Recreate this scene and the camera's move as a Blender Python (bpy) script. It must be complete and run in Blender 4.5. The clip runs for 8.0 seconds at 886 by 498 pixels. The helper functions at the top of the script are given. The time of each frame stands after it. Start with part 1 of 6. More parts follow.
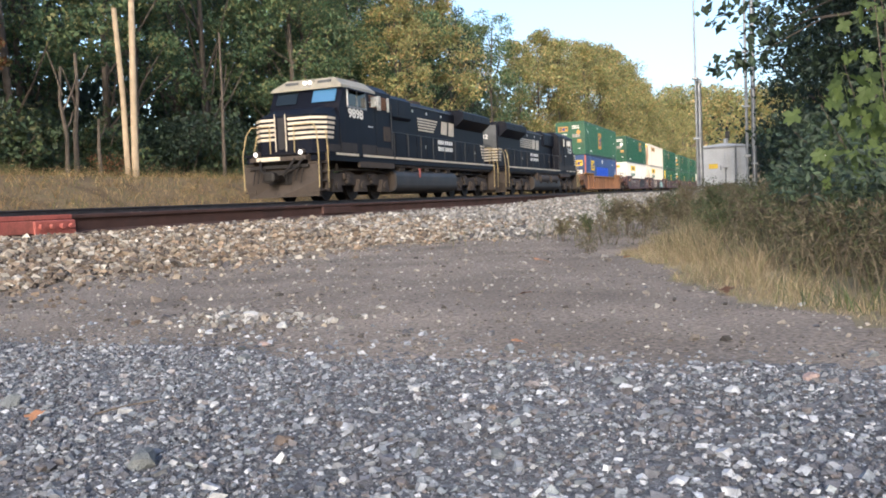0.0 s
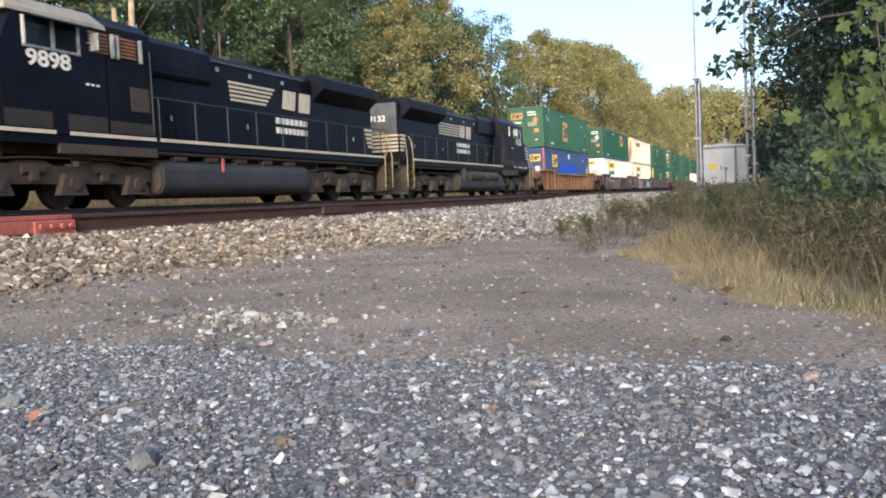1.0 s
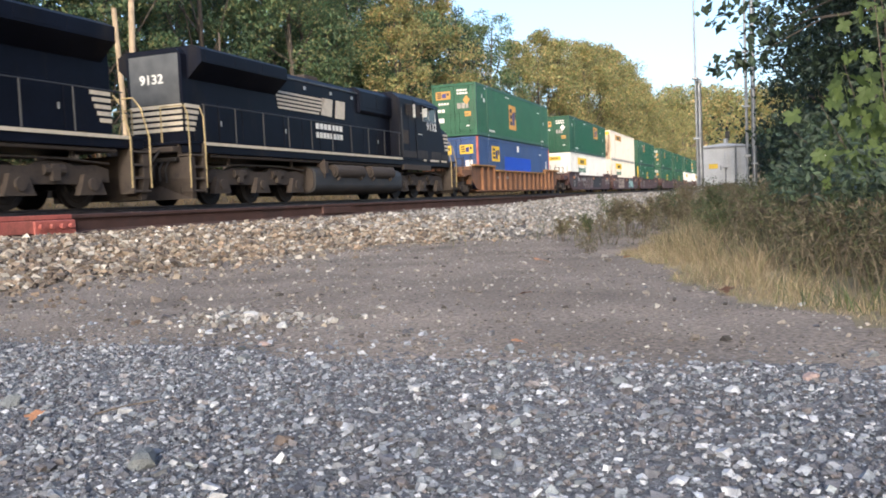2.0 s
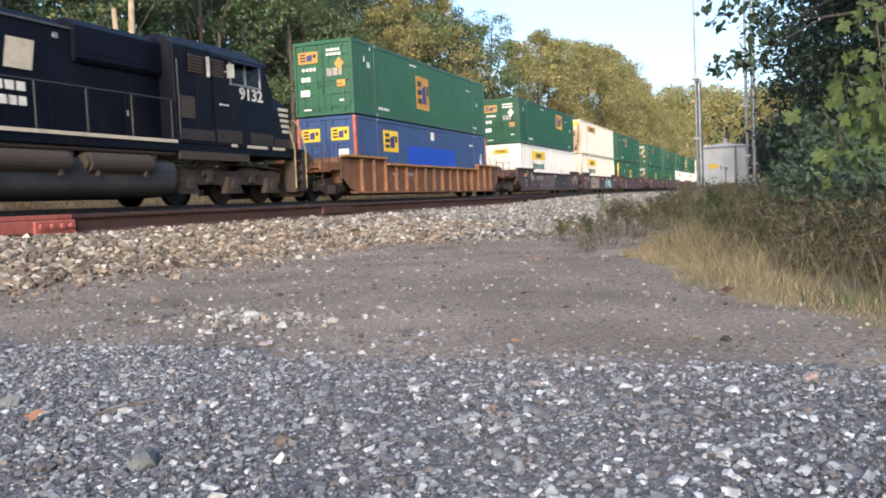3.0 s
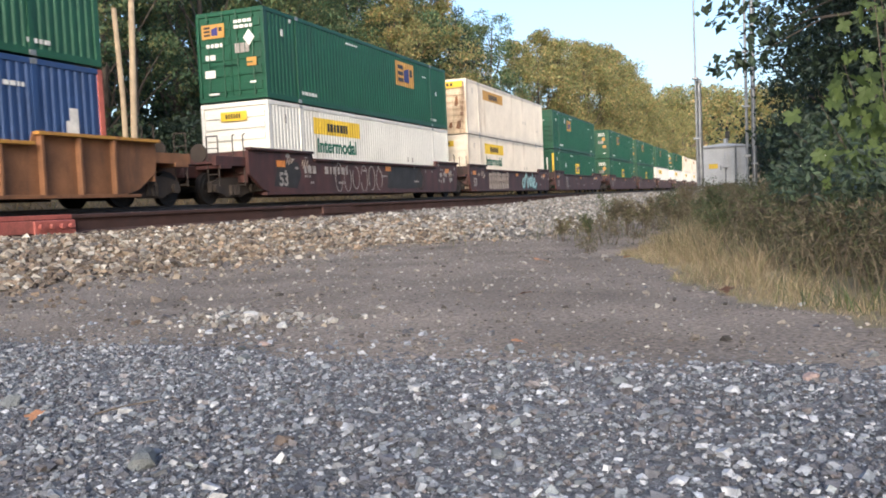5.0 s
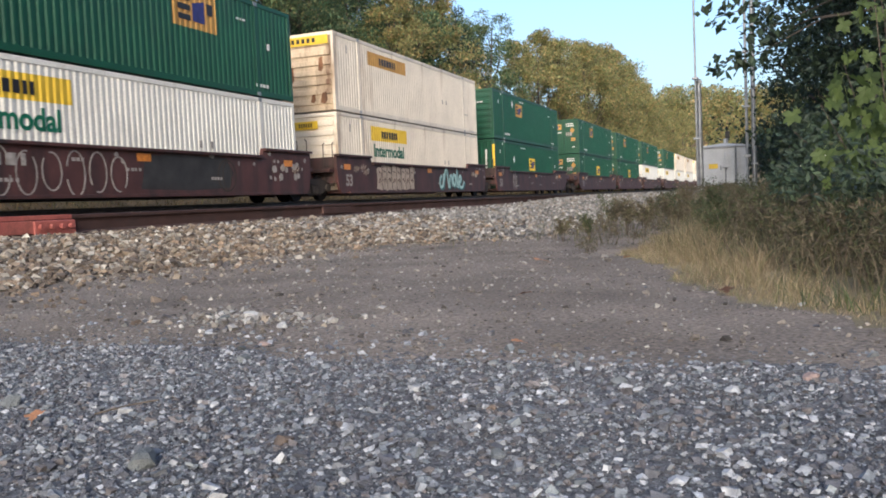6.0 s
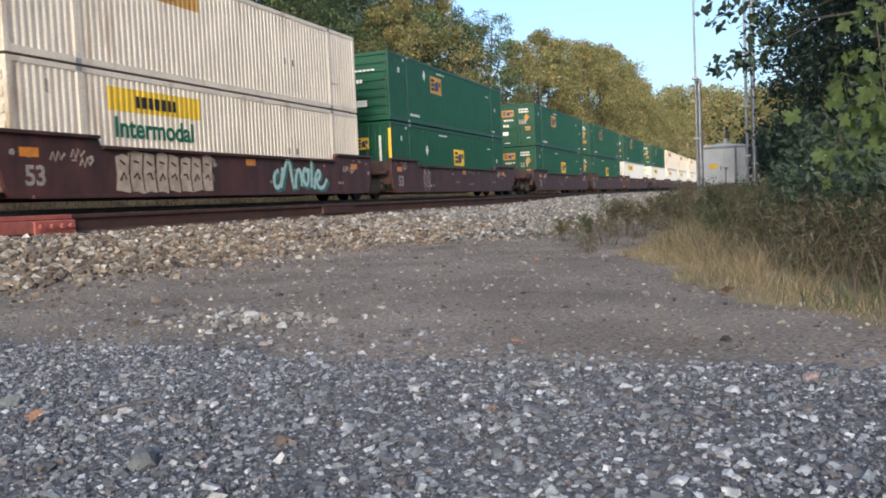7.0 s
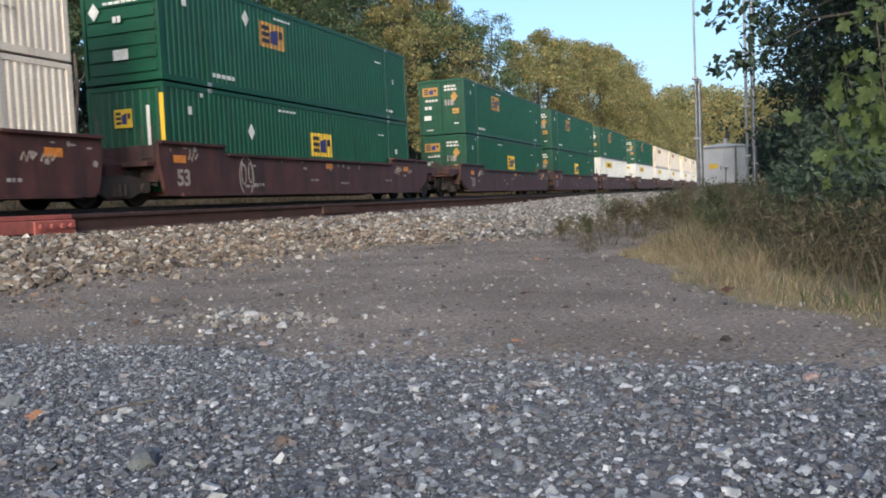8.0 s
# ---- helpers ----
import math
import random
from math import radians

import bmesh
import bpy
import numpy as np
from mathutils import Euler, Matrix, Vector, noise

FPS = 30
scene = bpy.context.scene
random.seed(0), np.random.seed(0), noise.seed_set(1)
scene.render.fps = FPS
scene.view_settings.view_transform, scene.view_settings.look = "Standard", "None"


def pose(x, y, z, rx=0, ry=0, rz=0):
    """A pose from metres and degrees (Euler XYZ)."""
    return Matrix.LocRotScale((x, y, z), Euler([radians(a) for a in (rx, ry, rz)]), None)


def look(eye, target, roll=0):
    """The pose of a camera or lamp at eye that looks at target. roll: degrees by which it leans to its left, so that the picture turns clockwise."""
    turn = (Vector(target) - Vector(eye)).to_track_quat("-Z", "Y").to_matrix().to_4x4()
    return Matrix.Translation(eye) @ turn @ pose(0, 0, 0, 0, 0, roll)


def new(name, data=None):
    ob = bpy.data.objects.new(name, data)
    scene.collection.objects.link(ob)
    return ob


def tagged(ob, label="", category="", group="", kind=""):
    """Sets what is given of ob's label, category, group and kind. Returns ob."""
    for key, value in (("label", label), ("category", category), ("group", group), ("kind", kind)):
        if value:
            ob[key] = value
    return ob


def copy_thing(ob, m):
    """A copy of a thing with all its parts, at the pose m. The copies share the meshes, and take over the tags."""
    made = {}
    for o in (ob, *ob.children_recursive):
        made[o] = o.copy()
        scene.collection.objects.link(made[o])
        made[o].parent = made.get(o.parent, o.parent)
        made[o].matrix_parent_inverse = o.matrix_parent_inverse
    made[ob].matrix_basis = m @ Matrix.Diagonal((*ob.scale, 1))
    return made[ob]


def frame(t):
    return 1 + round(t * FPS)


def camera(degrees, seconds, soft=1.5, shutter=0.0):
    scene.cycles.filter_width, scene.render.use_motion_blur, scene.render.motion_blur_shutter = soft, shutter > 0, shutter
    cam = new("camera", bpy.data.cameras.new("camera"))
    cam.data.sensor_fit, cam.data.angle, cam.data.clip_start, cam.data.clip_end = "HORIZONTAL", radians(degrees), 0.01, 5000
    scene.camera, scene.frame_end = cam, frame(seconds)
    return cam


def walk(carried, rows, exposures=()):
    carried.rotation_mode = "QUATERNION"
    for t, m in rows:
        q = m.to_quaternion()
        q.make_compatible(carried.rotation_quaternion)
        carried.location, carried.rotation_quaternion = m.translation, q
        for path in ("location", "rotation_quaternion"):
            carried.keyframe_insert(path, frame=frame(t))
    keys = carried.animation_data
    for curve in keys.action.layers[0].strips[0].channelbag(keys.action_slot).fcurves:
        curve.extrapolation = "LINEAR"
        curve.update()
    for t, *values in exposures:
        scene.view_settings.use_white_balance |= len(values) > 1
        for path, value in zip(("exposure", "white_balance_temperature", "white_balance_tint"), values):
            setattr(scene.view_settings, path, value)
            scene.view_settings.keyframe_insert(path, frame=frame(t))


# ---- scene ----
# World: metres, z up. The main track runs along +y at x = -16.1; the camera stands at x = y = 0.
EYE_Z = 0.40            # camera height over the gravel
TRACK_X = -16.105       # centre of the main track
RAIL_Z = 0.60           # top of rail, main track
SIDING_X = -7.10        # centre of the siding
SIDING_Z = 0.425        # top of rail, siding

cam = camera(55.88, 8.0, soft=1.8, shutter=0.12)
CAM_POSE = Matrix.Translation((0, 0, EYE_Z)) @ Euler((radians(90 - 3.305), 0, radians(21.33)), "XYZ").to_matrix().to_4x4() @ pose(0, 0, 0, 0, 0, -2.52)
walk(cam, [(0.0, CAM_POSE), (8.0, CAM_POSE)], exposures=[(0.0, 1.34, 5700, 9), (3.0, 1.38, 5700, 9), (4.7, 1.30, 5700, 9), (5.8, 0.94, 5620, 9), (7.0, 0.90, 5570, 8), (8.0, 0.80, 5470, 7)])

# ---- light ----
SUN_EL, SUN_AZ = radians(23), radians(164)     # azimuth of the sun, clockwise from +y
world = bpy.data.worlds.new("world")
scene.world = world
world.use_nodes = True
wn = world.node_tree.nodes
sky = wn.new("ShaderNodeTexSky")
sky.sky_type = 'NISHITA'
sky.sun_disc = False
sky.sun_elevation, sky.sun_rotation = SUN_EL, SUN_AZ
sky.air_density, sky.dust_density = 1.0, 4.0
wn["Background"].inputs["Strength"].default_value = 0.15
world.node_tree.links.new(sky.outputs[0], wn["Background"].inputs["Color"])
sun_data = bpy.data.lights.new("sun", "SUN")
sun_data.energy, sun_data.angle, sun_data.color = 0.85, radians(12), (1.0, 0.84, 0.64)
sun = new("sun", sun_data)
sun_dir = Vector((math.sin(SUN_AZ) * math.cos(SUN_EL), math.cos(SUN_AZ) * math.cos(SUN_EL), math.sin(SUN_EL)))
sun.matrix_basis = look(sun_dir * 50, (0, 0, 0))
# ---- materials ----
def material(name, color, rough=0.8, metal=0.0, noise_scale=6.0, dark=0.6, light=1.15, fine=60.0, bump=0.2, stain=None, stain_scale=1.5, stain_amount=0.45, island=0.0, fine_amp=0.14, streak=False, objrand=0.0, bump_dist=0.01):
    """Principled surface: two scales of grain, optional stains, optional variation from piece to piece."""
    m = bpy.data.materials.new(name)
    m.use_nodes = True
    nt = m.node_tree
    N, L = nt.nodes.new, nt.links.new
    bsdf = nt.nodes["Principled BSDF"]
    bsdf.inputs["Roughness"].default_value = rough
    bsdf.inputs["Metallic"].default_value = metal
    tc = N("ShaderNodeTexCoord")
    big = N("ShaderNodeTexNoise")
    big.inputs["Scale"].default_value, big.inputs["Detail"].default_value = noise_scale, 5
    small = N("ShaderNodeTexNoise")
    small.inputs["Scale"].default_value, small.inputs["Detail"].default_value = fine, 3
    L(tc.outputs["Object"], big.inputs["Vector"])
    L(tc.outputs["Object"], small.inputs["Vector"])
    ramp = N("ShaderNodeMapRange")
    ramp.inputs["From Min"].default_value, ramp.inputs["From Max"].default_value = 0.3, 0.7
    ramp.inputs["To Min"].default_value, ramp.inputs["To Max"].default_value = dark, light
    L(big.outputs["Fac"], ramp.inputs["Value"])
    ramp2 = N("ShaderNodeMapRange")
    ramp2.inputs["From Min"].default_value, ramp2.inputs["From Max"].default_value = 0.25, 0.75
    ramp2.inputs["To Min"].default_value, ramp2.inputs["To Max"].default_value = 1 - fine_amp, 1 + 0.9 * fine_amp
    L(small.outputs["Fac"], ramp2.inputs["Value"])
    mul = N("ShaderNodeMath")
    mul.operation = 'MULTIPLY'
    L(ramp.outputs[0], mul.inputs[0])
    L(ramp2.outputs[0], mul.inputs[1])
    value = mul.outputs[0]
    source = None
    if island:
        source = N("ShaderNodeNewGeometry").outputs["Random Per Island"]
    elif objrand:
        source = N("ShaderNodeObjectInfo").outputs["Random"]
    if source is not None:
        k = island or objrand
        r3 = N("ShaderNodeMapRange")
        r3.inputs["To Min"].default_value, r3.inputs["To Max"].default_value = 1 - k, 1 + k
        L(source, r3.inputs["Value"])
        mul3 = N("ShaderNodeMath")
        mul3.operation = 'MULTIPLY'
        L(value, mul3.inputs[0])
        L(r3.outputs[0], mul3.inputs[1])
        value = mul3.outputs[0]
    mix = N("ShaderNodeMix")
    mix.data_type = 'RGBA'
    mix.blend_type = 'MULTIPLY'
    mix.inputs["Factor"].default_value = 1.0
    if isinstance(color, list):
        cr = N("ShaderNodeValToRGB")
        cr.color_ramp.interpolation = 'LINEAR' if not island else 'CONSTANT'
        while len(cr.color_ramp.elements) < len(color):
            cr.color_ramp.elements.new(0.5)
        for i, c in enumerate(color):
            cr.color_ramp.elements[i].position = i / len(color)
            cr.color_ramp.elements[i].color = (*c, 1)
        if source is not None:
            hsh = N("ShaderNodeMath")
            hsh.operation = 'MULTIPLY'
            hsh.inputs[1].default_value = 37.77
            fr = N("ShaderNodeMath")
            fr.operation = 'FRACT'
            L(source, hsh.inputs[0])
            L(hsh.outputs[0], fr.inputs[0])
            L(fr.outputs[0], cr.inputs["Fac"])
        else:
            L(big.outputs["Fac"], cr.inputs["Fac"])
        L(cr.outputs["Color"], mix.inputs[6])
    else:
        mix.inputs[6].default_value = (*color, 1)
    L(value, mix.inputs[7])
    out = mix.outputs[2]
    if stain is not None:
        sn = N("ShaderNodeTexNoise")
        sn.inputs["Scale"].default_value, sn.inputs["Detail"].default_value, sn.inputs["Roughness"].default_value = stain_scale, 8, 0.65
        if streak:
            mp = N("ShaderNodeMapping")
            mp.inputs["Scale"].default_value = (1.0, 1.0, 0.16)
            L(tc.outputs["Object"], mp.inputs["Vector"])
            L(mp.outputs[0], sn.inputs["Vector"])
        else:
            L(tc.outputs["Object"], sn.inputs["Vector"])
        sr = N("ShaderNodeMapRange")
        sr.inputs["From Min"].default_value, sr.inputs["From Max"].default_value = 0.62 - 0.35 * stain_amount, 0.78 - 0.2 * stain_amount
        L(sn.outputs["Fac"], sr.inputs["Value"])
        mx = N("ShaderNodeMix")
        mx.data_type = 'RGBA'
        L(sr.outputs[0], mx.inputs["Factor"])
        L(out, mx.inputs[6])
        mx.inputs[7].default_value = (*stain, 1)
        out = mx.outputs[2]
    L(out, bsdf.inputs["Base Color"])
    if bump:
        bp = N("ShaderNodeBump")
        bp.inputs["Strength"].default_value, bp.inputs["Distance"].default_value = bump, bump_dist
        L(small.outputs["Fac"], bp.inputs["Height"])
        L(bp.outputs[0], bsdf.inputs["Normal"])
    return m


def leaf_material(name, colors, trans=0.35):
    """Leaves: colour varies from leaf to leaf and in drifts, with light coming through."""
    m = material(name, colors, rough=0.65, noise_scale=0.5, dark=0.7, light=1.25, fine=3.0, bump=0, island=0.35)
    nt = m.node_tree
    bsdf = nt.nodes["Principled BSDF"]
    tr = nt.nodes.new("ShaderNodeBsdfTranslucent")
    mixs = nt.nodes.new("ShaderNodeMixShader")
    mixs.inputs[0].default_value = trans
    col = bsdf.inputs["Base Color"].links[0].from_socket
    nt.links.new(col, tr.inputs["Color"])
    nt.links.new(bsdf.outputs[0], mixs.inputs[1])
    nt.links.new(tr.outputs[0], mixs.inputs[2])
    nt.links.new(mixs.outputs[0], nt.nodes["Material Output"].inputs["Surface"])
    return m


M = {}
M["dirt"] = material("packed_dirt", [(0.126, 0.101, 0.082), (0.165, 0.134, 0.109), (0.20, 0.166, 0.138)], 0.95, noise_scale=1.4, dark=0.72, light=1.2, fine=75, fine_amp=0.65, bump=1.0, bump_dist=0.012)
M["gravel"] = material("crushed_gravel", [(0.145, 0.153, 0.172), (0.078, 0.079, 0.093), (0.20, 0.212, 0.235), (0.105, 0.106, 0.12), (0.32, 0.33, 0.355), (0.125, 0.112, 0.112), (0.15, 0.165, 0.185), (0.09, 0.092, 0.107)], 0.85, noise_scale=60, dark=0.6, light=1.3, fine=260, bump=0.9, island=0.3, bump_dist=0.003)
M["ballast"] = material("track_ballast", [(0.20, 0.165, 0.128), (0.085, 0.068, 0.056), (0.27, 0.235, 0.19), (0.16, 0.122, 0.088), (0.36, 0.335, 0.295), (0.205, 0.150, 0.105), (0.13, 0.117, 0.105), (0.10, 0.076, 0.058), (0.18, 0.14, 0.105)], 0.88, noise_scale=14, dark=0.7, light=1.2, fine=120, bump=0.6, island=0.3, bump_dist=0.006)
M["ballast_pale"] = material("pale_grey_ballast", [(0.20, 0.19, 0.18), (0.13, 0.122, 0.117), (0.26, 0.25, 0.238), (0.17, 0.155, 0.14), (0.33, 0.32, 0.305), (0.22, 0.19, 0.16), (0.15, 0.145, 0.145)], 0.88, noise_scale=14, dark=0.72, light=1.2, fine=120, bump=0.6, island=0.3, bump_dist=0.006)
M["pebble"] = material("road_pebble", [(0.14, 0.122, 0.108), (0.20, 0.18, 0.163), (0.085, 0.073, 0.064), (0.30, 0.285, 0.265), (0.15, 0.13, 0.113), (0.06, 0.052, 0.046)], 0.9, noise_scale=30, fine=200, bump=0.3, island=0.25)
M["grass_soil"] = material("verge_soil", [(0.11, 0.09, 0.055), (0.17, 0.14, 0.085), (0.22, 0.18, 0.10)], 0.95, noise_scale=1.5, fine=40, bump=0.6)
M["rust_rail"] = material("rusty_steel", (0.078, 0.040, 0.034), 0.8, 0.2, noise_scale=3, fine=80, bump=0.3, stain=(0.05, 0.03, 0.028), stain_scale=2)
M["dark_rail"] = material("worn_rail_steel", (0.055, 0.05, 0.055), 0.5, 0.5, noise_scale=3, fine=60, bump=0.2)
M["red_bar"] = material("red_oxide_steel", (0.42, 0.12, 0.10), 0.7, 0.0, noise_scale=5, fine=60, bump=0.3, stain=(0.16, 0.06, 0.045), stain_scale=5)
M["tie"] = material("creosote_timber", (0.06, 0.045, 0.035), 0.9, noise_scale=4, fine=40, bump=0.5)
M["galvanised"] = material("galvanised_steel", (0.36, 0.37, 0.37), 0.5, 0.6, bump=0.1)
M["green_faded"] = material("faded_green_paint", (0.018, 0.084, 0.043), 0.5, noise_scale=1.2, dark=0.85, light=1.15, fine=18, bump=0.04, stain=(0.035, 0.075, 0.045), stain_scale=1.6, stain_amount=0.2, streak=True)
M["green"] = material("deep_green_paint", (0.005, 0.062, 0.029), 0.5, noise_scale=1.2, dark=0.85, light=1.12, fine=18, bump=0.04, stain=(0.012, 0.042, 0.025), stain_scale=1.6, stain_amount=0.2, streak=True)
M["white"] = material("white_container_paint", (0.66, 0.64, 0.59), 0.5, noise_scale=0.8, dark=0.9, light=1.06, fine=18, bump=0.04, stain=(0.36, 0.31, 0.25), stain_scale=1.1, stain_amount=0.15, streak=True)
M["cream"] = material("weathered_cream_paint", (0.68, 0.605, 0.505), 0.55, noise_scale=0.8, dark=0.88, light=1.08, fine=18, bump=0.04, stain=(0.33, 0.24, 0.16), stain_scale=1.3, stain_amount=0.18, streak=True)
M["cream_rusty"] = material("rust_streaked_cream_paint", (0.62, 0.49, 0.34), 0.6, noise_scale=1.5, dark=0.8, light=1.08, fine=18, bump=0.06, stain=(0.13, 0.07, 0.04), stain_scale=1.6, stain_amount=0.42, streak=True)
M["blue"] = material("blue_container_paint", (0.026, 0.058, 0.158), 0.5, noise_scale=1.0, dark=0.85, light=1.12, fine=18, bump=0.04, stain=(0.045, 0.065, 0.13), stain_scale=1.4, stain_amount=0.25, streak=True)
M["blue_patch"] = material("bright_blue_paint", (0.006, 0.05, 0.38), 0.45, noise_scale=1.5, dark=0.9, light=1.08, bump=0.03)
M["orange_post"] = material("faded_orange_paint", (0.45, 0.12, 0.085), 0.6, noise_scale=3, bump=0.05)
M["yellow"] = material("yellow_decal", (0.66, 0.44, 0.025), 0.5, noise_scale=2, dark=0.88, light=1.06, bump=0.02)
M["amber"] = material("faded_amber_decal", (0.42, 0.23, 0.05), 0.55, noise_scale=2, dark=0.8, light=1.1, bump=0.02)
M["ink"] = material("black_ink", (0.015, 0.013, 0.015), 0.5, bump=0)
M["navy"] = material("navy_ink", (0.03, 0.03, 0.16), 0.5, bump=0)
M["letter_white"] = material("white_lettering", (0.72, 0.70, 0.66), 0.55, noise_scale=9, dark=0.75, light=1.05, bump=0)
M["letter_green"] = material("green_lettering", (0.01, 0.13, 0.07), 0.5, bump=0)
M["loco_black"] = material("black_locomotive_paint", (0.0038, 0.005, 0.011), 0.5, noise_scale=0.9, dark=0.7, light=1.25, fine=12, bump=0.05, stain=(0.017, 0.0145, 0.014), stain_scale=1.2, stain_amount=0.2, streak=True)
M["loco_black"].node_tree.nodes["Principled BSDF"].inputs["Specular IOR Level"].default_value = 0.13
M["loco_dust"] = material("dusty_underframe", (0.052, 0.039, 0.031), 0.85, noise_scale=3, dark=0.6, light=1.2, fine=40, bump=0.3, stain=(0.022, 0.017, 0.015), stain_scale=3)
M["loco_grime"] = material("grimy_black_paint", (0.022, 0.017, 0.015), 0.7, noise_scale=2, dark=0.6, light=1.3, fine=20, bump=0.05, stain=(0.03, 0.021, 0.016), stain_scale=2.5, stain_amount=0.25, streak=True)
M["tank_grey"] = material("sooty_tank_paint", (0.027, 0.028, 0.032), 0.6, noise_scale=1.5, dark=0.75, light=1.2, fine=30, bump=0.1, stain=(0.045, 0.037, 0.03), stain_scale=1.5, stain_amount=0.25)
M["stripe"] = material("aged_cream_stripe", (0.54, 0.475, 0.375), 0.55, noise_scale=4, dark=0.75, light=1.08, bump=0.03, stain=(0.22, 0.19, 0.16), stain_scale=4, stain_amount=0.15)
M["cab_roof"] = material("sunlit_roof_paint", (0.27, 0.245, 0.19), 0.6, noise_scale=2, dark=0.7, light=1.15, bump=0.05, stain=(0.12, 0.11, 0.10), stain_scale=2, stain_amount=0.25)
M["grey_end"] = material("grey_hood_paint", (0.08, 0.083, 0.088), 0.5, noise_scale=2, bump=0.04)
M["rail_yellow"] = material("dull_yellow_handrail", (0.34, 0.26, 0.125), 0.6, noise_scale=4, bump=0.05)
M["wheel"] = material("wheel_steel", (0.018, 0.015, 0.014), 0.6, 0.4, noise_scale=6, bump=0.1)
M["wheel_tread"] = material("polished_tread", (0.30, 0.30, 0.31), 0.35, 0.9, bump=0)
M["rust_car"] = material("rusty_orange_well_car", (0.20, 0.092, 0.042), 0.75, noise_scale=1.4, dark=0.65, light=1.2, fine=25, bump=0.15, stain=(0.06, 0.034, 0.023), stain_scale=1.6, stain_amount=0.4, streak=True)
M["maroon_car"] = material("maroon_well_car", (0.072, 0.027, 0.024), 0.6, noise_scale=1.4, dark=0.7, light=1.2, fine=25, bump=0.1, stain=(0.018, 0.012, 0.012), stain_scale=1.3, stain_amount=0.5, streak=True)
M["yellow_sill"] = material("worn_lit_yellow_sill", (0.46, 0.24, 0.04), 0.7, noise_scale=3, dark=0.6, light=1.15, bump=0.1, stain=(0.19, 0.085, 0.04), stain_scale=3, stain_amount=0.45)
M["graffiti_cream"] = material("faded_cream_spray_paint", (0.42, 0.34, 0.27), 0.7, noise_scale=5, dark=0.7, light=1.1, bump=0)
M["graffiti_teal"] = material("pale_teal_spray_paint", (0.38, 0.55, 0.53), 0.7, noise_scale=5, dark=0.75, light=1.1, bump=0)
M["graffiti_deep"] = material("deep_teal_spray_paint", (0.06, 0.15, 0.15), 0.7, noise_scale=5, dark=0.6, light=1.2, bump=0)
M["graffiti_grey"] = material("chalky_grey_spray_paint", (0.32, 0.29, 0.27), 0.8, noise_scale=7, dark=0.6, light=1.15, bump=0)
M["soot_patch"] = material("sooty_grey_overpaint", (0.028, 0.026, 0.026), 0.7, noise_scale=2, dark=0.6, light=1.3, fine=20, bump=0.05)
M["reflector"] = material("orange_reflector", (0.62, 0.22, 0.03), 0.4, bump=0)


def glass_material(name, tint, rough=0.05, gloss=0.9):
    m = bpy.data.materials.new(name)
    m.use_nodes = True
    b = m.node_tree.nodes["Principled BSDF"]
    b.inputs["Base Color"].default_value = (*tint, 1)
    b.inputs["Roughness"].default_value = rough
    b.inputs["Specular IOR Level"].default_value = gloss
    b.inputs["Coat Weight"].default_value = gloss * 0.6
    return m


M["cab_glass"] = glass_material("dark_cab_glass", (0.008, 0.012, 0.015), gloss=0.3)
M["windshield"] = glass_material("sky_reflection_windshield", (0.05, 0.13, 0.24))
lamp_glass = bpy.data.materials.new("lit_headlight")
lamp_glass.use_nodes = True
lb = lamp_glass.node_tree.nodes["Principled BSDF"]
lb.inputs["Emission Color"].default_value = (1.0, 0.93, 0.78, 1)
lb.inputs["Emission Strength"].default_value = 0.55
M["headlight"] = lamp_glass
# ---- geometry helpers ----
def part(name, bm, mat, parent=None, label="", smooth=False, kind=""):
    """Link a bmesh as one mesh object, under a thing or a part."""
    me = bpy.data.meshes.new(name)
    bm.normal_update()
    bm.to_mesh(me)
    bm.free()
    if smooth:
        for p in me.polygons:
            p.use_smooth = True
    mats = mat if isinstance(mat, (list, tuple)) else [mat]
    for m in mats:
        me.materials.append(m)
    ob = new(name, me)
    if parent is not None:
        ob.parent = parent
    return tagged(ob, label=label, kind=kind)


def thing(name, label, category, group="", at=None, kind=""):
    ob = new(name)
    ob.empty_display_size = 0.3
    if at is not None:
        ob.matrix_basis = at
    return tagged(ob, label, category, group, kind)


def box(bm, x0, x1, y0, y1, z0, z1, bevel=0.0, mat=0):
    v = [bm.verts.new((x, y, z)) for z in (z0, z1) for y in (y0, y1) for x in (x0, x1)]
    fs = [bm.faces.new([v[i] for i in f]) for f in ((0, 2, 3, 1), (4, 5, 7, 6), (0, 1, 5, 4), (2, 6, 7, 3), (0, 4, 6, 2), (1, 3, 7, 5))]
    for f in fs:
        f.material_index = mat
    if bevel > 0:
        edges = list({e for f in fs for e in f.edges})
        bmesh.ops.bevel(bm, geom=edges, offset=bevel, segments=2, affect='EDGES', profile=0.6)
    return bm


def cyl(bm, p, q, r, r2=None, n=10, cap=True):
    """A round bar from p to q."""
    p, q = Vector(p), Vector(q)
    r2 = r if r2 is None else r2
    d = (q - p).normalized()
    a = d.orthogonal().normalized()
    b = d.cross(a)
    ring = [[bm.verts.new(c + (a * math.cos(t) + b * math.sin(t)) * rr) for t in [2 * math.pi * i / n for i in range(n)]] for c, rr in ((p, r), (q, r2))]
    for i in range(n):
        bm.faces.new((ring[0][i], ring[0][(i + 1) % n], ring[1][(i + 1) % n], ring[1][i]))
    if cap:
        bm.faces.new(ring[0][::-1])
        bm.faces.new(ring[1])
    return bm


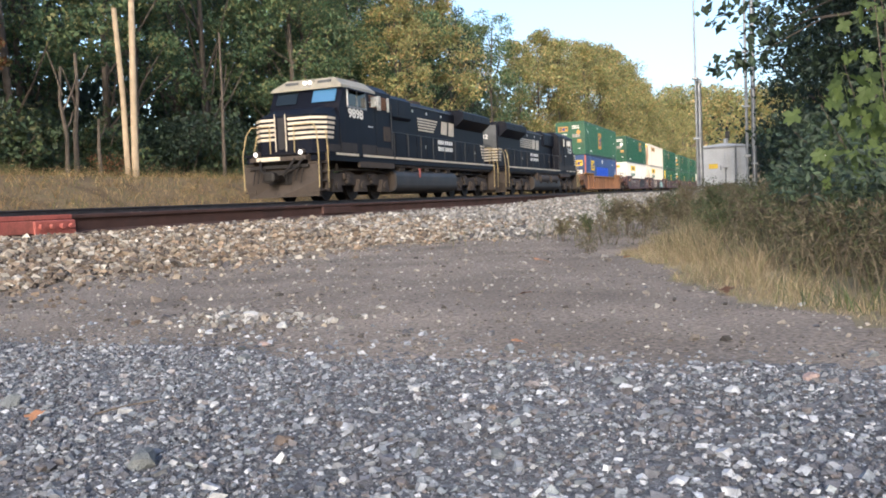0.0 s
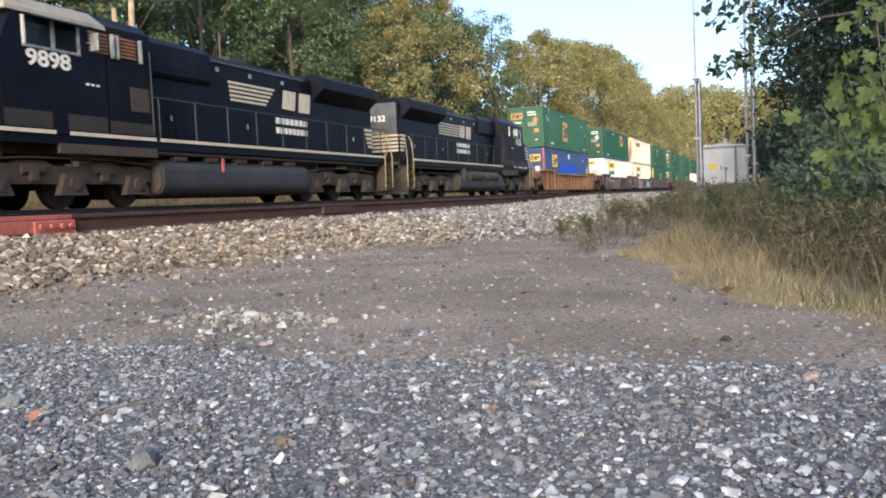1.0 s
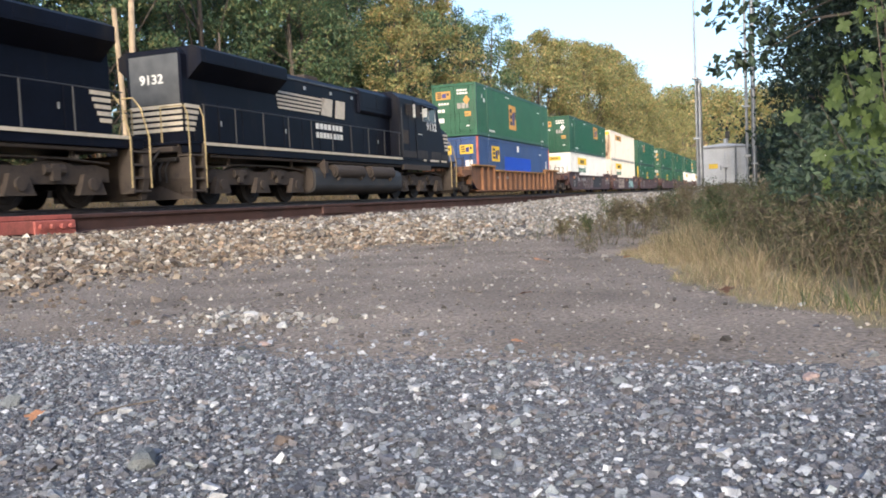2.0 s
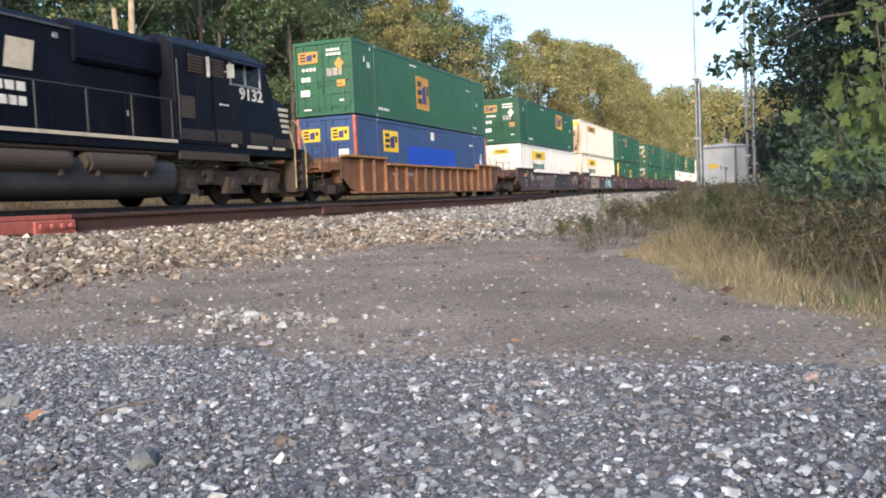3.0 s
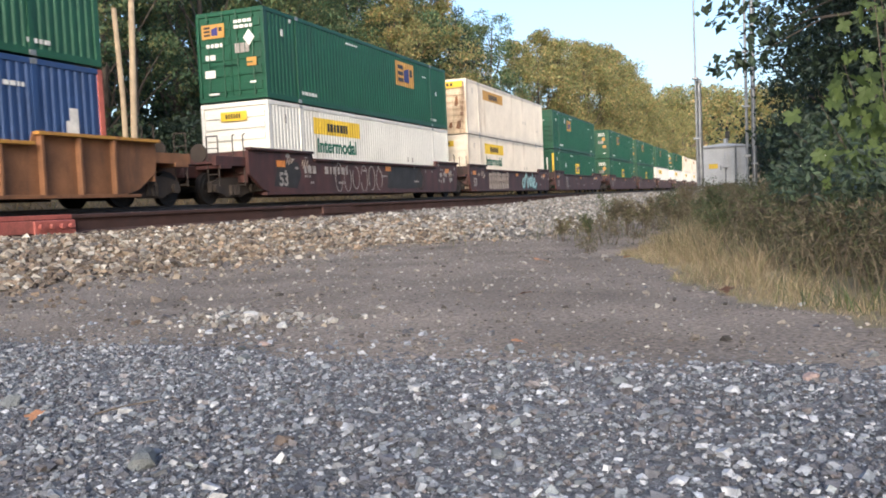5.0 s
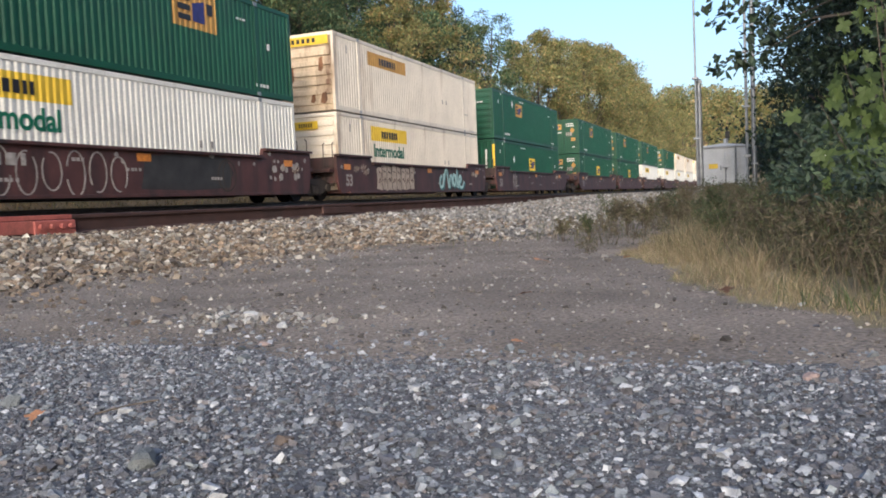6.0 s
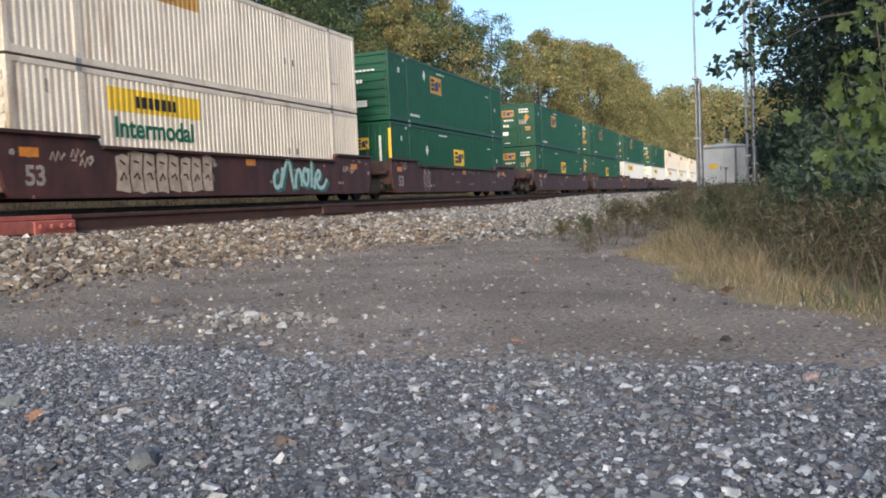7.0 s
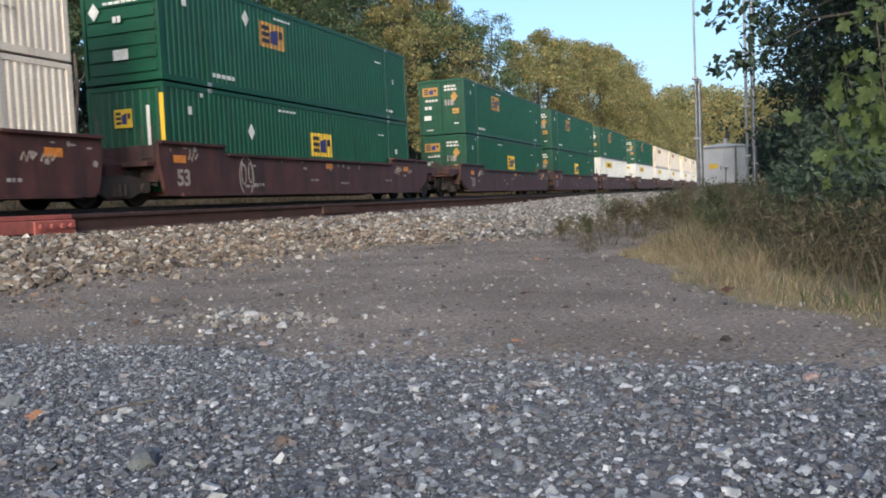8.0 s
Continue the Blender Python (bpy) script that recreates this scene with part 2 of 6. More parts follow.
def pipe(bm, pts, r, n=6):
    for p, q in zip(pts, pts[1:]):
        cyl(bm, p, q, r, n=n)
    return bm


def prism(bm, outline, axis, a, b):
    """Extrude an outline (list of 2D points) between a and b along axis: x takes (y, z), y takes (x, z), z takes (x, y)."""
    def at(p, k):
        return {"x": (k, p[0], p[1]), "y": (p[0], k, p[1]), "z": (p[0], p[1], k)}[axis]
    lo = [bm.verts.new(at(p, a)) for p in outline]
    hi = [bm.verts.new(at(p, b)) for p in outline]
    n = len(outline)
    fs = [bm.faces.new((lo[i], lo[(i + 1) % n], hi[(i + 1) % n], hi[i])) for i in range(n)]
    fs += [bm.faces.new(lo[::-1]), bm.faces.new(hi)]
    bmesh.ops.recalc_face_normals(bm, faces=fs)
    return bm


B = bmesh.new


def mesh_arrays(name, verts, faces, mat, parent=None, label="", smooth=False):
    """A joined mesh from numpy arrays; faces is (n, 3) or (n, 4)."""
    me = bpy.data.meshes.new(name)
    n, k = faces.shape
    me.vertices.add(len(verts))
    me.vertices.foreach_set("co", np.asarray(verts, dtype=np.float32).ravel())
    me.loops.add(n * k)
    me.loops.foreach_set("vertex_index", faces.astype(np.int32).ravel())
    me.polygons.add(n)
    me.polygons.foreach_set("loop_start", np.arange(0, n * k, k, dtype=np.int32))
    me.polygons.foreach_set("loop_total", np.full(n, k, dtype=np.int32))
    me.update(calc_edges=True)
    me.validate()
    me.polygons.foreach_set("use_smooth", np.full(len(me.polygons), smooth))
    me.materials.append(mat)
    ob = new(name, me)
    if parent is not None:
        ob.parent = parent
    return tagged(ob, label=label)


CHIP = np.array([(x, y, z) for z in (-1, 1) for y in (-1, 1) for x in (-1, 1)]) * 0.60
CHIP_F = np.array([(0, 2, 3), (0, 3, 1), (4, 5, 7), (4, 7, 6), (0, 1, 5), (0, 5, 4), (2, 6, 7), (2, 7, 3), (0, 4, 6), (0, 6, 2), (1, 3, 7), (1, 7, 5)])


def rotations(rng, n):
    q = rng.normal(size=(n, 4))
    q /= np.linalg.norm(q, axis=1)[:, None]
    w, x, y, z = q.T
    return np.stack([np.stack([1 - 2 * (y * y + z * z), 2 * (x * y - z * w), 2 * (x * z + y * w)], -1),
                     np.stack([2 * (x * y + z * w), 1 - 2 * (x * x + z * z), 2 * (y * z - x * w)], -1),
                     np.stack([2 * (x * z - y * w), 2 * (y * z + x * w), 1 - 2 * (x * x + y * y)], -1)], 1)


def stones(name, pos, size, mat, seed, parent=None, label="", flat=0.75):
    """Angular stones at pos (n, 3), of radius size (n,)."""
    rng = np.random.default_rng(seed)
    n = len(pos)
    v = CHIP[None] * rng.uniform(0.45, 1.25, (n, 8, 3))
    v = v * rng.uniform(0.5, 1.35, (n, 1, 3))
    v = np.einsum("nij,nkj->nki", rotations(rng, n), v)
    v[:, :, 2] *= flat
    v = v * size[:, None, None] + pos[:, None, :]
    f = CHIP_F[None] + 8 * np.arange(n)[:, None, None]
    return mesh_arrays(name, v.reshape(-1, 3), f.reshape(-1, 3), mat, parent, label)


# ---- ground ----
def sstep(a, b, x):
    t = np.clip((x - a) / (b - a), 0, 1)
    return t * t * (3 - 2 * t)


def vnoise(x, y, seed=0):
    """Cheap smooth noise from a few sines."""
    return (np.sin(x * 1.7 + 1.3 * np.sin(y * 1.1 + seed)) + np.sin(y * 2.3 + 1.7 * np.sin(x * 0.9 + seed * 2.1)) + np.sin((x + y) * 3.9 + seed)) / 3


def toe(y):
    """Distance from the camera's line at which the siding's ballast begins."""
    return 4.05 - 0.12 * np.clip(y - 5, 0, 2) - 1.75 * sstep(7.0, 8.5, y)


def ground_z(x, y):
    L = -x
    z = 0.20 * sstep(0.0, 1.0, (L - toe(y)) / np.maximum(5.9 - toe(y), 0.3))
    z = z + 0.205 * sstep(8.8, 13.8, L)
    z = np.maximum(z, 0.33 * sstep(9.0, 30.0, y) * sstep(-14, -1, L + 3))
    z = z + 1.55 * sstep(18.8, 24.6, L) + 0.02 * np.clip(L - 25, 0, 400)
    z = z + 34 * sstep(335, 430, y)
    z = z - 0.15 * sstep(0.0, 2.5, x - 1.3) + 0.5 * sstep(4.0, 14.0, x)
    return z + 0.012 * vnoise(x * 1.3, y * 1.3) * sstep(9.5, 2.0, L) + 0.006 * vnoise(x * 5, y * 5, 3)
def axis_steps(spans):
    out = []
    for a, b, n in spans:
        out += list(np.linspace(a, b, n, endpoint=False))
    return np.array(out + [spans[-1][1]])


def verge_edge(y):
    """x at which the grass verge begins, as a function of y."""
    return np.maximum(0.20 - 0.375 * (y - 2.46), -0.82 - 0.03 * (y - 5.2)) + 0.06 * np.sin(y * 3.1) + 0.04 * np.sin(y * 7.7)


def region(x, y):
    """0 road dirt, 1 crushed gravel, 2 ballast, 3 verge, 4 rough grass."""
    L = -x
    fwd = L * math.sin(radians(21.33)) + y * math.cos(radians(21.33))
    side = -L * math.cos(radians(21.33)) + y * math.sin(radians(21.33))
    r = np.zeros(x.shape, int)
    r[fwd < 2.12 - 0.43 * side + 0.08 * vnoise(x * 2, y * 2, 5)] = 1
    r[L > toe(y) + 0.12 * vnoise(x * 2, y * 2, 1)] = 2
    r[L > 19.3] = 4
    r[(x > verge_edge(y)) & (y > 1.0 + 0.5 * vnoise(x * 1.3, y, 2)) & (L < toe(y) + 0.2 + 0.05 * y)] = 3
    r[(y > 10) & (L < 0.8 + 0.04 * y) & (L > -1)] = 3
    r[x > 3.0 + 0.7 * vnoise(x * 0.6, y * 0.8, 3)] = 4
    r[(y < -6 + 0.9 * vnoise(x * 0.7, y * 0.6, 6)) | (y > 140) & (L < 5)] = 4
    return r


xs = axis_steps([(-1500, -120, 14), (-120, -30, 30), (-30, -17.5, 26), (-17.5, -6, 40), (-6, 3, 110), (3, 12, 24), (12, 120, 20), (120, 1500, 14)])
ys = axis_steps([(-1500, -100, 12), (-100, -9, 22), (-9, 0, 50), (0, 12, 130), (12, 40, 60), (40, 300, 60), (300, 3000, 20)])
gx, gy = np.meshgrid(xs, ys)
gz = ground_z(gx, gy)
nx = len(xs)
gi = np.arange(gx.size).reshape(gx.shape)
gf = np.stack([gi[:-1, :-1], gi[:-1, 1:], gi[1:, 1:], gi[1:, :-1]], -1).reshape(-1, 4)
M["gravel_bed"] = material("gravel_fines", [(0.048, 0.049, 0.055), (0.08, 0.082, 0.091), (0.14, 0.143, 0.157)], 0.95, noise_scale=70, fine=260, fine_amp=0.5, bump=1.0, bump_dist=0.008)
M["ballast_bed"] = material("ballast_fines", [(0.05, 0.042, 0.036), (0.080, 0.066, 0.056), (0.11, 0.096, 0.085)], 0.95, noise_scale=9, fine=60, bump=0.8)
M["field"] = material("dry_grass_ground", [(0.065, 0.05, 0.026), (0.12, 0.085, 0.043), (0.17, 0.12, 0.063), (0.09, 0.08, 0.036)], 0.95, noise_scale=0.9, fine=14, bump=0.9, bump_dist=0.05)
ground = mesh_arrays("ground", np.stack([gx, gy, gz], -1).reshape(-1, 3), gf, M["dirt"], smooth=True)
tagged(ground, "packed dirt drive with gravel, ballast and dry verge", "ground", kind="structure")
for key in ("gravel_bed", "ballast_bed", "grass_soil", "field"):
    ground.data.materials.append(M[key])
cx = gx.ravel()[gf].mean(1)
cy = gy.ravel()[gf].mean(1)
ground.data.polygons.foreach_set("material_index", region(cx, cy).astype(np.int32))

# ---- tracks ----
def rail_profile(cx, top, h=0.19):
    p = [(-0.07, 0), (0.07, 0), (0.07, 0.015), (0.012, 0.035), (0.010, h - 0.05), (0.036, h - 0.035), (0.036, h - 0.008), (0.028, h), (-0.028, h), (-0.036, h - 0.008), (-0.036, h - 0.035), (-0.010, h - 0.05), (-0.012, 0.035), (-0.07, 0.015)]
    return [(cx + a, top - h + b) for a, b in p]


def track(name, cx, top, y0, y1, label, rail_mats):
    t = thing(name, label, "railway track", kind="structure")
    for side, mat in zip((0.7525, -0.7525), rail_mats):
        part("rail", prism(B(), rail_profile(cx + side, top), "y", y0, y1), mat, t)
    tie = B()
    box(tie, -1.3, 1.3, -0.115, 0.115, -0.18, 0, bevel=0.012)
    first = part("tie", tie, M["tie"], t)
    rng = random.Random(4)
    n = int((min(y1, 150) - max(y0, -6)) / 0.53)
    for i in range(n):
        ob = first if i == 0 else bpy.data.objects.new("tie", first.data)
        if i:
            scene.collection.objects.link(ob)
            ob.parent = t
        ob.location = (cx + rng.uniform(-0.03, 0.03), max(y0, -6) + i * 0.53, top - 0.182)
        ob.rotation_euler = (0, 0, rng.uniform(-0.02, 0.02))
    return t


main_track = track("main_track", TRACK_X, RAIL_Z, -90, 335, "main railway track with dark worn rails on timber ties", (M["dark_rail"], M["dark_rail"]))
siding = track("siding_track", SIDING_X, SIDING_Z, -40, 300, "siding track with rusty brown rails on timber ties", (M["rust_rail"], M["rust_rail"]))
# ---- train ----
def S(t):
    """Metres that the train has come along the track by t seconds."""
    return 14.653 * t + 0.0285 * t * t - 0.0044 * t ** 3


LENGTH, WIDTH, HEIGHT = 16.15, 2.59, 2.9
movers = []       # (thing, distance of its origin along the track at the start)
wheelsets = []    # (wheelset part, radius, +1 or -1 for a turned vehicle)


def text_part(name, string, size, mat, parent, at, label="", squeeze=1.0):
    """Lettering as a thin mesh; at is its pose in the parent's space."""
    cu = bpy.data.curves.new(name, 'FONT')
    cu.body, cu.size, cu.extrude, cu.offset = string, size, 0.003, size * 0.025
    tmp = bpy.data.objects.new(name, cu)
    scene.collection.objects.link(tmp)
    me = bpy.data.meshes.new_from_object(tmp)
    bpy.data.objects.remove(tmp)
    me.materials.clear()
    me.materials.append(mat)
    me.transform(at @ Matrix.Diagonal((squeeze, 1, 1, 1)))
    ob = new(name, me)
    ob.parent = parent
    return tagged(ob, label=label)


def on_side(x, y, z, side=1):
    """Pose of writing on a wall that faces +x (side 1) or -x (side -1)."""
    cols = ((0, side, 0), (0, 0, 1), (side, 0, 0))
    return Matrix.Translation((x, y, z)) @ Matrix(cols).transposed().to_4x4()


def on_end(x, y, z, side=-1):
    """Pose of writing on a wall that faces -y (side -1) or +y (side 1)."""
    cols = ((-side, 0, 0), (0, 0, 1), (0, side, 0))
    return Matrix.Translation((x, y, z)) @ Matrix(cols).transposed().to_4x4()


def corr_points(a, b, y0, y1, pitch, depth):
    """Outline of the corrugation of a wall y0..y1, clipped to a..b."""
    n = max(2, int(round((y1 - y0) / pitch)))
    p = (y1 - y0) / n
    pts = []
    for i in range(n):
        c = y0 + i * p
        pts += [(c, 0), (c + 0.36 * p, 0), (c + 0.5 * p, -depth), (c + 0.86 * p, -depth)]
    pts.append((y1, 0))
    ya = np.array([q[0] for q in pts])
    da = np.array([q[1] for q in pts])
    inner = [(q, d) for q, d in pts if a < q < b]
    return [(a, float(np.interp(a, ya, da)))] + inner + [(b, float(np.interp(b, ya, da)))]


def corrugated(bm, x, a, b, z0, z1, pitch, depth, out, span=None):
    y0, y1 = span or (a, b)
    pts = corr_points(a, b, y0, y1, pitch, depth)
    row = [[bm.verts.new((x + out * d, y, z)) for y, d in pts] for z in (z0, z1)]
    for i in range(len(pts) - 1):
        f = (row[0][i], row[0][i + 1], row[1][i + 1], row[1][i])
        bm.faces.new(f if out > 0 else f[::-1])
    return bm


def loft(bm, rings, mat=0):
    vs = [[bm.verts.new(p) for p in r] for r in rings]
    n = len(rings[0])
    fs = []
    for a, b in zip(vs, vs[1:]):
        for i in range(n):
            fs.append(bm.faces.new((a[i], a[(i + 1) % n], b[(i + 1) % n], b[i])))
    fs += [bm.faces.new(vs[0][::-1]), bm.faces.new(vs[-1])]
    bmesh.ops.recalc_face_normals(bm, faces=fs)
    return bm


SPAN = (0.14, LENGTH - 0.14)


def container(paint, label, end, pitch=0.23, depth=0.027, post_mat=None, rail_mat=None):
    """A 53-foot container: origin at the middle of its front end's foot."""
    c = thing("shipping_container", label, "shipping container", "containers on the train")
    h = WIDTH / 2
    rail_mat = rail_mat or paint
    for s in (1, -1):
        part("side_panel", corrugated(B(), s * (h - 0.012), *SPAN, 0.16, HEIGHT - 0.12, pitch, depth, s), paint, c)
        a, b = sorted((s * h, s * (h - 0.1)))
        part("bottom_rail", box(B(), a, b, 0.14, LENGTH - 0.14, 0.0, 0.17, 0.012), rail_mat, c)
        part("top_rail", box(B(), a, b, 0.14, LENGTH - 0.14, HEIGHT - 0.13, HEIGHT, 0.012), rail_mat, c)
        for y in (0.0, LENGTH - 0.16):
            part("corner_post", box(B(), a, b, y, y + 0.16, 0.0, HEIGHT, 0.014), post_mat or paint, c)
        for y in (1.95, LENGTH - 2.1):
            a2, b2 = sorted((s * (h + 0.006), s * (h - 0.06)))
            part("lifting_post", box(B(), a2, b2, y, y + 0.14, 0.0, HEIGHT, 0.008), paint, c)
            for z in (0.0, HEIGHT - 0.12):
                part("corner_casting", box(B(), min(s * (h + 0.004), s * (h + 0.016)), max(s * (h + 0.004), s * (h + 0.016)), y - 0.02, y + 0.16, z, z + 0.12, 0.004), M["galvanised"], c)
    bm = B()
    box(bm, -h + 0.06, h - 0.06, 0.1, LENGTH - 0.1, HEIGHT - 0.06, HEIGHT - 0.03)
    for k in range(26):
        box(bm, -h + 0.1, h - 0.1, 0.35 + k * 0.61, 0.6 + k * 0.61, HEIGHT - 0.03, HEIGHT - 0.012)
    part("roof", bm, paint, c)
    part("floor_pan", box(B(), -h + 0.06, h - 0.06, 0.1, LENGTH - 0.1, 0.04, 0.12), rail_mat, c)
    part("rear_wall", box(B(), -h + 0.09, h - 0.09, LENGTH - 0.1, LENGTH - 0.03, 0.05, HEIGHT - 0.07), paint, c)
    part("end_header", box(B(), -h + 0.1, h - 0.1, 0.0, 0.12, HEIGHT - 0.14, HEIGHT - 0.002, 0.01), paint, c)
    part("end_sill", box(B(), -h + 0.1, h - 0.1, 0.0, 0.12, 0.002, 0.15, 0.01), paint, c)
    if end == "doors":
        for s in (1, -1):
            x0, x1 = sorted((s * 0.012, s * (h - 0.11)))
            door = part("door", box(B(), x0, x1, 0.045, 0.085, 0.16, HEIGHT - 0.15, 0.006), paint, c)
            for k in range(5):
                z = 0.30 + k * 0.5
                part("door_rib", box(B(), x0 + 0.05, x1 - 0.05, 0.008, 0.046, z, z + 0.26, 0.014), paint, door)
            for fx in (0.22, 0.72):
                xx = s * (0.012 + fx * (h - 0.12))
                rod = B()
                cyl(rod, (xx, -0.012, 0.1), (xx, -0.012, HEIGHT - 0.06), 0.024, n=8)
                for z in (0.2, 0.85, 1.9, HEIGHT - 0.3):
                    box(rod, xx - 0.06, xx + 0.06, -0.03, 0.04, z, z + 0.08)
                part("lock_rod", rod, paint, door)
                xe = xx - s * 0.32
                part("door_handle", box(B(), min(xx, xe), max(xx, xe), -0.055, -0.035, 1.15, 1.19), paint, door)
    elif end == "ribs":
        part("end_wall", box(B(), -h + 0.1, h - 0.1, 0.06, 0.1, 0.14, HEIGHT - 0.13), paint, c)
        for k in range(7):
            z = 0.24 + k * 0.36
            part("end_rib", box(B(), -h + 0.16, h - 0.16, 0.008, 0.061, z, z + 0.2, 0.022), paint, c)
    else:
        bm = B()
        corrugated(bm, 0.0, -h + 0.1, h - 0.1, 0.14, HEIGHT - 0.13, 0.26, 0.04, 1)
        bmesh.ops.transform(bm, matrix=Matrix.Rotation(radians(-90), 4, 'Z'), verts=bm.verts)
        bmesh.ops.translate(bm, verts=bm.verts, vec=(0, 0.02, 0))
        part("end_wall", bm, paint, c)
    c["pitch"], c["depth"] = pitch, depth
    return c


def side_decal(c, y0, y1, z0, z1, mat, name="decal", lift=0.004):
    """A painted panel that follows the corrugation of the camera-side wall."""
    return part(name, corrugated(B(), WIDTH / 2 - 0.012 + lift, y0, y1, z0, z1, c["pitch"], c["depth"], 1, SPAN), mat, c)


def end_decal(c, x0, x1, z0, z1, mat, name="decal", lift=0.0):
    return part(name, box(B(), x0, x1, -0.008 - lift, 0.004 - lift, z0, z1), mat, c)


def emblem(c, y0, y1, z0, z1, ground_mat):
    """Square company emblem as plain shapes: a panel, a dark comb, a navy zigzag and a hook."""
    side_decal(c, y0, y1, z0, z1, ground_mat, "emblem_panel")
    w, hh, x = y1 - y0, z1 - z0, WIDTH / 2 - 0.004
    for b in (0.18, 0.44, 0.70):
        part("emblem_mark", box(B(), x, x + 0.006, y0 + 0.10 * w, y0 + 0.38 * w, z0 + b * hh, z0 + (b + 0.15) * hh), M["ink"], c)
    part("emblem_mark", prism(B(), [(y0 + a * w, z0 + b * hh) for a, b in ((0.43, 0.2), (0.43, 0.66), (0.71, 0.78), (0.71, 0.18))], "x", x, x + 0.006), M["navy"], c)
    part("emblem_mark", prism(B(), [(y0 + a * w, z0 + b * hh) for a, b in ((0.77, 0.46), (0.91, 0.46), (0.91, 0.76), (0.77, 0.76))], "x", x, x + 0.006), M["ink"], c)


def end_emblem(c, x0, x1, z0, z1, ground_mat):
    end_decal(c, x0, x1, z0, z1, ground_mat, "emblem_panel", 0.03)
    w, hh = x1 - x0, z1 - z0
    for b in (0.18, 0.44, 0.70):
        part("emblem_mark", box(B(), x0 + 0.10 * w, x0 + 0.38 * w, -0.044, -0.034, z0 + b * hh, z0 + (b + 0.15) * hh), M["ink"], c)
    part("emblem_mark", prism(B(), [(x0 + a * w, z0 + b * hh) for a, b in ((0.43, 0.2), (0.43, 0.66), (0.71, 0.78), (0.71, 0.18))], "y", -0.044, -0.034), M["navy"], c)
    part("emblem_mark", prism(B(), [(x0 + a * w, z0 + b * hh) for a, b in ((0.77, 0.46), (0.91, 0.46), (0.91, 0.76), (0.77, 0.76))], "y", -0.044, -0.034), M["ink"], c)


def bars(c, y, z, n, w, hgt, gap, mat, x=WIDTH / 2 - 0.006, seed=0):
    """Unreadable small writing: a row of short bars."""
    rng = random.Random(seed)
    bm = B()
    for i in range(n):
        ww = w * rng.uniform(0.6, 1.3)
        box(bm, x, x + 0.006, y, y + ww, z, z + hgt)
        y += ww + gap
    return part("small_writing", bm, mat, c, kind="stuff")


def end_bars(c, x, z, n, w, hgt, gap, mat, seed=0):
    rng = random.Random(seed)
    bm = B()
    for i in range(n):
        ww = w * rng.uniform(0.6, 1.3)
        box(bm, x, x + ww, -0.034, -0.026, z, z + hgt)
        x += ww + gap
    return part("small_writing", bm, mat, c, kind="stuff")


def diamond(c, y, z, r, mat):
    x = WIDTH / 2 - 0.006
    return part("placard", prism(B(), [(y - r * 0.72, z), (y, z - r), (y + r * 0.72, z), (y, z + r)], "x", x, x + 0.006), mat, c)


def end_diamond(c, x, z, r, mat):
    return part("placard", prism(B(), [(x - r * 0.8, z), (x, z - r), (x + r * 0.8, z), (x, z + r)], "y", -0.045, -0.035), mat, c)


def place(c, front, level):
    c.location = (TRACK_X, front, RAIL_Z + 0.385 + 2.96 * level)
    movers.append((c, front))


def green_small_marks(c, seed=1):
    bars(c, 5.6, 2.55, 5, 0.16, 0.07, 0.05, M["letter_white"], seed=seed)
    bars(c, 13.1, 2.2, 3, 0.14, 0.06, 0.05, M["letter_white"], seed=seed + 1)
    bars(c, 2.2, 0.3, 5, 0.17, 0.12, 0.06, M["letter_white"], seed=seed + 2)
    bars(c, 14.7, 1.5, 1, 0.16, 0.2, 0.05, M["letter_white"], seed=seed + 3)
    bars(c, 1.0, 2.1, 1, 0.14, 0.22, 0.05, M["letter_white"], seed=seed + 4)
    bars(c, 14.0, 0.28, 4, 0.13, 0.1, 0.05, M["letter_white"], seed=seed + 5)
    bars(c, 1.55, 2.62, 1, 0.12, 0.12, 0.05, M["letter_white"], seed=seed + 6)


def door_marks(c, seed=0, emblem_mat=None, card=True):
    rng = random.Random(seed)
    if emblem_mat is not None:
        end_emblem(c, -1.05, -0.18, 2.05, 2.5, emblem_mat)
    end_bars(c, 0.2, 2.45, 4, 0.12, 0.1, 0.04, M["letter_white"], seed)
    end_bars(c, 0.2, 2.28, 4, 0.14, 0.1, 0.04, M["letter_white"], seed + 1)
    end_diamond(c, 0.75, 1.95, 0.26, M["letter_white"] if seed % 2 else M["amber"])
    end_bars(c, -0.9, 1.75, 4, 0.15, 0.12, 0.05, M["letter_white"], seed + 2)
    end_bars(c, -0.95, 1.35, 2, 0.16, 0.17, 0.05, M["letter_white"], seed + 3)
    end_decal(c, 0.62, 0.98, 1.05, 1.32, M["amber"], "placard", 0.03)
    end_bars(c, 0.2, 1.5, 3, 0.18, 0.3, 0.04, M["graffiti_grey"], seed + 4)
    if card:
        end_decal(c, -1.0, -0.6, 0.78, 1.02, M["letter_white"], "placard", 0.03)
        end_bars(c, -0.9, 0.22, 1, 0.4, 0.06, 0.05, M["letter_white"], seed + 5)
        end_bars(c, 0.7, 0.5, 1, 0.25, 0.07, 0.05, M["letter_white"], seed + 6)


def carrier_panel(c, y0, y1, z0, z1, mat):
    """Yellow carrier panel with its lettering as plain dark bars."""
    side_decal(c, y0, y1, z0, z1, mat, "carrier_panel")
    w, hh = y1 - y0, z1 - z0
    bars(c, y0 + 0.27 * w, z0 + 0.22 * hh, 7, w * 0.05, hh * 0.5, w * 0.022, M["ink"], seed=3)


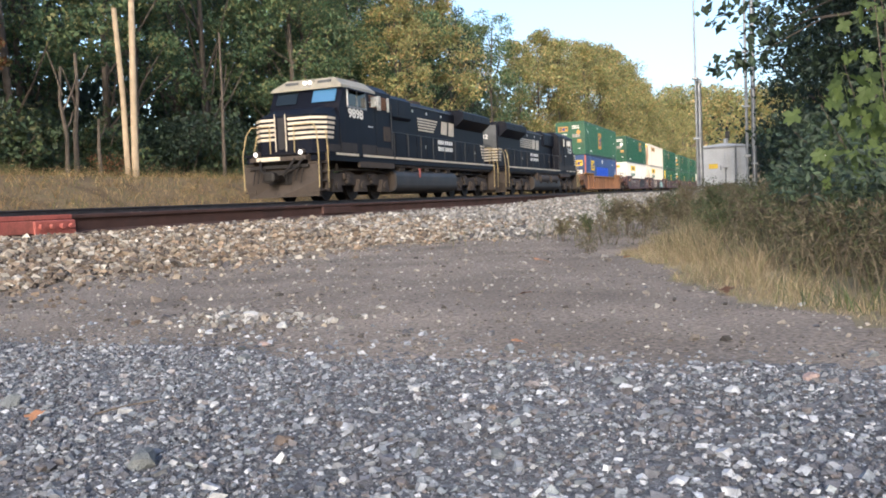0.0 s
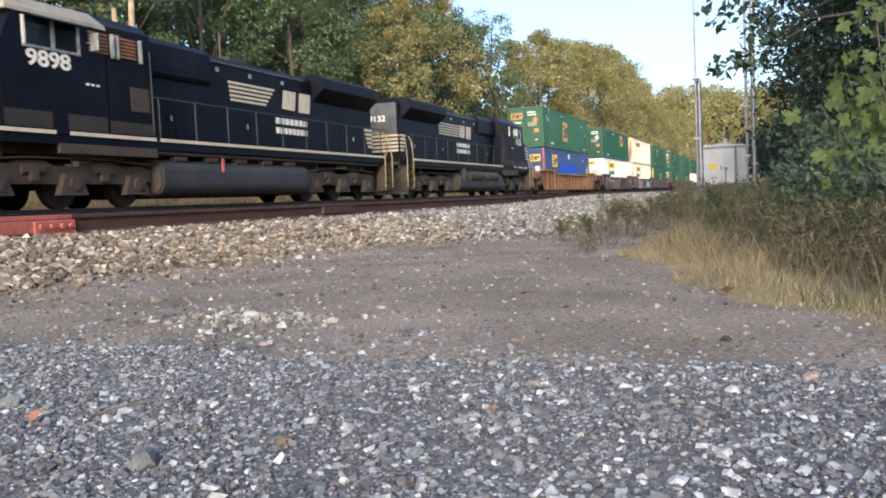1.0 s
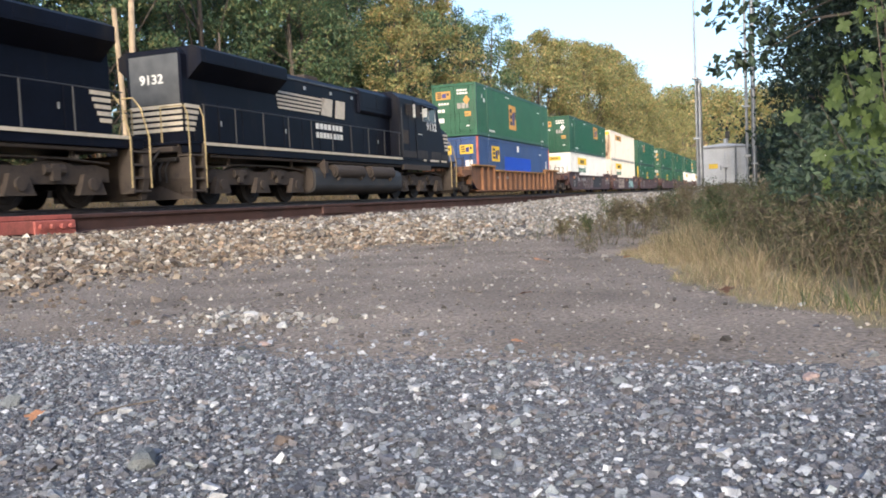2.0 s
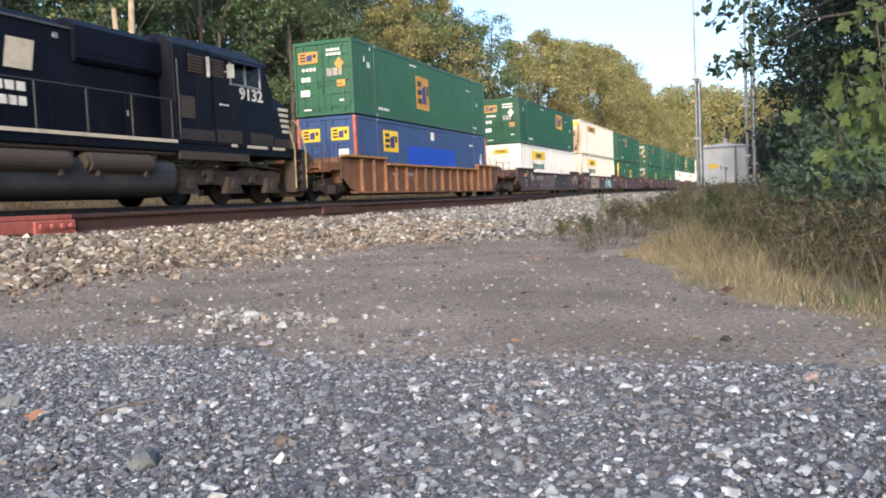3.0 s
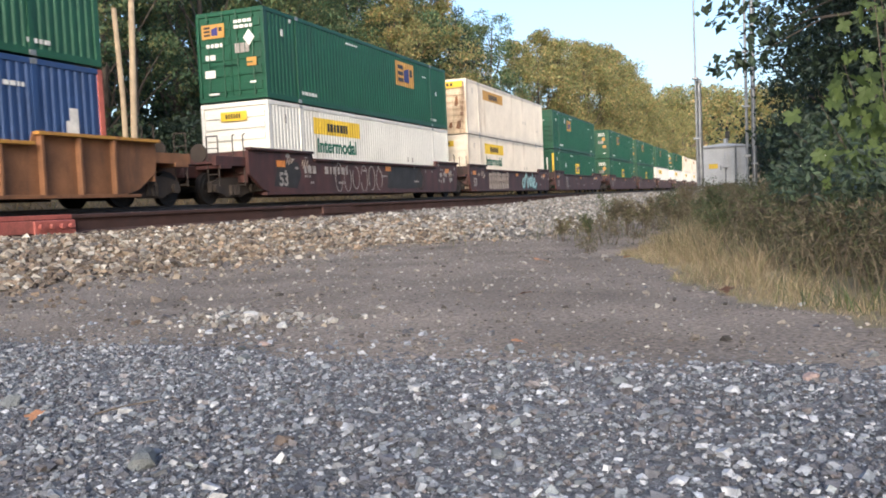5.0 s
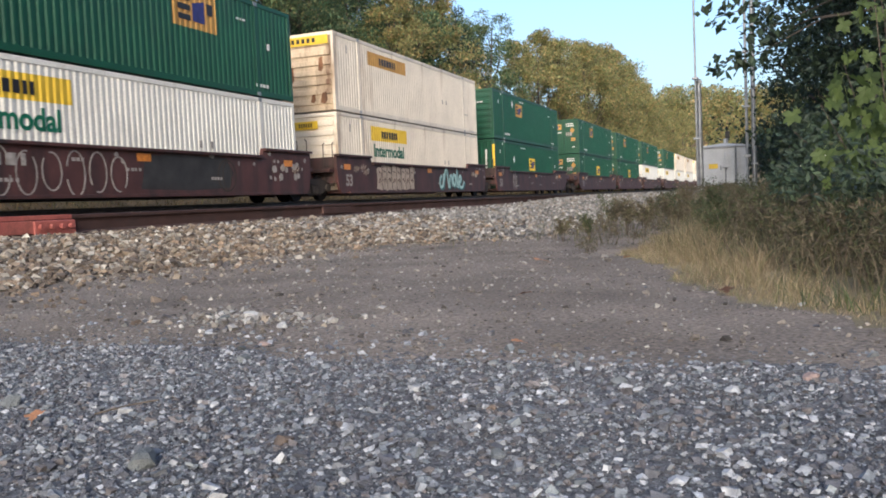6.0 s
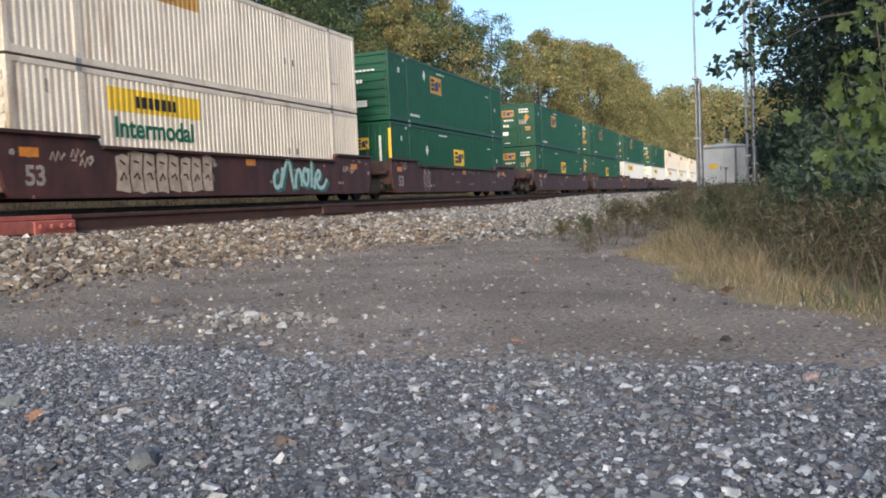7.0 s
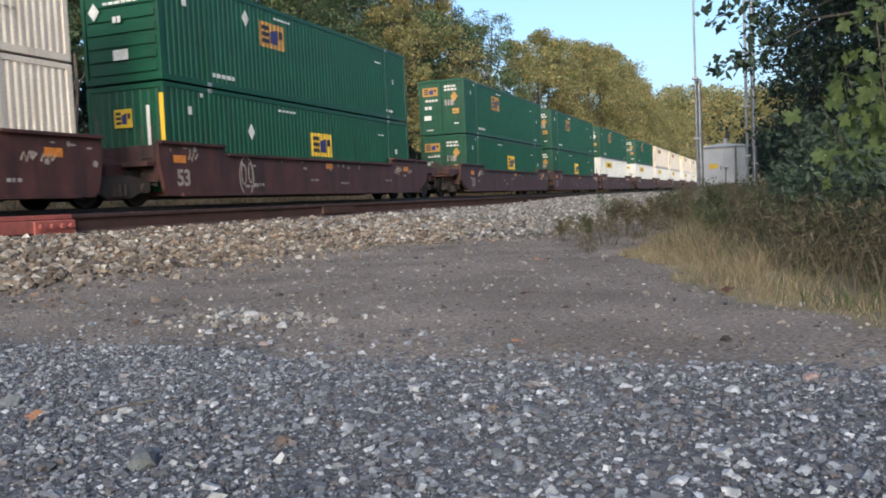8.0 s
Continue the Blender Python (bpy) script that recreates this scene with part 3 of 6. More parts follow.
def end_panel(c, x0, x1, z0, z1):
    end_decal(c, x0, x1, z0, z1, M["yellow"], "carrier_panel", 0.03)
    rng = random.Random(2)
    bm = B()
    for k in range(6):
        a = x0 + (0.2 + k * 0.1) * (x1 - x0)
        box(bm, a, a + 0.06 * (x1 - x0), -0.05, -0.036, z0 + 0.25 * (z1 - z0), z0 + 0.75 * (z1 - z0))
    part("small_writing", bm, M["ink"], c, kind="stuff")


def green_pair(front, up_end, low_end, seed, diamonds=False):
    up = container(M["green"], "deep green corrugated steel container riding on another container", up_end)
    emblem(up, 4.74, 6.2, 1.6, 2.4, M["amber"])
    green_small_marks(up, seed)
    lo = container(M["green"], "deep green corrugated steel container sitting in a well car", low_end)
    emblem(lo, 7.6, 9.1, 1.18, 2.0, M["yellow"])
    green_small_marks(lo, seed + 9)
    for c, e in ((up, up_end), (lo, low_end)):
        if e == "doors":
            door_marks(c, seed + 3, M["amber"])
        elif e == "ribs":
            end_diamond(c, -0.82, 1.95, 0.24, M["letter_white"])
            end_bars(c, -0.5, 2.1, 6, 0.16, 0.07, 0.04, M["letter_white"], seed)
            end_bars(c, -0.2, 1.6, 2, 0.12, 0.17, 0.04, M["letter_white"], seed)
            end_decal(c, -0.25, 0.25, 0.6, 0.88, M["letter_white"], "placard", 0.03)
        else:
            end_emblem(c, -0.35, 0.25, 1.75, 2.25, M["yellow"])
            part("post_stripe", box(B(), 1.16, 1.297, -0.012, -0.003, 1.2, 2.6), M["yellow"], c)
            part("small_writing", box(B(), 0.72, 0.82, -0.012, -0.003, 1.1, 2.3), M["letter_white"], c)
    if diamonds:
        for c, z in ((up, 2.3), (lo, 1.8)):
            diamond(c, 4.0, z, 0.25, M["letter_white"])
    place(up, front, 1)
    place(lo, front, 0)


def carrier(front, level, paint, end_paint_rusty=False, panel=True, word=True, amber=False):
    c = container(paint, "weathered cream ribbed container with yellow carrier panel" if paint is M["cream"] else "white ribbed container with yellow carrier panel", "ribs", pitch=0.2, depth=0.02)
    if panel:
        y0 = 2.9
        if level:
            carrier_panel(c, y0, y0 + 3.75, 2.03, 2.58, M["amber"] if amber else M["yellow"])
        else:
            carrier_panel(c, y0, y0 + 3.55, 1.97, 2.55, M["yellow"])
    if word:
        text_part("lettering", "Intermodal", 0.70, M["letter_green"], c, on_side(WIDTH / 2 - 0.006, 3.05, 1.34), "dark green word", 0.98)
    if level:
        end_panel(c, -1.1, 1.1, 2.45, 2.78)
    else:
        end_panel(c, -0.5, 0.5, 2.3, 2.6)
    bars(c, 1.0, 2.2, 1, 0.1, 0.3, 0.05, M["graffiti_grey"], seed=3)
    bars(c, 11.0, 1.2, 2, 0.1, 0.2, 0.4, M["graffiti_grey"], seed=5)
    bars(c, 14.2, 0.9, 3, 0.12, 0.06, 0.06, M["graffiti_grey"], seed=6)
    if end_paint_rusty:
        for o in c.children:
            if o.name.startswith(("end_rib", "end_wall", "end_sill")):
                o.data.materials[0] = M["cream_rusty"]
        bm = B()
        for x, z, w, hh in ((-0.72, 1.1, 0.3, 0.62), (0.62, 1.5, 0.22, 0.5), (0.66, 0.3, 0.3, 0.4), (0.25, 0.35, 0.22, 0.28), (-0.9, 0.25, 0.4, 0.16)):
            prism(bm, [(x, z), (x + w * 0.6, z - 0.06), (x + w, z + hh * 0.2), (x + w * 0.9, z + hh), (x + w * 0.3, z + hh * 0.9)], "y", -0.003, 0.006)
        part("rust_patch", bm, M["rust_car"], c)
    place(c, front, level)
    return c


FRONTS = [73.26, 96.54, 115.68, 134.92, 158.75, 177.9, 197.1, 220.7, 239.9, 259.1, 282.6, 301.8]

# stack 1: faded green over blue
c = container(M["green_faded"], "faded green corrugated container riding on a blue one", "doors")
emblem(c, 6.33, 7.89, 0.70, 2.2, M["amber"])
green_small_marks(c, 4)
bars(c, 1.3, 1.9, 1, 0.28, 0.22, 0.1, M["letter_white"], seed=9)
door_marks(c, 2, M["amber"])
place(c, FRONTS[0], 1)
c = container(M["blue"], "blue corrugated container with orange corner posts in a well car", "doors", post_mat=M["orange_post"])
emblem(c, 2.56, 4.04, 1.58, 2.47, M["yellow"])
side_decal(c, 5.0, 11.05, 0.9, 1.93, M["blue_patch"], "repainted_patch")
side_decal(c, 7.89, 8.32, 2.3, 2.68, M["letter_white"], "placard")
bars(c, 13.3, 2.25, 4, 0.11, 0.1, 0.04, M["letter_white"], seed=2)
bars(c, 15.0, 1.3, 2, 0.2, 0.3, -0.2, M["letter_white"], seed=1)
part("small_writing", box(B(), 1.289, 1.295, 15.05, 15.3, 0.9, 1.9), M["letter_white"], c)
end_emblem(c, -1.05, -0.25, 1.95, 2.45, M["yellow"])
end_emblem(c, 0.25, 1.02, 1.95, 2.45, M["yellow"])
end_decal(c, 0.55, 0.98, 1.25, 1.6, M["letter_white"], "placard", 0.03)
place(c, FRONTS[0], 0)

# stack 2: green over white
c = container(M["green"], "deep green corrugated container riding on a white one", "doors")
emblem(c, 10.2, 12.1, 1.55, 2.6, M["amber"])
green_small_marks(c, 6)
door_marks(c, 5, M["amber"])
place(c, FRONTS[1], 1)
carrier(FRONTS[1], 0, M["white"])
# stack 3: two cream carriers
carrier(FRONTS[2], 1, M["cream"], end_paint_rusty=True, word=False, amber=True)
carrier(FRONTS[2], 0, M["cream"])
# further stacks
green_pair(FRONTS[3], "ribs", "corrugated", 11, diamonds=True)
green_pair(FRONTS[4], "doors", "doors", 21)
green_pair(FRONTS[5], "doors", "doors", 31)
for i in (6, 7):
    c = container(M["green"], "deep green corrugated container far along the train", "doors")
    emblem(c, 4.74, 6.2, 1.6, 2.4, M["amber"])
    green_small_marks(c, 40 + i)
    door_marks(c, 41 + i, M["amber"])
    place(c, FRONTS[i], 1)
    carrier(FRONTS[i], 0, M["white"], word=False)
for i in (8, 9, 10, 11):
    carrier(FRONTS[i], 1, M["cream"], word=False, amber=True)
    carrier(FRONTS[i], 0, M["white"], word=False)
# ---- well cars ----
def wheelset(parent, y, r, gauge=1.505, turned=1, keyed=True):
    bm = B()
    for s in (1, -1):
        x0 = s * (gauge / 2 - 0.03)
        cyl(bm, (x0, 0, 0), (x0 + s * 0.115, 0, 0), r, n=28)
        cyl(bm, (x0 - s * 0.03, 0, 0), (x0, 0, 0), r + 0.026, n=28)
        cyl(bm, (x0 + s * 0.112, 0, 0), (x0 + s * 0.13, 0, 0), r * 0.78, r * 0.74, n=24)
        cyl(bm, (x0 + s * 0.12, 0, 0), (x0 + s * 0.26, 0, 0), 0.10, n=12)
        for k in range(6):     # cast holes read as darker ribs
            a = k * math.pi / 3
            cyl(bm, (x0 + s * 0.125, math.cos(a) * r * 0.45, math.sin(a) * r * 0.45), (x0 + s * 0.15, math.cos(a) * r * 0.45, math.sin(a) * r * 0.45), 0.05, n=6)
    cyl(bm, (-gauge / 2, 0, 0), (gauge / 2, 0, 0), 0.085, n=10)
    ob = part("wheelset", bm, M["wheel"], parent)
    ob.location = (0, y, r)
    if keyed:
        wheelsets.append((ob, r, turned, y))
    return ob


def freight_truck(car, y, keyed):
    """Two-axle truck with cast side frames."""
    bm = B()
    for s in (1, -1):
        x0, x1 = sorted((s * 0.93, s * 1.07))
        prism(bm, [(-1.12, 0.34), (-1.12, 0.62), (-0.85, 0.70), (-0.45, 0.78), (0.45, 0.78), (0.85, 0.70), (1.12, 0.62), (1.12, 0.34), (0.88, 0.36), (0.62, 0.30), (0.42, 0.2), (-0.42, 0.2), (-0.62, 0.30), (-0.88, 0.36)], "x", x0, x1)
        for k in (-0.18, 0.0, 0.18):
            cyl(bm, (s * 1.085, k, 0.26), (s * 1.085, k, 0.56), 0.07, n=10)
        for k in (-0.89, 0.89):
            cyl(bm, (s * 1.06, k, 0.46), (s * 1.16, k, 0.46), 0.13, n=12)
    box(bm, -0.95, 0.95, -0.2, 0.2, 0.42, 0.74, 0.03)
    tr = part("truck", bm, M["loco_dust"], car)
    tr.location = (0, y, 0)
    for k in (-0.89, 0.89):
        wheelset(tr, k, 0.46, keyed=keyed)
    return tr


def well_unit(front, paint, label, ribs, first, last, keyed=True, sill=None):
    """One unit of a well car round a 53-foot container; y = 0 is the container's front end."""
    car = thing("well_car", label, "rail car", "well cars of the train")
    a = -1.55 if first else -0.55
    b = LENGTH + (1.55 if last else 0.55)
    ft = 1.30 if first else 0.75
    for s in (1, -1):
        x0, x1 = sorted((s * 1.40, s * (1.43 if ribs else 1.50)))
        fa, fb = (1.35 if first else 0.3), (1.35 if last else 0.3)
        outline = [(a + fa, 0.24), (b - fb, 0.24), (b - fb * 0.5, 0.42), (b - 0.05, 0.85), (b, 1.15), (b, 1.66), (13.85, 1.68), (13.75, 1.43), (2.35, 1.43), (2.25, 1.66), (a, 1.66), (a, 1.15), (a + 0.05, 0.85), (a + fa * 0.5, 0.42)]
        part("side_wall", prism(B(), outline, "x", x0, x1), paint, car)
        c0, c1 = sorted((s * 1.38, s * 1.60))
        part("top_sill", box(B(), c0, c1, 2.35, 13.75, 1.37, 1.45, 0.012), sill or paint, car)
        for y0, y1 in ((a, 2.25), (13.85, b)):
            part("raised_sill", box(B(), c0, c1, y0, y1, 1.60, 1.68, 0.012), sill or paint, car)
        part("bottom_sill", box(B(), c0, min(c1, 1.58) if s > 0 else c1, a + 0.8, b - 0.8, 0.22, 0.30, 0.01), paint, car)
        if ribs:
            for k in range(16):
                y = -0.05 + k * 1.075
                r0, r1 = sorted((s * 1.43, s * 1.575))
                top = 1.60 if (y < 2.2 or y > 13.9) else 1.37
                part("side_rib", box(B(), r0, r1, y, y + 0.07, 0.30, top, 0.006), paint, car)
    for y0, f in ((a + 0.02, first), (b - 0.08, last)):
        part("end_bulkhead", box(B(), -1.40, 1.40, y0, y0 + 0.06, 0.62, 1.58, 0.008), paint, car)
        d = -1 if y0 < 5 else 1
        yy = y0 if d < 0 else y0 + 0.06
        for x in (1.36, 0.98):
            part("grab_iron", pipe(B(), [(x, yy + d * 0.04, 0.5), (x, yy + d * 0.06, 2.05), (x, yy - d * 0.05, 2.1)], 0.018), M["loco_dust"], car)
        for z in (0.55, 0.9, 1.25):
            part("ladder_rung", cyl(B(), (0.98, yy + d * 0.05, z), (1.36, yy + d * 0.05, z), 0.016, n=6), M["loco_dust"], car)
        if f:
            for s in (1, -1):
                c0, c1 = sorted((s * 1.26, s * 1.40))
                q0, q1 = sorted((y0, y0 + d * 1.5))
                part("deck_channel", box(B(), c0, c1, q0, q1, 1.10, 1.38, 0.015), paint, car)
            part("end_deck", box(B(), -1.26, 1.26, *sorted((y0, y0 + d * 1.45)), 1.16, 1.22, 0.01), paint, car)
    floor = B()
    box(floor, -1.40, 1.40, 0.1, LENGTH - 0.1, 0.26, 0.38)
    part("well_floor", floor, paint, car)
    for y0, y1, f in ((-3.4 if first else -1.45, 0.0, first), (LENGTH, LENGTH + (3.4 if last else 1.45), last)):
        bm = B()
        box(bm, -0.55, 0.55, y0, y1, 0.78, 1.12, 0.03)
        box(bm, -1.38, 1.38, max(y0, -0.9) if y1 <= 0 else y0, y1 if y1 <= 0 else min(y1, LENGTH + 0.9), 1.02, 1.14, 0.01)
        if f:
            e0, e1 = (y0 + 0.55, y0 + 1.1) if y1 <= 0 else (y1 - 1.1, y1 - 0.55)
            box(bm, -1.42, 1.42, e0, e1, 1.02, 1.13, 0.01)
        part("end_platform", bm, paint, car)
    if first:
        freight_truck(car, -1.75, keyed)
    freight_truck(car, LENGTH + (1.75 if last else 1.5), keyed)
    for f, y, d in ((first, -3.4, -1), (last, LENGTH + 3.4, 1)):
        if f:
            bm = B()
            box(bm, -0.16, 0.16, min(y, y + d * 0.55), max(y, y + d * 0.55), 0.72, 1.0, 0.04)
            part("coupler", bm, M["loco_dust"], car)
            bm = B()
            for x in (1.36, 0.98):
                pipe(bm, [(x, y - d * 0.55, 0.5), (x, y - d * 0.55, 1.95), (x - 0.38 if x > 1.2 else x, y - d * 0.55, 1.95)], 0.018)
            for z in (0.55, 0.85, 1.3, 1.6):
                cyl(bm, (0.98, y - d * 0.55, z), (1.36, y - d * 0.55, z), 0.014, n=6)
            part("ladder", bm, M["loco_dust"], car)
            bm = B()
            cyl(bm, (0.55, y - d * 0.75, 1.5), (0.55, y - d * 0.70, 1.5), 0.28, n=20)
            cyl(bm, (0.55, y - d * 0.75, 1.1), (0.55, y - d * 0.75, 1.5), 0.04, n=6)
            part("brake_wheel", bm, M["loco_dust"], car)
    car.location = (TRACK_X, front, RAIL_Z)
    movers.append((car, front))
    return car


def swoosh(bm, y, z, pts, w, x=1.503, t=0.004):
    """A sprayed stroke: a ribbon of width w through the points."""
    p = [Vector((a, b)) for a, b in pts]
    left, right = [], []
    for i, q in enumerate(p):
        d = (p[min(i + 1, len(p) - 1)] - p[max(i - 1, 0)]).normalized()
        n = Vector((-d.y, d.x)) * w / 2
        left.append(q + n)
        right.append(q - n)
    rows = [[bm.verts.new((xx, y + v.x, z + v.y)) for v in (l, r) for xx in (x, x + t)] for l, r in zip(left, right)]
    for a, b in zip(rows, rows[1:]):
        bm.faces.new((a[1], a[3], b[3], b[1]))
        bm.faces.new((a[0], a[1], b[1], b[0]))
        bm.faces.new((a[3], a[2], b[2], b[3]))


def arc(cy, cz, ry, rz, a0, a1, n=10):
    return [(cy + ry * math.cos(a0 + (a1 - a0) * i / n), cz + rz * math.sin(a0 + (a1 - a0) * i / n)) for i in range(n + 1)]


def car_marks(car, seed, number=True):
    rng = random.Random(seed)
    if number:
        text_part("lettering", "53", 0.60, M["graffiti_grey"], car, on_side(1.503, 0.1, 0.52), "stencilled white number", 0.95)
    for y, z in ((0.0, 1.12), (8.2, 1.12), (15.0, 1.14)):
        part("reflector", box(B(), 1.503, 1.508, y, y + 0.5, z, z + 0.2), M["reflector"], car)
    for k in range(6):
        y = rng.uniform(0.8, 15)
        z = rng.uniform(0.45, 1.2)
        bm = B()
        for j in range(rng.randint(2, 5)):
            box(bm, 1.503, 1.507, y + j * 0.14, y + j * 0.14 + rng.uniform(0.06, 0.12), z, z + 0.08)
        part("small_writing", bm, M["graffiti_grey"], car, kind="stuff")
    bm = B()
    for k in range(16):     # peeling patches and chalked data near the ends and the top edge
        y = rng.choice((rng.uniform(-0.3, 2.0), rng.uniform(14.0, 16.4), rng.uniform(2.5, 13.5)))
        z = rng.uniform(1.05, 1.32) if 2.3 < y < 13.8 else rng.uniform(0.9, 1.55)
        w, hh = rng.uniform(0.05, 0.3), rng.uniform(0.03, 0.14)
        prism(bm, [(y, z), (y + w * 0.7, z - hh * 0.3), (y + w, z + hh * 0.4), (y + w * 0.6, z + hh), (y + w * 0.1, z + hh * 0.7)], "x", 1.5005, 1.502 + 0.0004 * k)
    part("peeling_paint", bm, M["graffiti_grey"], car, kind="stuff")
    bm = B()
    for k in range(5):      # scribbled tags near the ends
        y = rng.choice((0.6, 1.0, 1.5, 14.2, 14.8, 15.4)) + rng.uniform(-0.2, 0.2)
        z = rng.uniform(0.95, 1.25)
        swoosh(bm, y, z, [(0, 0), (0.08, 0.18), (0.14, -0.03), (0.24, 0.2), (0.3, 0.02), (0.42, 0.16)], 0.045, t=0.003 + 0.0008 * k)
    part("spray_tag", bm, M["graffiti_cream"], car, kind="stuff")


brown = well_unit(FRONTS[0], M["rust_car"], "rusty orange-brown ribbed well car carrying two containers", True, True, True, sill=M["yellow_sill"])
bars(brown, 3.0, 0.95, 3, 0.22, 0.14, 0.06, M["graffiti_grey"], x=1.434, seed=4)
bars(brown, 4.4, 0.95, 3, 0.2, 0.14, 0.06, M["graffiti_grey"], x=1.434, seed=5)
units = []
layout = [(1, True, False), (2, False, False), (3, False, True), (4, True, False), (5, False, False), (6, False, True), (7, True, False), (8, False, False), (9, False, True), (10, True, False), (11, False, True)]
for i, first, last in layout:
    u = well_unit(FRONTS[i], M["maroon_car"], "dark maroon well car with spray-painted tags carrying two containers" if i < 4 else "dark maroon well car carrying two containers", False, first, last, keyed=i < 6)
    car_marks(u, 60 + i, number=i < 6)
    units.append(u)
# spray paint on the second unit's side: a pale bubble piece and a teal signature, as plain strokes
q = random.Random(21)
for k in range(8):
    cy, w, top = 3.0 + k * 0.47, 0.28, q.uniform(1.26, 1.4)
    lean = q.uniform(-0.1, 0.12)
    pts = [(cy - w + lean, top - q.uniform(0, 0.12)), (cy - 0.04 + lean, top), (cy + w + lean, top - q.uniform(0, 0.2)), (cy + w * 0.75, 1.0), (cy + w, 0.75), (cy + w * 0.8, q.uniform(0.3, 0.42)), (cy, 0.36), (cy - w * 0.9, q.uniform(0.3, 0.42)), (cy - w * 0.7, 0.8)]
    part("spray_letter", prism(B(), pts, "x", 1.503, 1.506 + 0.0015 * k), M["graffiti_cream"], units[1])
bm = B()
for k in range(8):
    cy = 3.0 + k * 0.47
    swoosh(bm, 0, 0, [(cy + 0.26, 0.36), (cy + 0.2, 0.8), (cy + 0.27, 1.3)], 0.035, x=1.52, t=0.004)
    swoosh(bm, 0, 0, [(cy - 0.12, 0.62 + 0.08 * (k % 3)), (cy + 0.02, 0.82), (cy + 0.1, 0.66)], 0.05, x=1.52, t=0.006)
    swoosh(bm, 0, 0, [(cy - 0.1, 1.12), (cy + 0.08, 1.02 + 0.06 * (k % 2))], 0.045, x=1.52, t=0.007)
part("spray_outline", bm, M["maroon_car"], units[1])
STROKES = ([(9.95, 1.0), (9.7, 0.9), (9.65, 0.55), (9.85, 0.42), (10.1, 0.6), (10.2, 1.1)], [(10.05, 0.45), (10.3, 1.0), (10.55, 1.45), (10.68, 1.2), (10.75, 0.7), (10.85, 0.4)],
           [(10.95, 0.42), (11.0, 0.85), (11.2, 1.1), (11.35, 0.85), (11.35, 0.5)], [(11.75, 1.0), (11.55, 1.12), (11.45, 0.8), (11.6, 0.5), (11.8, 0.62), (11.85, 1.1)], [(12.05, 1.4), (12.05, 0.95), (12.0, 0.45)],
           [(12.2, 0.4), (12.25, 0.8), (12.5, 1.08), (12.65, 0.9), (12.5, 0.72), (12.35, 0.75), (12.45, 0.45), (12.8, 0.42), (13.1, 0.75)])
def rounded(pts, n=2):
    """Corner-cutting of an open line."""
    for _ in range(n):
        out = [pts[0]]
        for (a, b), (c, d) in zip(pts, pts[1:]):
            out += [(0.75 * a + 0.25 * c, 0.75 * b + 0.25 * d), (0.25 * a + 0.75 * c, 0.25 * b + 0.75 * d)]
        pts = out + [pts[-1]]
    return pts


for k, pts in enumerate(STROKES):
    pts = rounded(pts)
    bm = B()
    swoosh(bm, 0.1, -0.06, pts, 0.24, 1.508, 0.004 + 0.0008 * k)
    part("spray_shadow", bm, M["graffiti_deep"], units[1])
    bm = B()
    swoosh(bm, 0, 0, pts, 0.14, 1.516, 0.004 + 0.0008 * k)
    part("spray_stroke", bm, M["graffiti_teal"], units[1])
bm = B()
swoosh(bm, 0, 0, arc(3.3, 0.8, 0.36, 0.58, 0, 6.28, 24), 0.045, 1.503, 0.003)
swoosh(bm, 0, 0, arc(3.15, 0.85, 0.12, 0.3, 0, 6.28, 14), 0.04, 1.503, 0.004)
swoosh(bm, 0, 0, arc(3.5, 0.9, 0.1, 0.3, 0, 6.28, 14), 0.04, 1.503, 0.005)
part("spray_tag", bm, M["graffiti_grey"], units[2])
bm = B()
swoosh(bm, 0, 0, arc(11.9, 0.8, 0.42, 0.45, 0, 6.28, 24), 0.05, 1.503, 0.003)
swoosh(bm, 0, 0, arc(11.9, 0.8, 0.2, 0.4, 0, 6.28, 14), 0.04, 1.503, 0.004)
part("spray_tag", bm, M["loco_dust"], units[0])
# sooty overpaint, chalky loops and reporting marks on the first maroon unit
part("overpaint_patch", prism(B(), [(8.3, 0.42), (10.4, 0.38), (12.0, 0.45), (12.2, 0.9), (11.9, 1.3), (9.6, 1.34), (8.5, 1.25)], "x", 1.5002, 1.5025), M["soot_patch"], units[0])
part("overpaint_patch", prism(B(), [(-0.2, 0.5), (1.2, 0.42), (1.5, 0.9), (1.3, 1.3), (0.1, 1.25)], "x", 1.5002, 1.5025), M["soot_patch"], units[0])
for k in range(6):
    bm = B()
    cy = 4.15 + k * 0.68
    swoosh(bm, 0, 0, arc(cy, 0.82 - 0.04 * (k % 2), 0.27, 0.52 - 0.05 * (k % 3), 0.4 + k, 6.1 + k, 20), 0.035, 1.503, 0.003 + 0.0008 * k)
    part("spray_loop", bm, M["graffiti_grey"], units[0])
bars(units[0], 1.7, 0.93, 3, 0.2, 0.26, 0.1, M["graffiti_grey"], x=1.508, seed=14)
bars(units[0], 3.1, 0.93, 6, 0.2, 0.26, 0.12, M["graffiti_grey"], x=1.509, seed=15)
bm = B()
q = random.Random(8)
for k in range(14):
    y, z, s = q.uniform(14.0, 15.9), q.uniform(0.72, 1.3), q.uniform(0.08, 0.2)
    prism(bm, [(y + s * q.uniform(0.5, 1) * math.cos(a * 1.05), z + s * q.uniform(0.4, 0.9) * math.sin(a * 1.05)) for a in range(6)], "x", 1.5003, 1.5032 + 0.0004 * k)
tagged(part("peeling_paint", bm, M["graffiti_grey"], units[0]), kind="stuff")
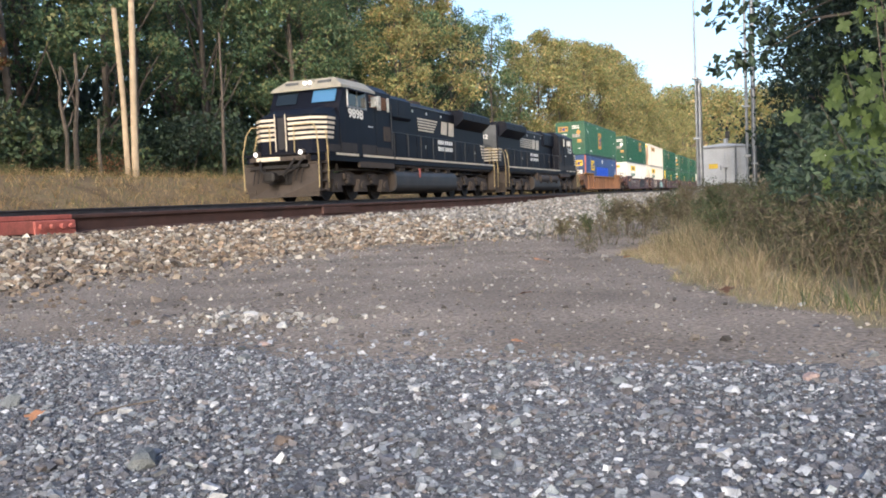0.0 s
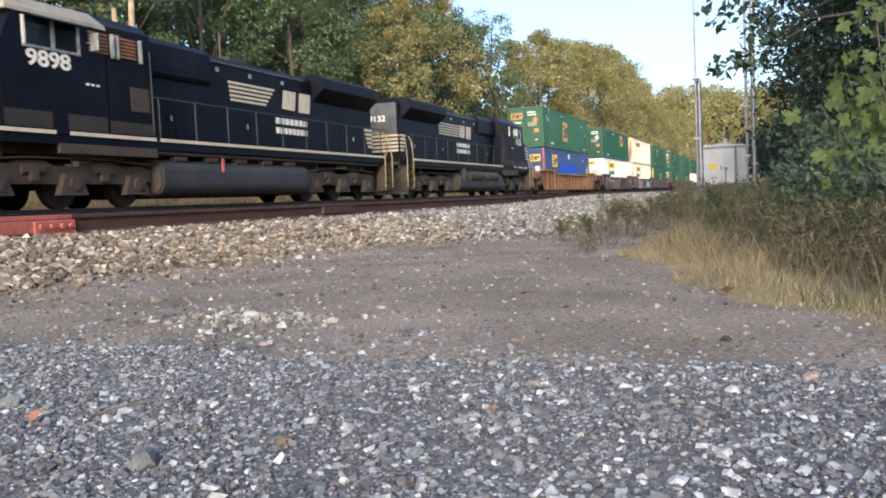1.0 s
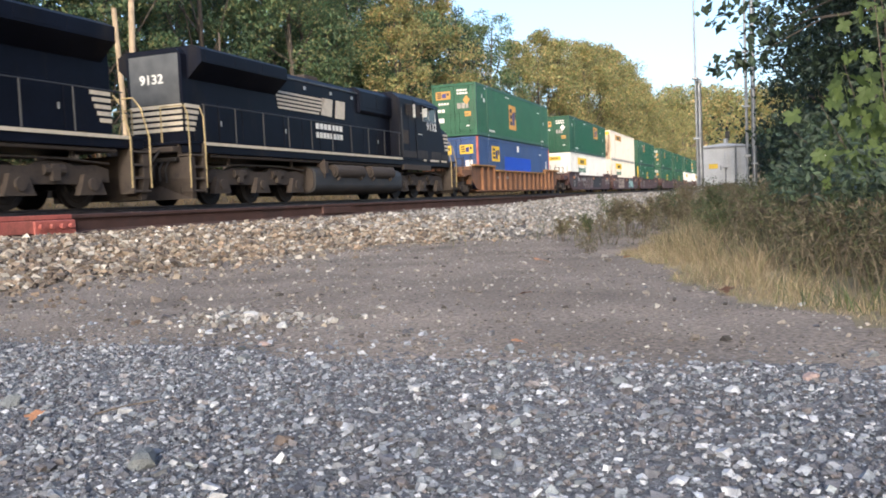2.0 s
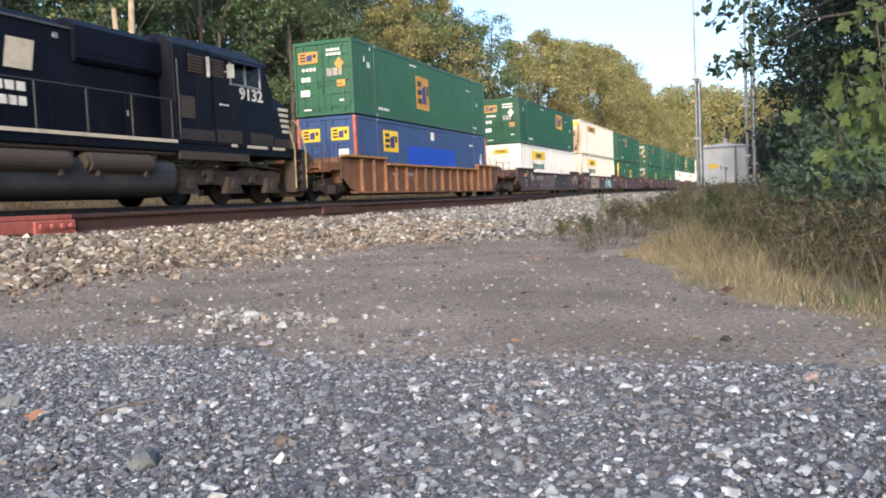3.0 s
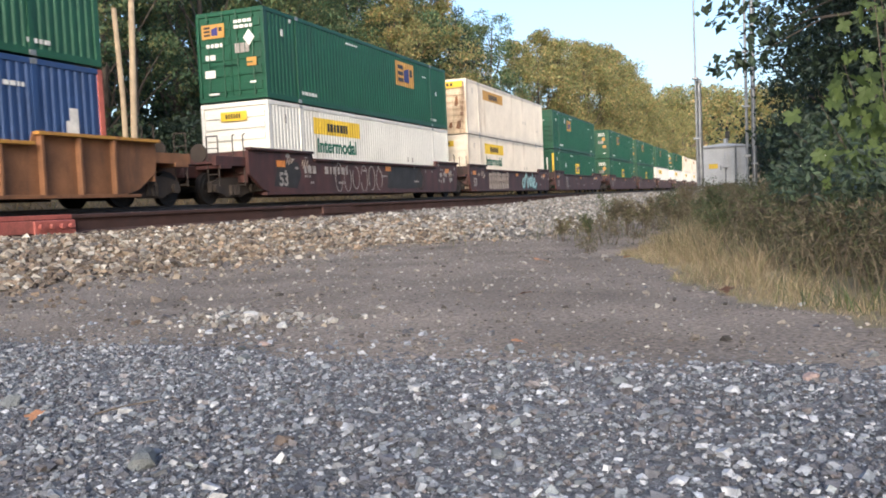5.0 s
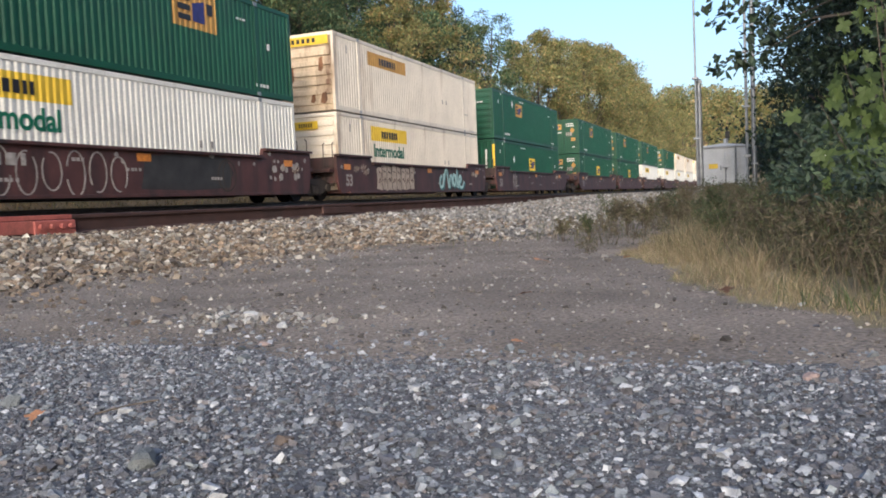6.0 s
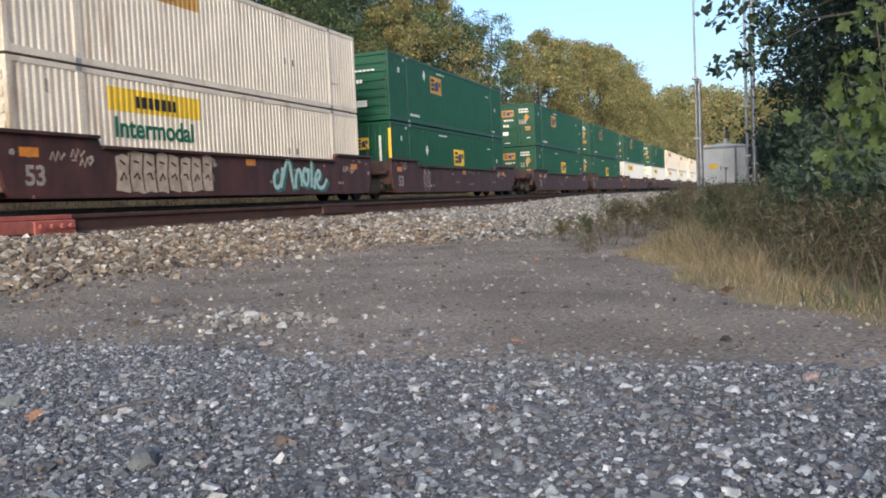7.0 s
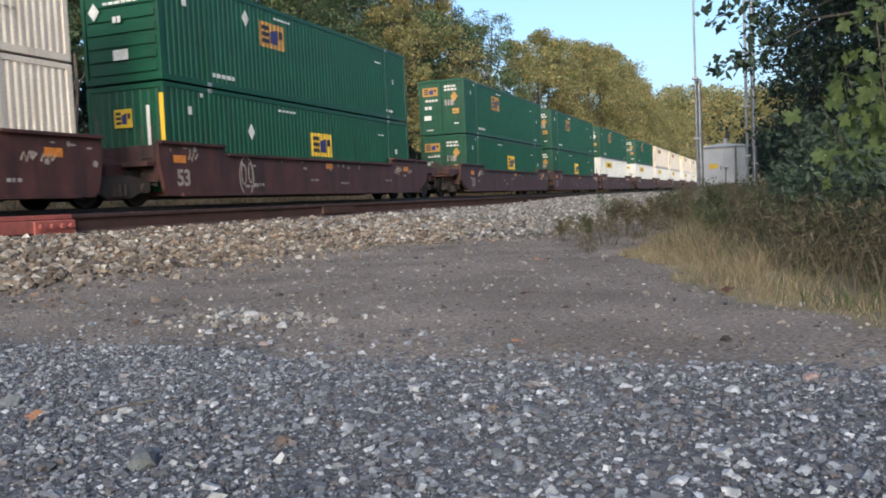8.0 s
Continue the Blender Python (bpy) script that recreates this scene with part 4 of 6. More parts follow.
# ---- locomotives ----
def loco_truck(lo, y, turned):
    """Three-axle truck with heavy cast side frames, springs and brake cylinders."""
    bm = B()
    for s in (1, -1):
        x0, x1 = sorted((s * 0.98, s * 1.16))
        prism(bm, [(-2.75, 0.60), (-2.75, 0.92), (-2.3, 1.02), (-1.7, 0.98), (-1.35, 1.08), (-0.7, 1.08), (-0.4, 0.96), (0.4, 0.96), (0.7, 1.08), (1.35, 1.08), (1.7, 0.98), (2.3, 1.02), (2.75, 0.92), (2.75, 0.60), (2.4, 0.62), (2.3, 0.46), (1.85, 0.46), (1.7, 0.56), (0.35, 0.56), (0.25, 0.46), (-0.25, 0.46), (-0.35, 0.56), (-1.7, 0.56), (-1.85, 0.46), (-2.3, 0.46), (-2.4, 0.62)], "x", x0, x1)
        for k in (-2.08, 0.0, 2.08):
            y0, y1 = sorted((s * 1.12, s * 1.30))
            prism(bm, [(k - 0.42, 0.30), (k + 0.42, 0.30), (k + 0.34, 0.5), (k + 0.24, 0.78), (k - 0.24, 0.78), (k - 0.34, 0.5)], "x", y0, y1)
            cyl(bm, (s * 1.28, k, 0.55), (s * 1.36, k, 0.55), 0.15, n=14)
        for k in (-1.05, 1.05):
            cyl(bm, (s * 1.14, k - 0.3, 0.88), (s * 1.14, k + 0.3, 0.88), 0.13, n=10)
            box(bm, *sorted((s * 1.16, s * 1.27)), k - 0.12, k + 0.12, 0.62, 1.0, 0.02)
        pipe(bm, [(s * 1.22, -2.7, 1.05), (s * 1.24, -1.2, 1.14), (s * 1.24, 1.2, 1.14), (s * 1.22, 2.7, 1.05)], 0.025)
        cyl(bm, (s * 1.2, -1.9, 1.1), (s * 1.2, -1.9, 1.35), 0.06, n=8)
        cyl(bm, (s * 1.2, 1.6, 1.1), (s * 1.2, 1.6, 1.35), 0.06, n=8)
    box(bm, -1.0, 1.0, -2.5, 2.5, 0.72, 0.92, 0.03)
    tr = part("truck", bm, M["loco_dust"], lo)
    tr.location = (0, y, 0)
    for k in (-2.08, 0.0, 2.08):
        wheelset(tr, k, 0.535, turned=turned)
    return tr


def side_y(u, s):
    """Place along the hull of a mark whose reading order starts at u."""
    return u if s > 0 else 27.35 - u


def locomotive(front, number, label, turned, lights, roof_mat):
    """Six-axle wide-cab diesel, 22.3 m over couplers; y = 0 at the front coupler, the cab leading."""
    lo = thing("diesel_locomotive", label, "locomotive", "locomotives of the train")
    K = M["loco_black"]
    part("underframe", box(B(), -1.5, 1.5, 0.9, 21.4, 1.42, 1.66, 0.02), K, lo)
    part("walkway", box(B(), -1.53, 1.53, 0.75, 21.55, 1.66, 1.73, 0.01), K, lo)
    for s in (1, -1):
        x0, x1 = sorted((s * 1.53, s * 1.538))
        for y0, y1 in ((2.1, 3.9), (4.3, 7.15), (7.3, 20.9)) if not turned else ((2.0, 2.7), (3.0, 4.1), (4.6, 4.9), (7.3, 20.9)):
            part("sill_stripe", box(B(), x0, x1, y0, y1, 1.64, 1.725), M["stripe"], lo)
        part("side_skirt", box(B(), *sorted((s * 1.42, s * 1.52)), 4.0, 7.2, 1.22, 1.45, 0.02), M["loco_dust"], lo)
        part("air_line", pipe(B(), [(s * 1.4, 7.3, 1.36), (s * 1.4, 20.5, 1.36)], 0.05, 8), M["loco_dust"], lo)
        for k in range(5):
            part("filter_canister", cyl(B(), (s * 1.3, 8.0 + k * 1.4, 1.24), (s * 1.3, 8.5 + k * 1.4, 1.24), 0.11, n=10), M["loco_dust"], lo)
    # pilot, plough and coupler at both ends
    for y, d in ((0.62, 1), (21.68, -1)):
        bm = B()
        loft(bm, [[(-1.45, y + d * 0.25, 0.16), (0, y - d * 0.12, 0.16), (1.45, y + d * 0.25, 0.16), (1.45, y + d * 0.42, 0.16), (-1.45, y + d * 0.42, 0.16)],
                  [(-1.52, y + d * 0.12, 0.72), (0, y + d * 0.10, 0.72), (1.52, y + d * 0.12, 0.72), (1.52, y + d * 0.36, 0.72), (-1.52, y + d * 0.36, 0.72)],
                  [(-1.52, y + d * 0.12, 1.30), (0, y + d * 0.12, 1.30), (1.52, y + d * 0.12, 1.30), (1.52, y + d * 0.36, 1.30), (-1.52, y + d * 0.36, 1.30)]])
        part("pilot", bm, M["loco_dust"], lo)
        bm = B()
        box(bm, -0.17, 0.17, min(y - d * 0.6, y + d * 0.1), max(y - d * 0.6, y + d * 0.1), 0.74, 1.0, 0.05)
        box(bm, -0.26, 0.14, min(y - d * 0.62, y - d * 0.32), max(y - d * 0.62, y - d * 0.32), 0.70, 1.05, 0.06)
        box(bm, -0.45, 0.45, min(y, y + d * 0.14), max(y, y + d * 0.14), 0.6, 1.12, 0.03)
        part("coupler", bm, M["wheel"], lo)
        bm = B()
        box(bm, -1.15, 1.15, min(y - d * 0.08, y + d * 0.2), max(y - d * 0.08, y + d * 0.2), 1.44, 1.6, 0.03)
        part("anticlimber", bm, M["loco_dust"], lo)
        if d > 0 and not turned:
            part("anticlimber_stripe", box(B(), -0.85, 0.12, y - 0.095, y - 0.082, 1.46, 1.6), M["stripe"], lo)
        part("hose_rack", box(B(), -1.2, 1.2, min(y - d * 0.04, y + d * 0.1), max(y - d * 0.04, y + d * 0.1), 1.18, 1.3, 0.02), M["wheel"], lo)
        for k, x in enumerate((-0.7, 0.7, 1.05)):
            part("cable", pipe(B(), [(x, y - d * 0.06, 1.5), (x * 0.8, y - d * 0.3, 1.15), (x * 0.35, y - d * 0.42, 0.95), (x * 0.3, y - d * 0.2, 0.75)], 0.04), M["wheel"], lo)
        for k, x in enumerate((-0.95, -0.75, -0.55, 0.4, 0.6, 0.8, 1.0)):
            part("hose", pipe(B(), [(x, y + d * 0.05, 1.28), (x + 0.03, y - d * 0.16, 1.0), (x - 0.02, y - d * 0.2, 0.62 + 0.05 * (k % 3))], 0.028), M["wheel"], lo)
        for s in (1, -1):     # corner steps
            bm = B()
            x0, x1 = sorted((s * 1.12, s * 1.55))
            for z in (0.35, 0.68, 1.0, 1.33):
                box(bm, x0, x1, min(y + d * 0.15, y + d * 0.75), max(y + d * 0.15, y + d * 0.75), z, z + 0.05)
            box(bm, x0, x1, min(y + d * 0.72, y + d * 0.78), max(y + d * 0.72, y + d * 0.78), 0.32, 1.7)
            e0, e1 = sorted((s * 1.10, s * 1.15))
            box(bm, e0, e1, min(y + d * 0.15, y + d * 0.78), max(y + d * 0.15, y + d * 0.78), 0.32, 1.7)
            part("corner_steps", bm, M["loco_dust"], lo)
            for yy in (y + d * 0.12, y + d * 0.80):
                part("step_handrail", pipe(B(), [(s * 1.54, yy, 0.45), (s * 1.56, yy, 1.7), (s * 1.45, yy + d * 0.12, 2.45), (s * 1.28, yy + d * 0.2, 2.72)], 0.022), M["rail_yellow"], lo)
            bm = B()
            pipe(bm, [(s * 1.28, y + d * 0.32, 2.72), (s * 0.5, y + d * 0.3, 2.72)], 0.02)
            pipe(bm, [(s * 0.5, y + d * 0.3, 1.7), (s * 0.5, y + d * 0.3, 2.72)], 0.02)
            part("end_handrail", bm, M["rail_yellow"], lo)
    # nose
    def plan(y0, ch, w, y1):
        return lambda z, dy=0.0, dw=0.0: [(-w + ch + dw, y0 + dy, z), (w - ch - dw, y0 + dy, z), (w - dw, y0 + ch + dy, z), (w - dw, y1, z), (-w + dw, y1, z), (-w + dw, y0 + ch + dy, z)]
    p = plan(1.20, 0.42, 1.48, 3.2)
    part("nose", loft(B(), [p(1.73), p(2.95), p(3.10, 0.06, 0.03), p(3.42, 0.95, 0.12)]), K, lo)
    part("nose_door", box(B(), -0.42, 0.02, 1.175, 1.202, 1.8, 3.0, 0.008), K, lo)
    part("nose_door_gap_shade", box(B(), -0.30, -0.05, 1.165, 1.18, 1.9, 3.02), M["ink"], lo)
    for k in range(5):
        z = 2.92 - k * 0.175
        for x0, x1 in ((-1.06, -0.46), (0.10, 1.06)):
            part("nose_stripe", box(B(), x0, x1, 1.188, 1.199, z, z + 0.095), M["stripe"], lo)
        for s in (1, -1):
            bm = B()
            a, b = (1.06, 1.192), (1.475, 1.607)
            q = [bm.verts.new((s * (a[0] + 0.006), a[1] - 0.004, zz)) for zz in (z, z + 0.095)] + [bm.verts.new((s * (b[0] + 0.008), b[1] - 0.006, zz)) for zz in (z + 0.095, z)]
            bm.faces.new(q if s > 0 else q[::-1])
            part("nose_stripe", bm, M["stripe"], lo)
            yb = 2.42 - k * 0.05
            part("nose_stripe", box(B(), *sorted((s * 1.481, s * 1.487)), 1.63, yb - 0.2, z, z + 0.095), M["stripe"], lo)
    # cab
    cab = B()
    prism(cab, [(2.55, 1.73), (2.55, 3.38), (2.95, 4.22), (5.55, 4.22), (5.55, 1.73)], "x", -1.5, 1.5)
    part("cab", cab, K, lo)
    part("cab_roof", loft(B(), [[(-1.53, 2.75, 4.18), (1.53, 2.75, 4.18), (1.53, 5.6, 4.18), (-1.53, 5.6, 4.18)],
                                [(-1.50, 2.80, 4.28), (1.50, 2.80, 4.28), (1.50, 5.6, 4.28), (-1.50, 5.6, 4.28)],
                                [(-1.02, 3.15, 4.62), (1.02, 3.15, 4.62), (1.02, 5.6, 4.64), (-1.02, 5.6, 4.64)]]), roof_mat, lo)
    for x0, x1, glass in ((-1.25, -0.36, "cab_glass"), (0.30, 1.28, "windshield")):
        bm = B()
        vs = [bm.verts.new(v) for v in ((x0, 2.645, 3.66), (x1, 2.645, 3.66), (x1, 2.875, 4.13), (x0, 2.875, 4.13))]
        bm.faces.new(vs)
        ex = bmesh.ops.extrude_face_region(bm, geom=list(bm.faces))
        bmesh.ops.translate(bm, verts=[v for v in ex["geom"] if isinstance(v, bmesh.types.BMVert)], vec=(0, -0.02, 0.009))
        part("windshield", bm, M[glass], lo, "windshield with the sky's reflection painted blue" if glass == "windshield" else "dark windshield")
    bm = B()
    box(bm, -0.25, 0.25, 2.93, 3.05, 4.36, 4.56, 0.02)
    part("headlight_box", bm, roof_mat, lo)
    for x in (-0.11, 0.11):
        part("headlight", cyl(B(), (x, 2.90, 4.46), (x, 2.94, 4.46), 0.075, n=14), M["headlight"] if lights else M["galvanised"], lo)
    for s in (1, -1):
        part("number_board", box(B(), *sorted((s * 0.42, s * 0.98)), 2.94, 3.05, 4.36, 4.52, 0.01), M["grey_end"], lo)
        part("ditch_light", cyl(B(), (s * 0.92, 0.60, 1.72 if not turned else 1.72), (s * 0.92, 0.78, 1.72), 0.12, n=16), M["loco_dust"], lo)
        part("ditch_light_lens", cyl(B(), (s * 0.92, 0.585, 1.72), (s * 0.92, 0.60, 1.72), 0.08, n=16), M["headlight"] if lights else M["galvanised"], lo)
        # side windows with pale frames, sunshade and mirror
        x0, x1 = sorted((s * 1.497, s * 1.506))
        for y0, y1 in ((3.25, 3.95), (4.05, 4.7)):
            part("side_window", box(B(), x0, x1, y0, y1, 3.55, 4.08), M["cab_glass"], lo, "dark cab window")
        for y0, y1 in ((3.18, 3.25), (3.95, 4.05), (4.70, 4.77)):
            part("window_frame", box(B(), *sorted((s * 1.50, s * 1.522)), y0, y1, 3.5, 4.12), M["galvanised"] if y0 != 3.18 else M["letter_white"], lo)
        part("window_sill", box(B(), *sorted((s * 1.50, s * 1.53)), 3.18, 4.77, 3.46, 3.52), M["galvanised"], lo)
        shade = B()
        prism(shade, [(s * 1.5, 4.14), (s * 1.78, 4.06), (s * 1.78, 4.08), (s * 1.5, 4.2)], "y", 3.3, 4.8)
        part("sunshade", shade, K, lo)
        bm = B()
        box(bm, *sorted((s * 1.60, s * 1.84)), 5.0, 5.03, 3.6, 4.0, 0.01)
        cyl(bm, (s * 1.5, 5.02, 3.8), (s * 1.62, 5.02, 3.8), 0.02)
        part("mirror", bm, M["galvanised"], lo)
        y = 3.25 if s > 0 else 4.32
        text_part("lettering", number, 0.49, M["letter_white"], lo, on_side(s * 1.503, y, 3.1, s), "white road number", 1.26)
        bm = B()
        for k in range(3):
            yy = 4.9 + k * 0.16
            box(bm, *sorted((s * 1.503, s * 1.507)), yy, yy + 0.1, 2.82, 2.87)
        part("small_writing", bm, M["letter_white"], lo)
        # electrical cabinet behind the cab
        part("cab_door", box(B(), *sorted((s * 1.45, s * 1.475)), 5.62, 6.3, 1.8, 4.05, 0.01), K, lo)
        part("cabinet_hatch", box(B(), *sorted((s * 1.452, s * 1.478)), 6.4, 7.05, 2.35, 2.95, 0.01), M["loco_dust"], lo, "brown weathered hatch")
        part("grab_iron", pipe(B(), [(s * 1.5, 7.12, 1.9), (s * 1.5, 7.12, 3.9)], 0.02), M["tank_grey"], lo)
    for s in (1, -1):
        for y0 in (5.05, 6.0):
            for k in range(6):
                z = 3.62 + k * 0.085
                part("louvre", box(B(), *sorted((s * 1.49, s * 1.512)), y0, y0 + 0.62, z, z + 0.055, 0.006), M["rust_car"] if not turned else M["loco_dust"], lo)
        for y0 in (5.74, 5.9, 6.7) if not turned else (5.8,):
            part("wind_deflector", box(B(), *sorted((s * 1.5, s * 1.60)), y0, y0 + 0.05, 3.55, 4.12, 0.006), M["galvanised"], lo)
        for y0, y1, z0, z1 in ((1.62, 2.5, 1.76, 2.02), (2.6, 3.85, 1.76, 2.12), (4.3, 5.5, 1.76, 2.12), (5.62, 7.15, 1.76, 2.06)):
            part("skirt_panel", box(B(), *sorted((s * 1.49, s * 1.506)), y0, y1, z0, z1, 0.005), M["loco_grime"], lo)
        part("jamb", box(B(), *sorted((s * 0.2 - 0.2, s * 0.235 - 0.2)), 1.15, 1.19, 1.82, 3.16, 0.005), M["stripe"], lo, "pale door jamb")
    part("electrical_cabinet", box(B(), -1.46, 1.46, 5.55, 7.2, 1.73, 4.32, 0.03), K, lo)
    part("cab_fairing", loft(B(), [[(-1.44, 5.6, 4.30), (1.44, 5.6, 4.30), (1.44, 7.2, 4.30), (-1.44, 7.2, 4.30)], [(-1.05, 5.6, 4.62), (1.05, 5.6, 4.62), (1.05, 7.2, 4.60), (-1.05, 7.2, 4.60)]]), K, lo)
    part("blower_hood", prism(B(), [(-1.02, 3.45), (-1.08, 3.55), (-1.08, 4.30), (-0.85, 4.48), (0.85, 4.48), (1.08, 4.30), (1.08, 3.55), (1.02, 3.45)], "y", 7.2, 10.2), K, lo)
    for s in (1, -1):
        for y0 in (7.5, 8.85):
            part("blower_screen", box(B(), *sorted((s * 1.078, s * 1.09)), y0, y0 + 1.2, 3.68, 4.24, 0.006), K, lo)
    # long hood with its doors
    part("hood", loft(B(), [[(-0.95, 7.2, 1.73), (0.95, 7.2, 1.73), (0.95, 20.95, 1.73), (-0.95, 20.95, 1.73)], [(-0.95, 7.2, 4.22), (0.95, 7.2, 4.22), (0.95, 20.95, 4.22), (-0.95, 20.95, 4.22)], [(-0.8, 7.2, 4.38), (0.8, 7.2, 4.38), (0.8, 20.95, 4.38), (-0.8, 20.95, 4.38)]]), K, lo)
    for s in (1, -1):
        for k in range(11):
            y = 7.45 + k * 1.2
            part("hood_door", box(B(), *sorted((s * 0.945, s * 0.966)), y, y + 1.12, 1.82, 2.95, 0.008), K, lo)
            if k % 3 == 0:
                part("hood_latch", box(B(), *sorted((s * 0.966, s * 0.985)), y + 1.0, y + 1.05, 2.3, 2.45), M["galvanised"], lo)
        for y in (10.6, 12.3, 14.2):
            part("hood_lamp", box(B(), *sorted((s * 0.95, s * 0.975)), y, y + 0.14, 3.92, 4.04), M["galvanised"], lo)
        part("roof_gutter", box(B(), *sorted((s * 0.94, s * 0.99)), 10.2, 15.6, 4.18, 4.23), M["grey_end"], lo)
    part("radiator", prism(B(), [(-0.96, 3.55), (-1.46, 3.98), (-1.46, 4.34), (-1.2, 4.47), (1.2, 4.47), (1.46, 4.34), (1.46, 3.98), (0.96, 3.55)], "y", 16.2, 20.7), K, lo)
    for s in (1, -1):
        for k in range(3):
            part("radiator_screen", box(B(), *sorted((s * 1.455, s * 1.466)), 16.3 + k * 1.45, 17.65 + k * 1.45, 4.03, 4.30, 0.006), K, lo)
    bm = B()
    box(bm, -0.35, 0.35, 12.2, 13.2, 4.36, 4.66, 0.03)
    part("exhaust_stack", bm, M["loco_dust"], lo)
    bm = B()
    cyl(bm, (0.4, 6.0, 4.6), (0.4, 6.0, 4.82), 0.03)
    for k in (-0.12, 0.0, 0.12):
        cyl(bm, (0.4 + k, 5.65, 4.82), (0.4 + k, 6.1, 4.82), 0.07, 0.03, n=10)
    part("air_horn", bm, M["loco_dust"], lo)
    # rear end of the hood
    part("hood_end_panel", box(B(), -0.85, 0.85, 20.94, 20.965, 2.86, 4.25, 0.006), M["grey_end"], lo)
    for k in range(5):
        z = 2.74 - k * 0.165
        part("end_stripe", box(B(), -0.9, 0.9, 20.955, 20.975, z, z + 0.10), M["stripe"], lo)
        for s in (1, -1):
            part("end_stripe", box(B(), *sorted((s * 0.968, s * 0.974)), 20.25 + 0.07 * k, 20.93, z, z + 0.10), M["stripe"], lo)
    text_part("lettering", number, 0.36, M["letter_white"], lo, on_end(0.5, 20.972, 3.45, 1), "white road number", 1.15)
    # emblem: flag of five stripes, dark arch and two slanted blocks; company name as two rows of bars
    for s in (1, -1):
        x0, x1 = sorted((s * 0.972, s * 0.978))
        for k in range(5):
            z = 3.12 + k * 0.13
            u0, u1 = 11.25, (14.0 if turned else 13.2) + 0.13 * k
            part("flag_stripe", box(B(), x0, x1, *sorted((side_y(u0 - 0.02 * k, s), side_y(u1, s))), z, z + 0.075), M["stripe"], lo)
        for pts in (((14.15, 3.12), (14.95, 3.1), (15.08, 3.75), (14.28, 3.75)), ((15.2, 3.08), (15.95, 3.08), (16.06, 3.75), (15.31, 3.75))):
            part("emblem_block", prism(B(), [(side_y(a, s), b) for a, b in pts], "x", x0, x1), M["stripe"], lo)
        for row, n in ((2.6, 7), (2.28, 8)):
            for k in range(n):
                u = 13.72 + k * 2.08 / n
                part("name_block", box(B(), x0, x1, *sorted((side_y(u, s), side_y(u + 2.08 / n * 0.78, s))), row, row + 0.2), M["letter_white"], lo)
        # walkway railing
        for k in range(10):
            y = 7.4 + k * 1.48
            part("railing_post", cyl(B(), (s * 1.46, y, 1.7), (s * 1.46, y, 2.78), 0.02, n=6), M["tank_grey"], lo)
        part("handrail", pipe(B(), [(s * 1.46, 7.2, 2.78), (s * 1.46, 20.8, 2.78)], 0.02), M["tank_grey"], lo)
    # fuel tank: deep rounded trough
    ring = [(1.5 * math.copysign(abs(math.cos(a)) ** 0.4, math.cos(a)), 0.74 + 0.52 * math.copysign(abs(math.sin(a)) ** 0.55, math.sin(a))) for a in [2 * math.pi * i / 40 for i in range(40)]]
    tank = prism(B(), ring, "y", 7.4, 14.75)
    part("fuel_tank", tank, M["tank_grey"], lo, smooth=False)
    for y in (7.38, 14.77):
        part("tank_end", prism(B(), [(a * 0.96, 0.74 + (b - 0.74) * 0.94) for a, b in ring], "y", y - 0.03, y + 0.03), M["loco_dust"], lo)
    part("fuel_gauge", box(B(), 1.49, 1.53, 9.9, 10.0, 0.9, 1.3), M["red_bar"], lo, "red fuel gauge strip")
    if turned:
        for s in (1, -1):
            for y0, y1 in ((8.3, 10.6), (11.0, 13.5)):
                part("air_reservoir", cyl(cyl(B(), (s * 1.42, y0 + 0.1, 1.04), (s * 1.42, y1 - 0.1, 1.04), 0.25, n=20), (s * 1.42, y0, 1.04), (s * 1.42, y1, 1.04), 0.19, n=20), M["loco_dust"], lo)
                for y in (y0 + 0.35, y1 - 0.35):
                    part("bracket", box(B(), *sorted((s * 1.3, s * 1.6)), y - 0.05, y + 0.05, 0.72, 0.86, 0.01), M["loco_dust"], lo)
            part("valve_stack", cyl(box(B(), *sorted((s * 1.40, s * 1.62)), 14.0, 14.25, 0.95, 1.35, 0.03), (s * 1.5, 14.12, 0.8), (s * 1.5, 14.12, 1.45), 0.05), M["loco_dust"], lo)
    loco_truck(lo, 4.55, -1 if turned else 1)
    loco_truck(lo, 17.75, -1 if turned else 1)
    lo.matrix_basis = pose(TRACK_X, front, RAIL_Z, 0, 0, 180 if turned else 0)
    movers.append((lo, front))
    return lo


locomotive(25.0, "9898", "black diesel locomotive with cream stripes and lit headlights", False, True, M["cab_roof"])
locomotive(69.7, "9132", "dusty black diesel locomotive coupled backwards behind the first", True, False, M["loco_black"])
# ---- woods and verge ----
GREENS = [(0.066, 0.112, 0.052), (0.095, 0.15, 0.065), (0.14, 0.185, 0.075), (0.078, 0.125, 0.062), (0.21, 0.21, 0.085)]
WARM = [(0.26, 0.275, 0.105), (0.335, 0.31, 0.12), (0.41, 0.33, 0.135), (0.19, 0.225, 0.095), (0.44, 0.315, 0.14), (0.30, 0.29, 0.12)]
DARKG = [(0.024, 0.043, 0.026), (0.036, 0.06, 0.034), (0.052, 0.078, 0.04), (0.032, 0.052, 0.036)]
M["leaf_green"] = leaf_material("green_foliage", GREENS)
M["leaf_bush"] = leaf_material("undergrowth_foliage", [(0.038, 0.062, 0.028), (0.052, 0.08, 0.034), (0.07, 0.095, 0.036), (0.045, 0.068, 0.032), (0.085, 0.085, 0.034)])
M["leaf_warm"] = leaf_material("warm_sunlit_foliage", WARM, 0.5)
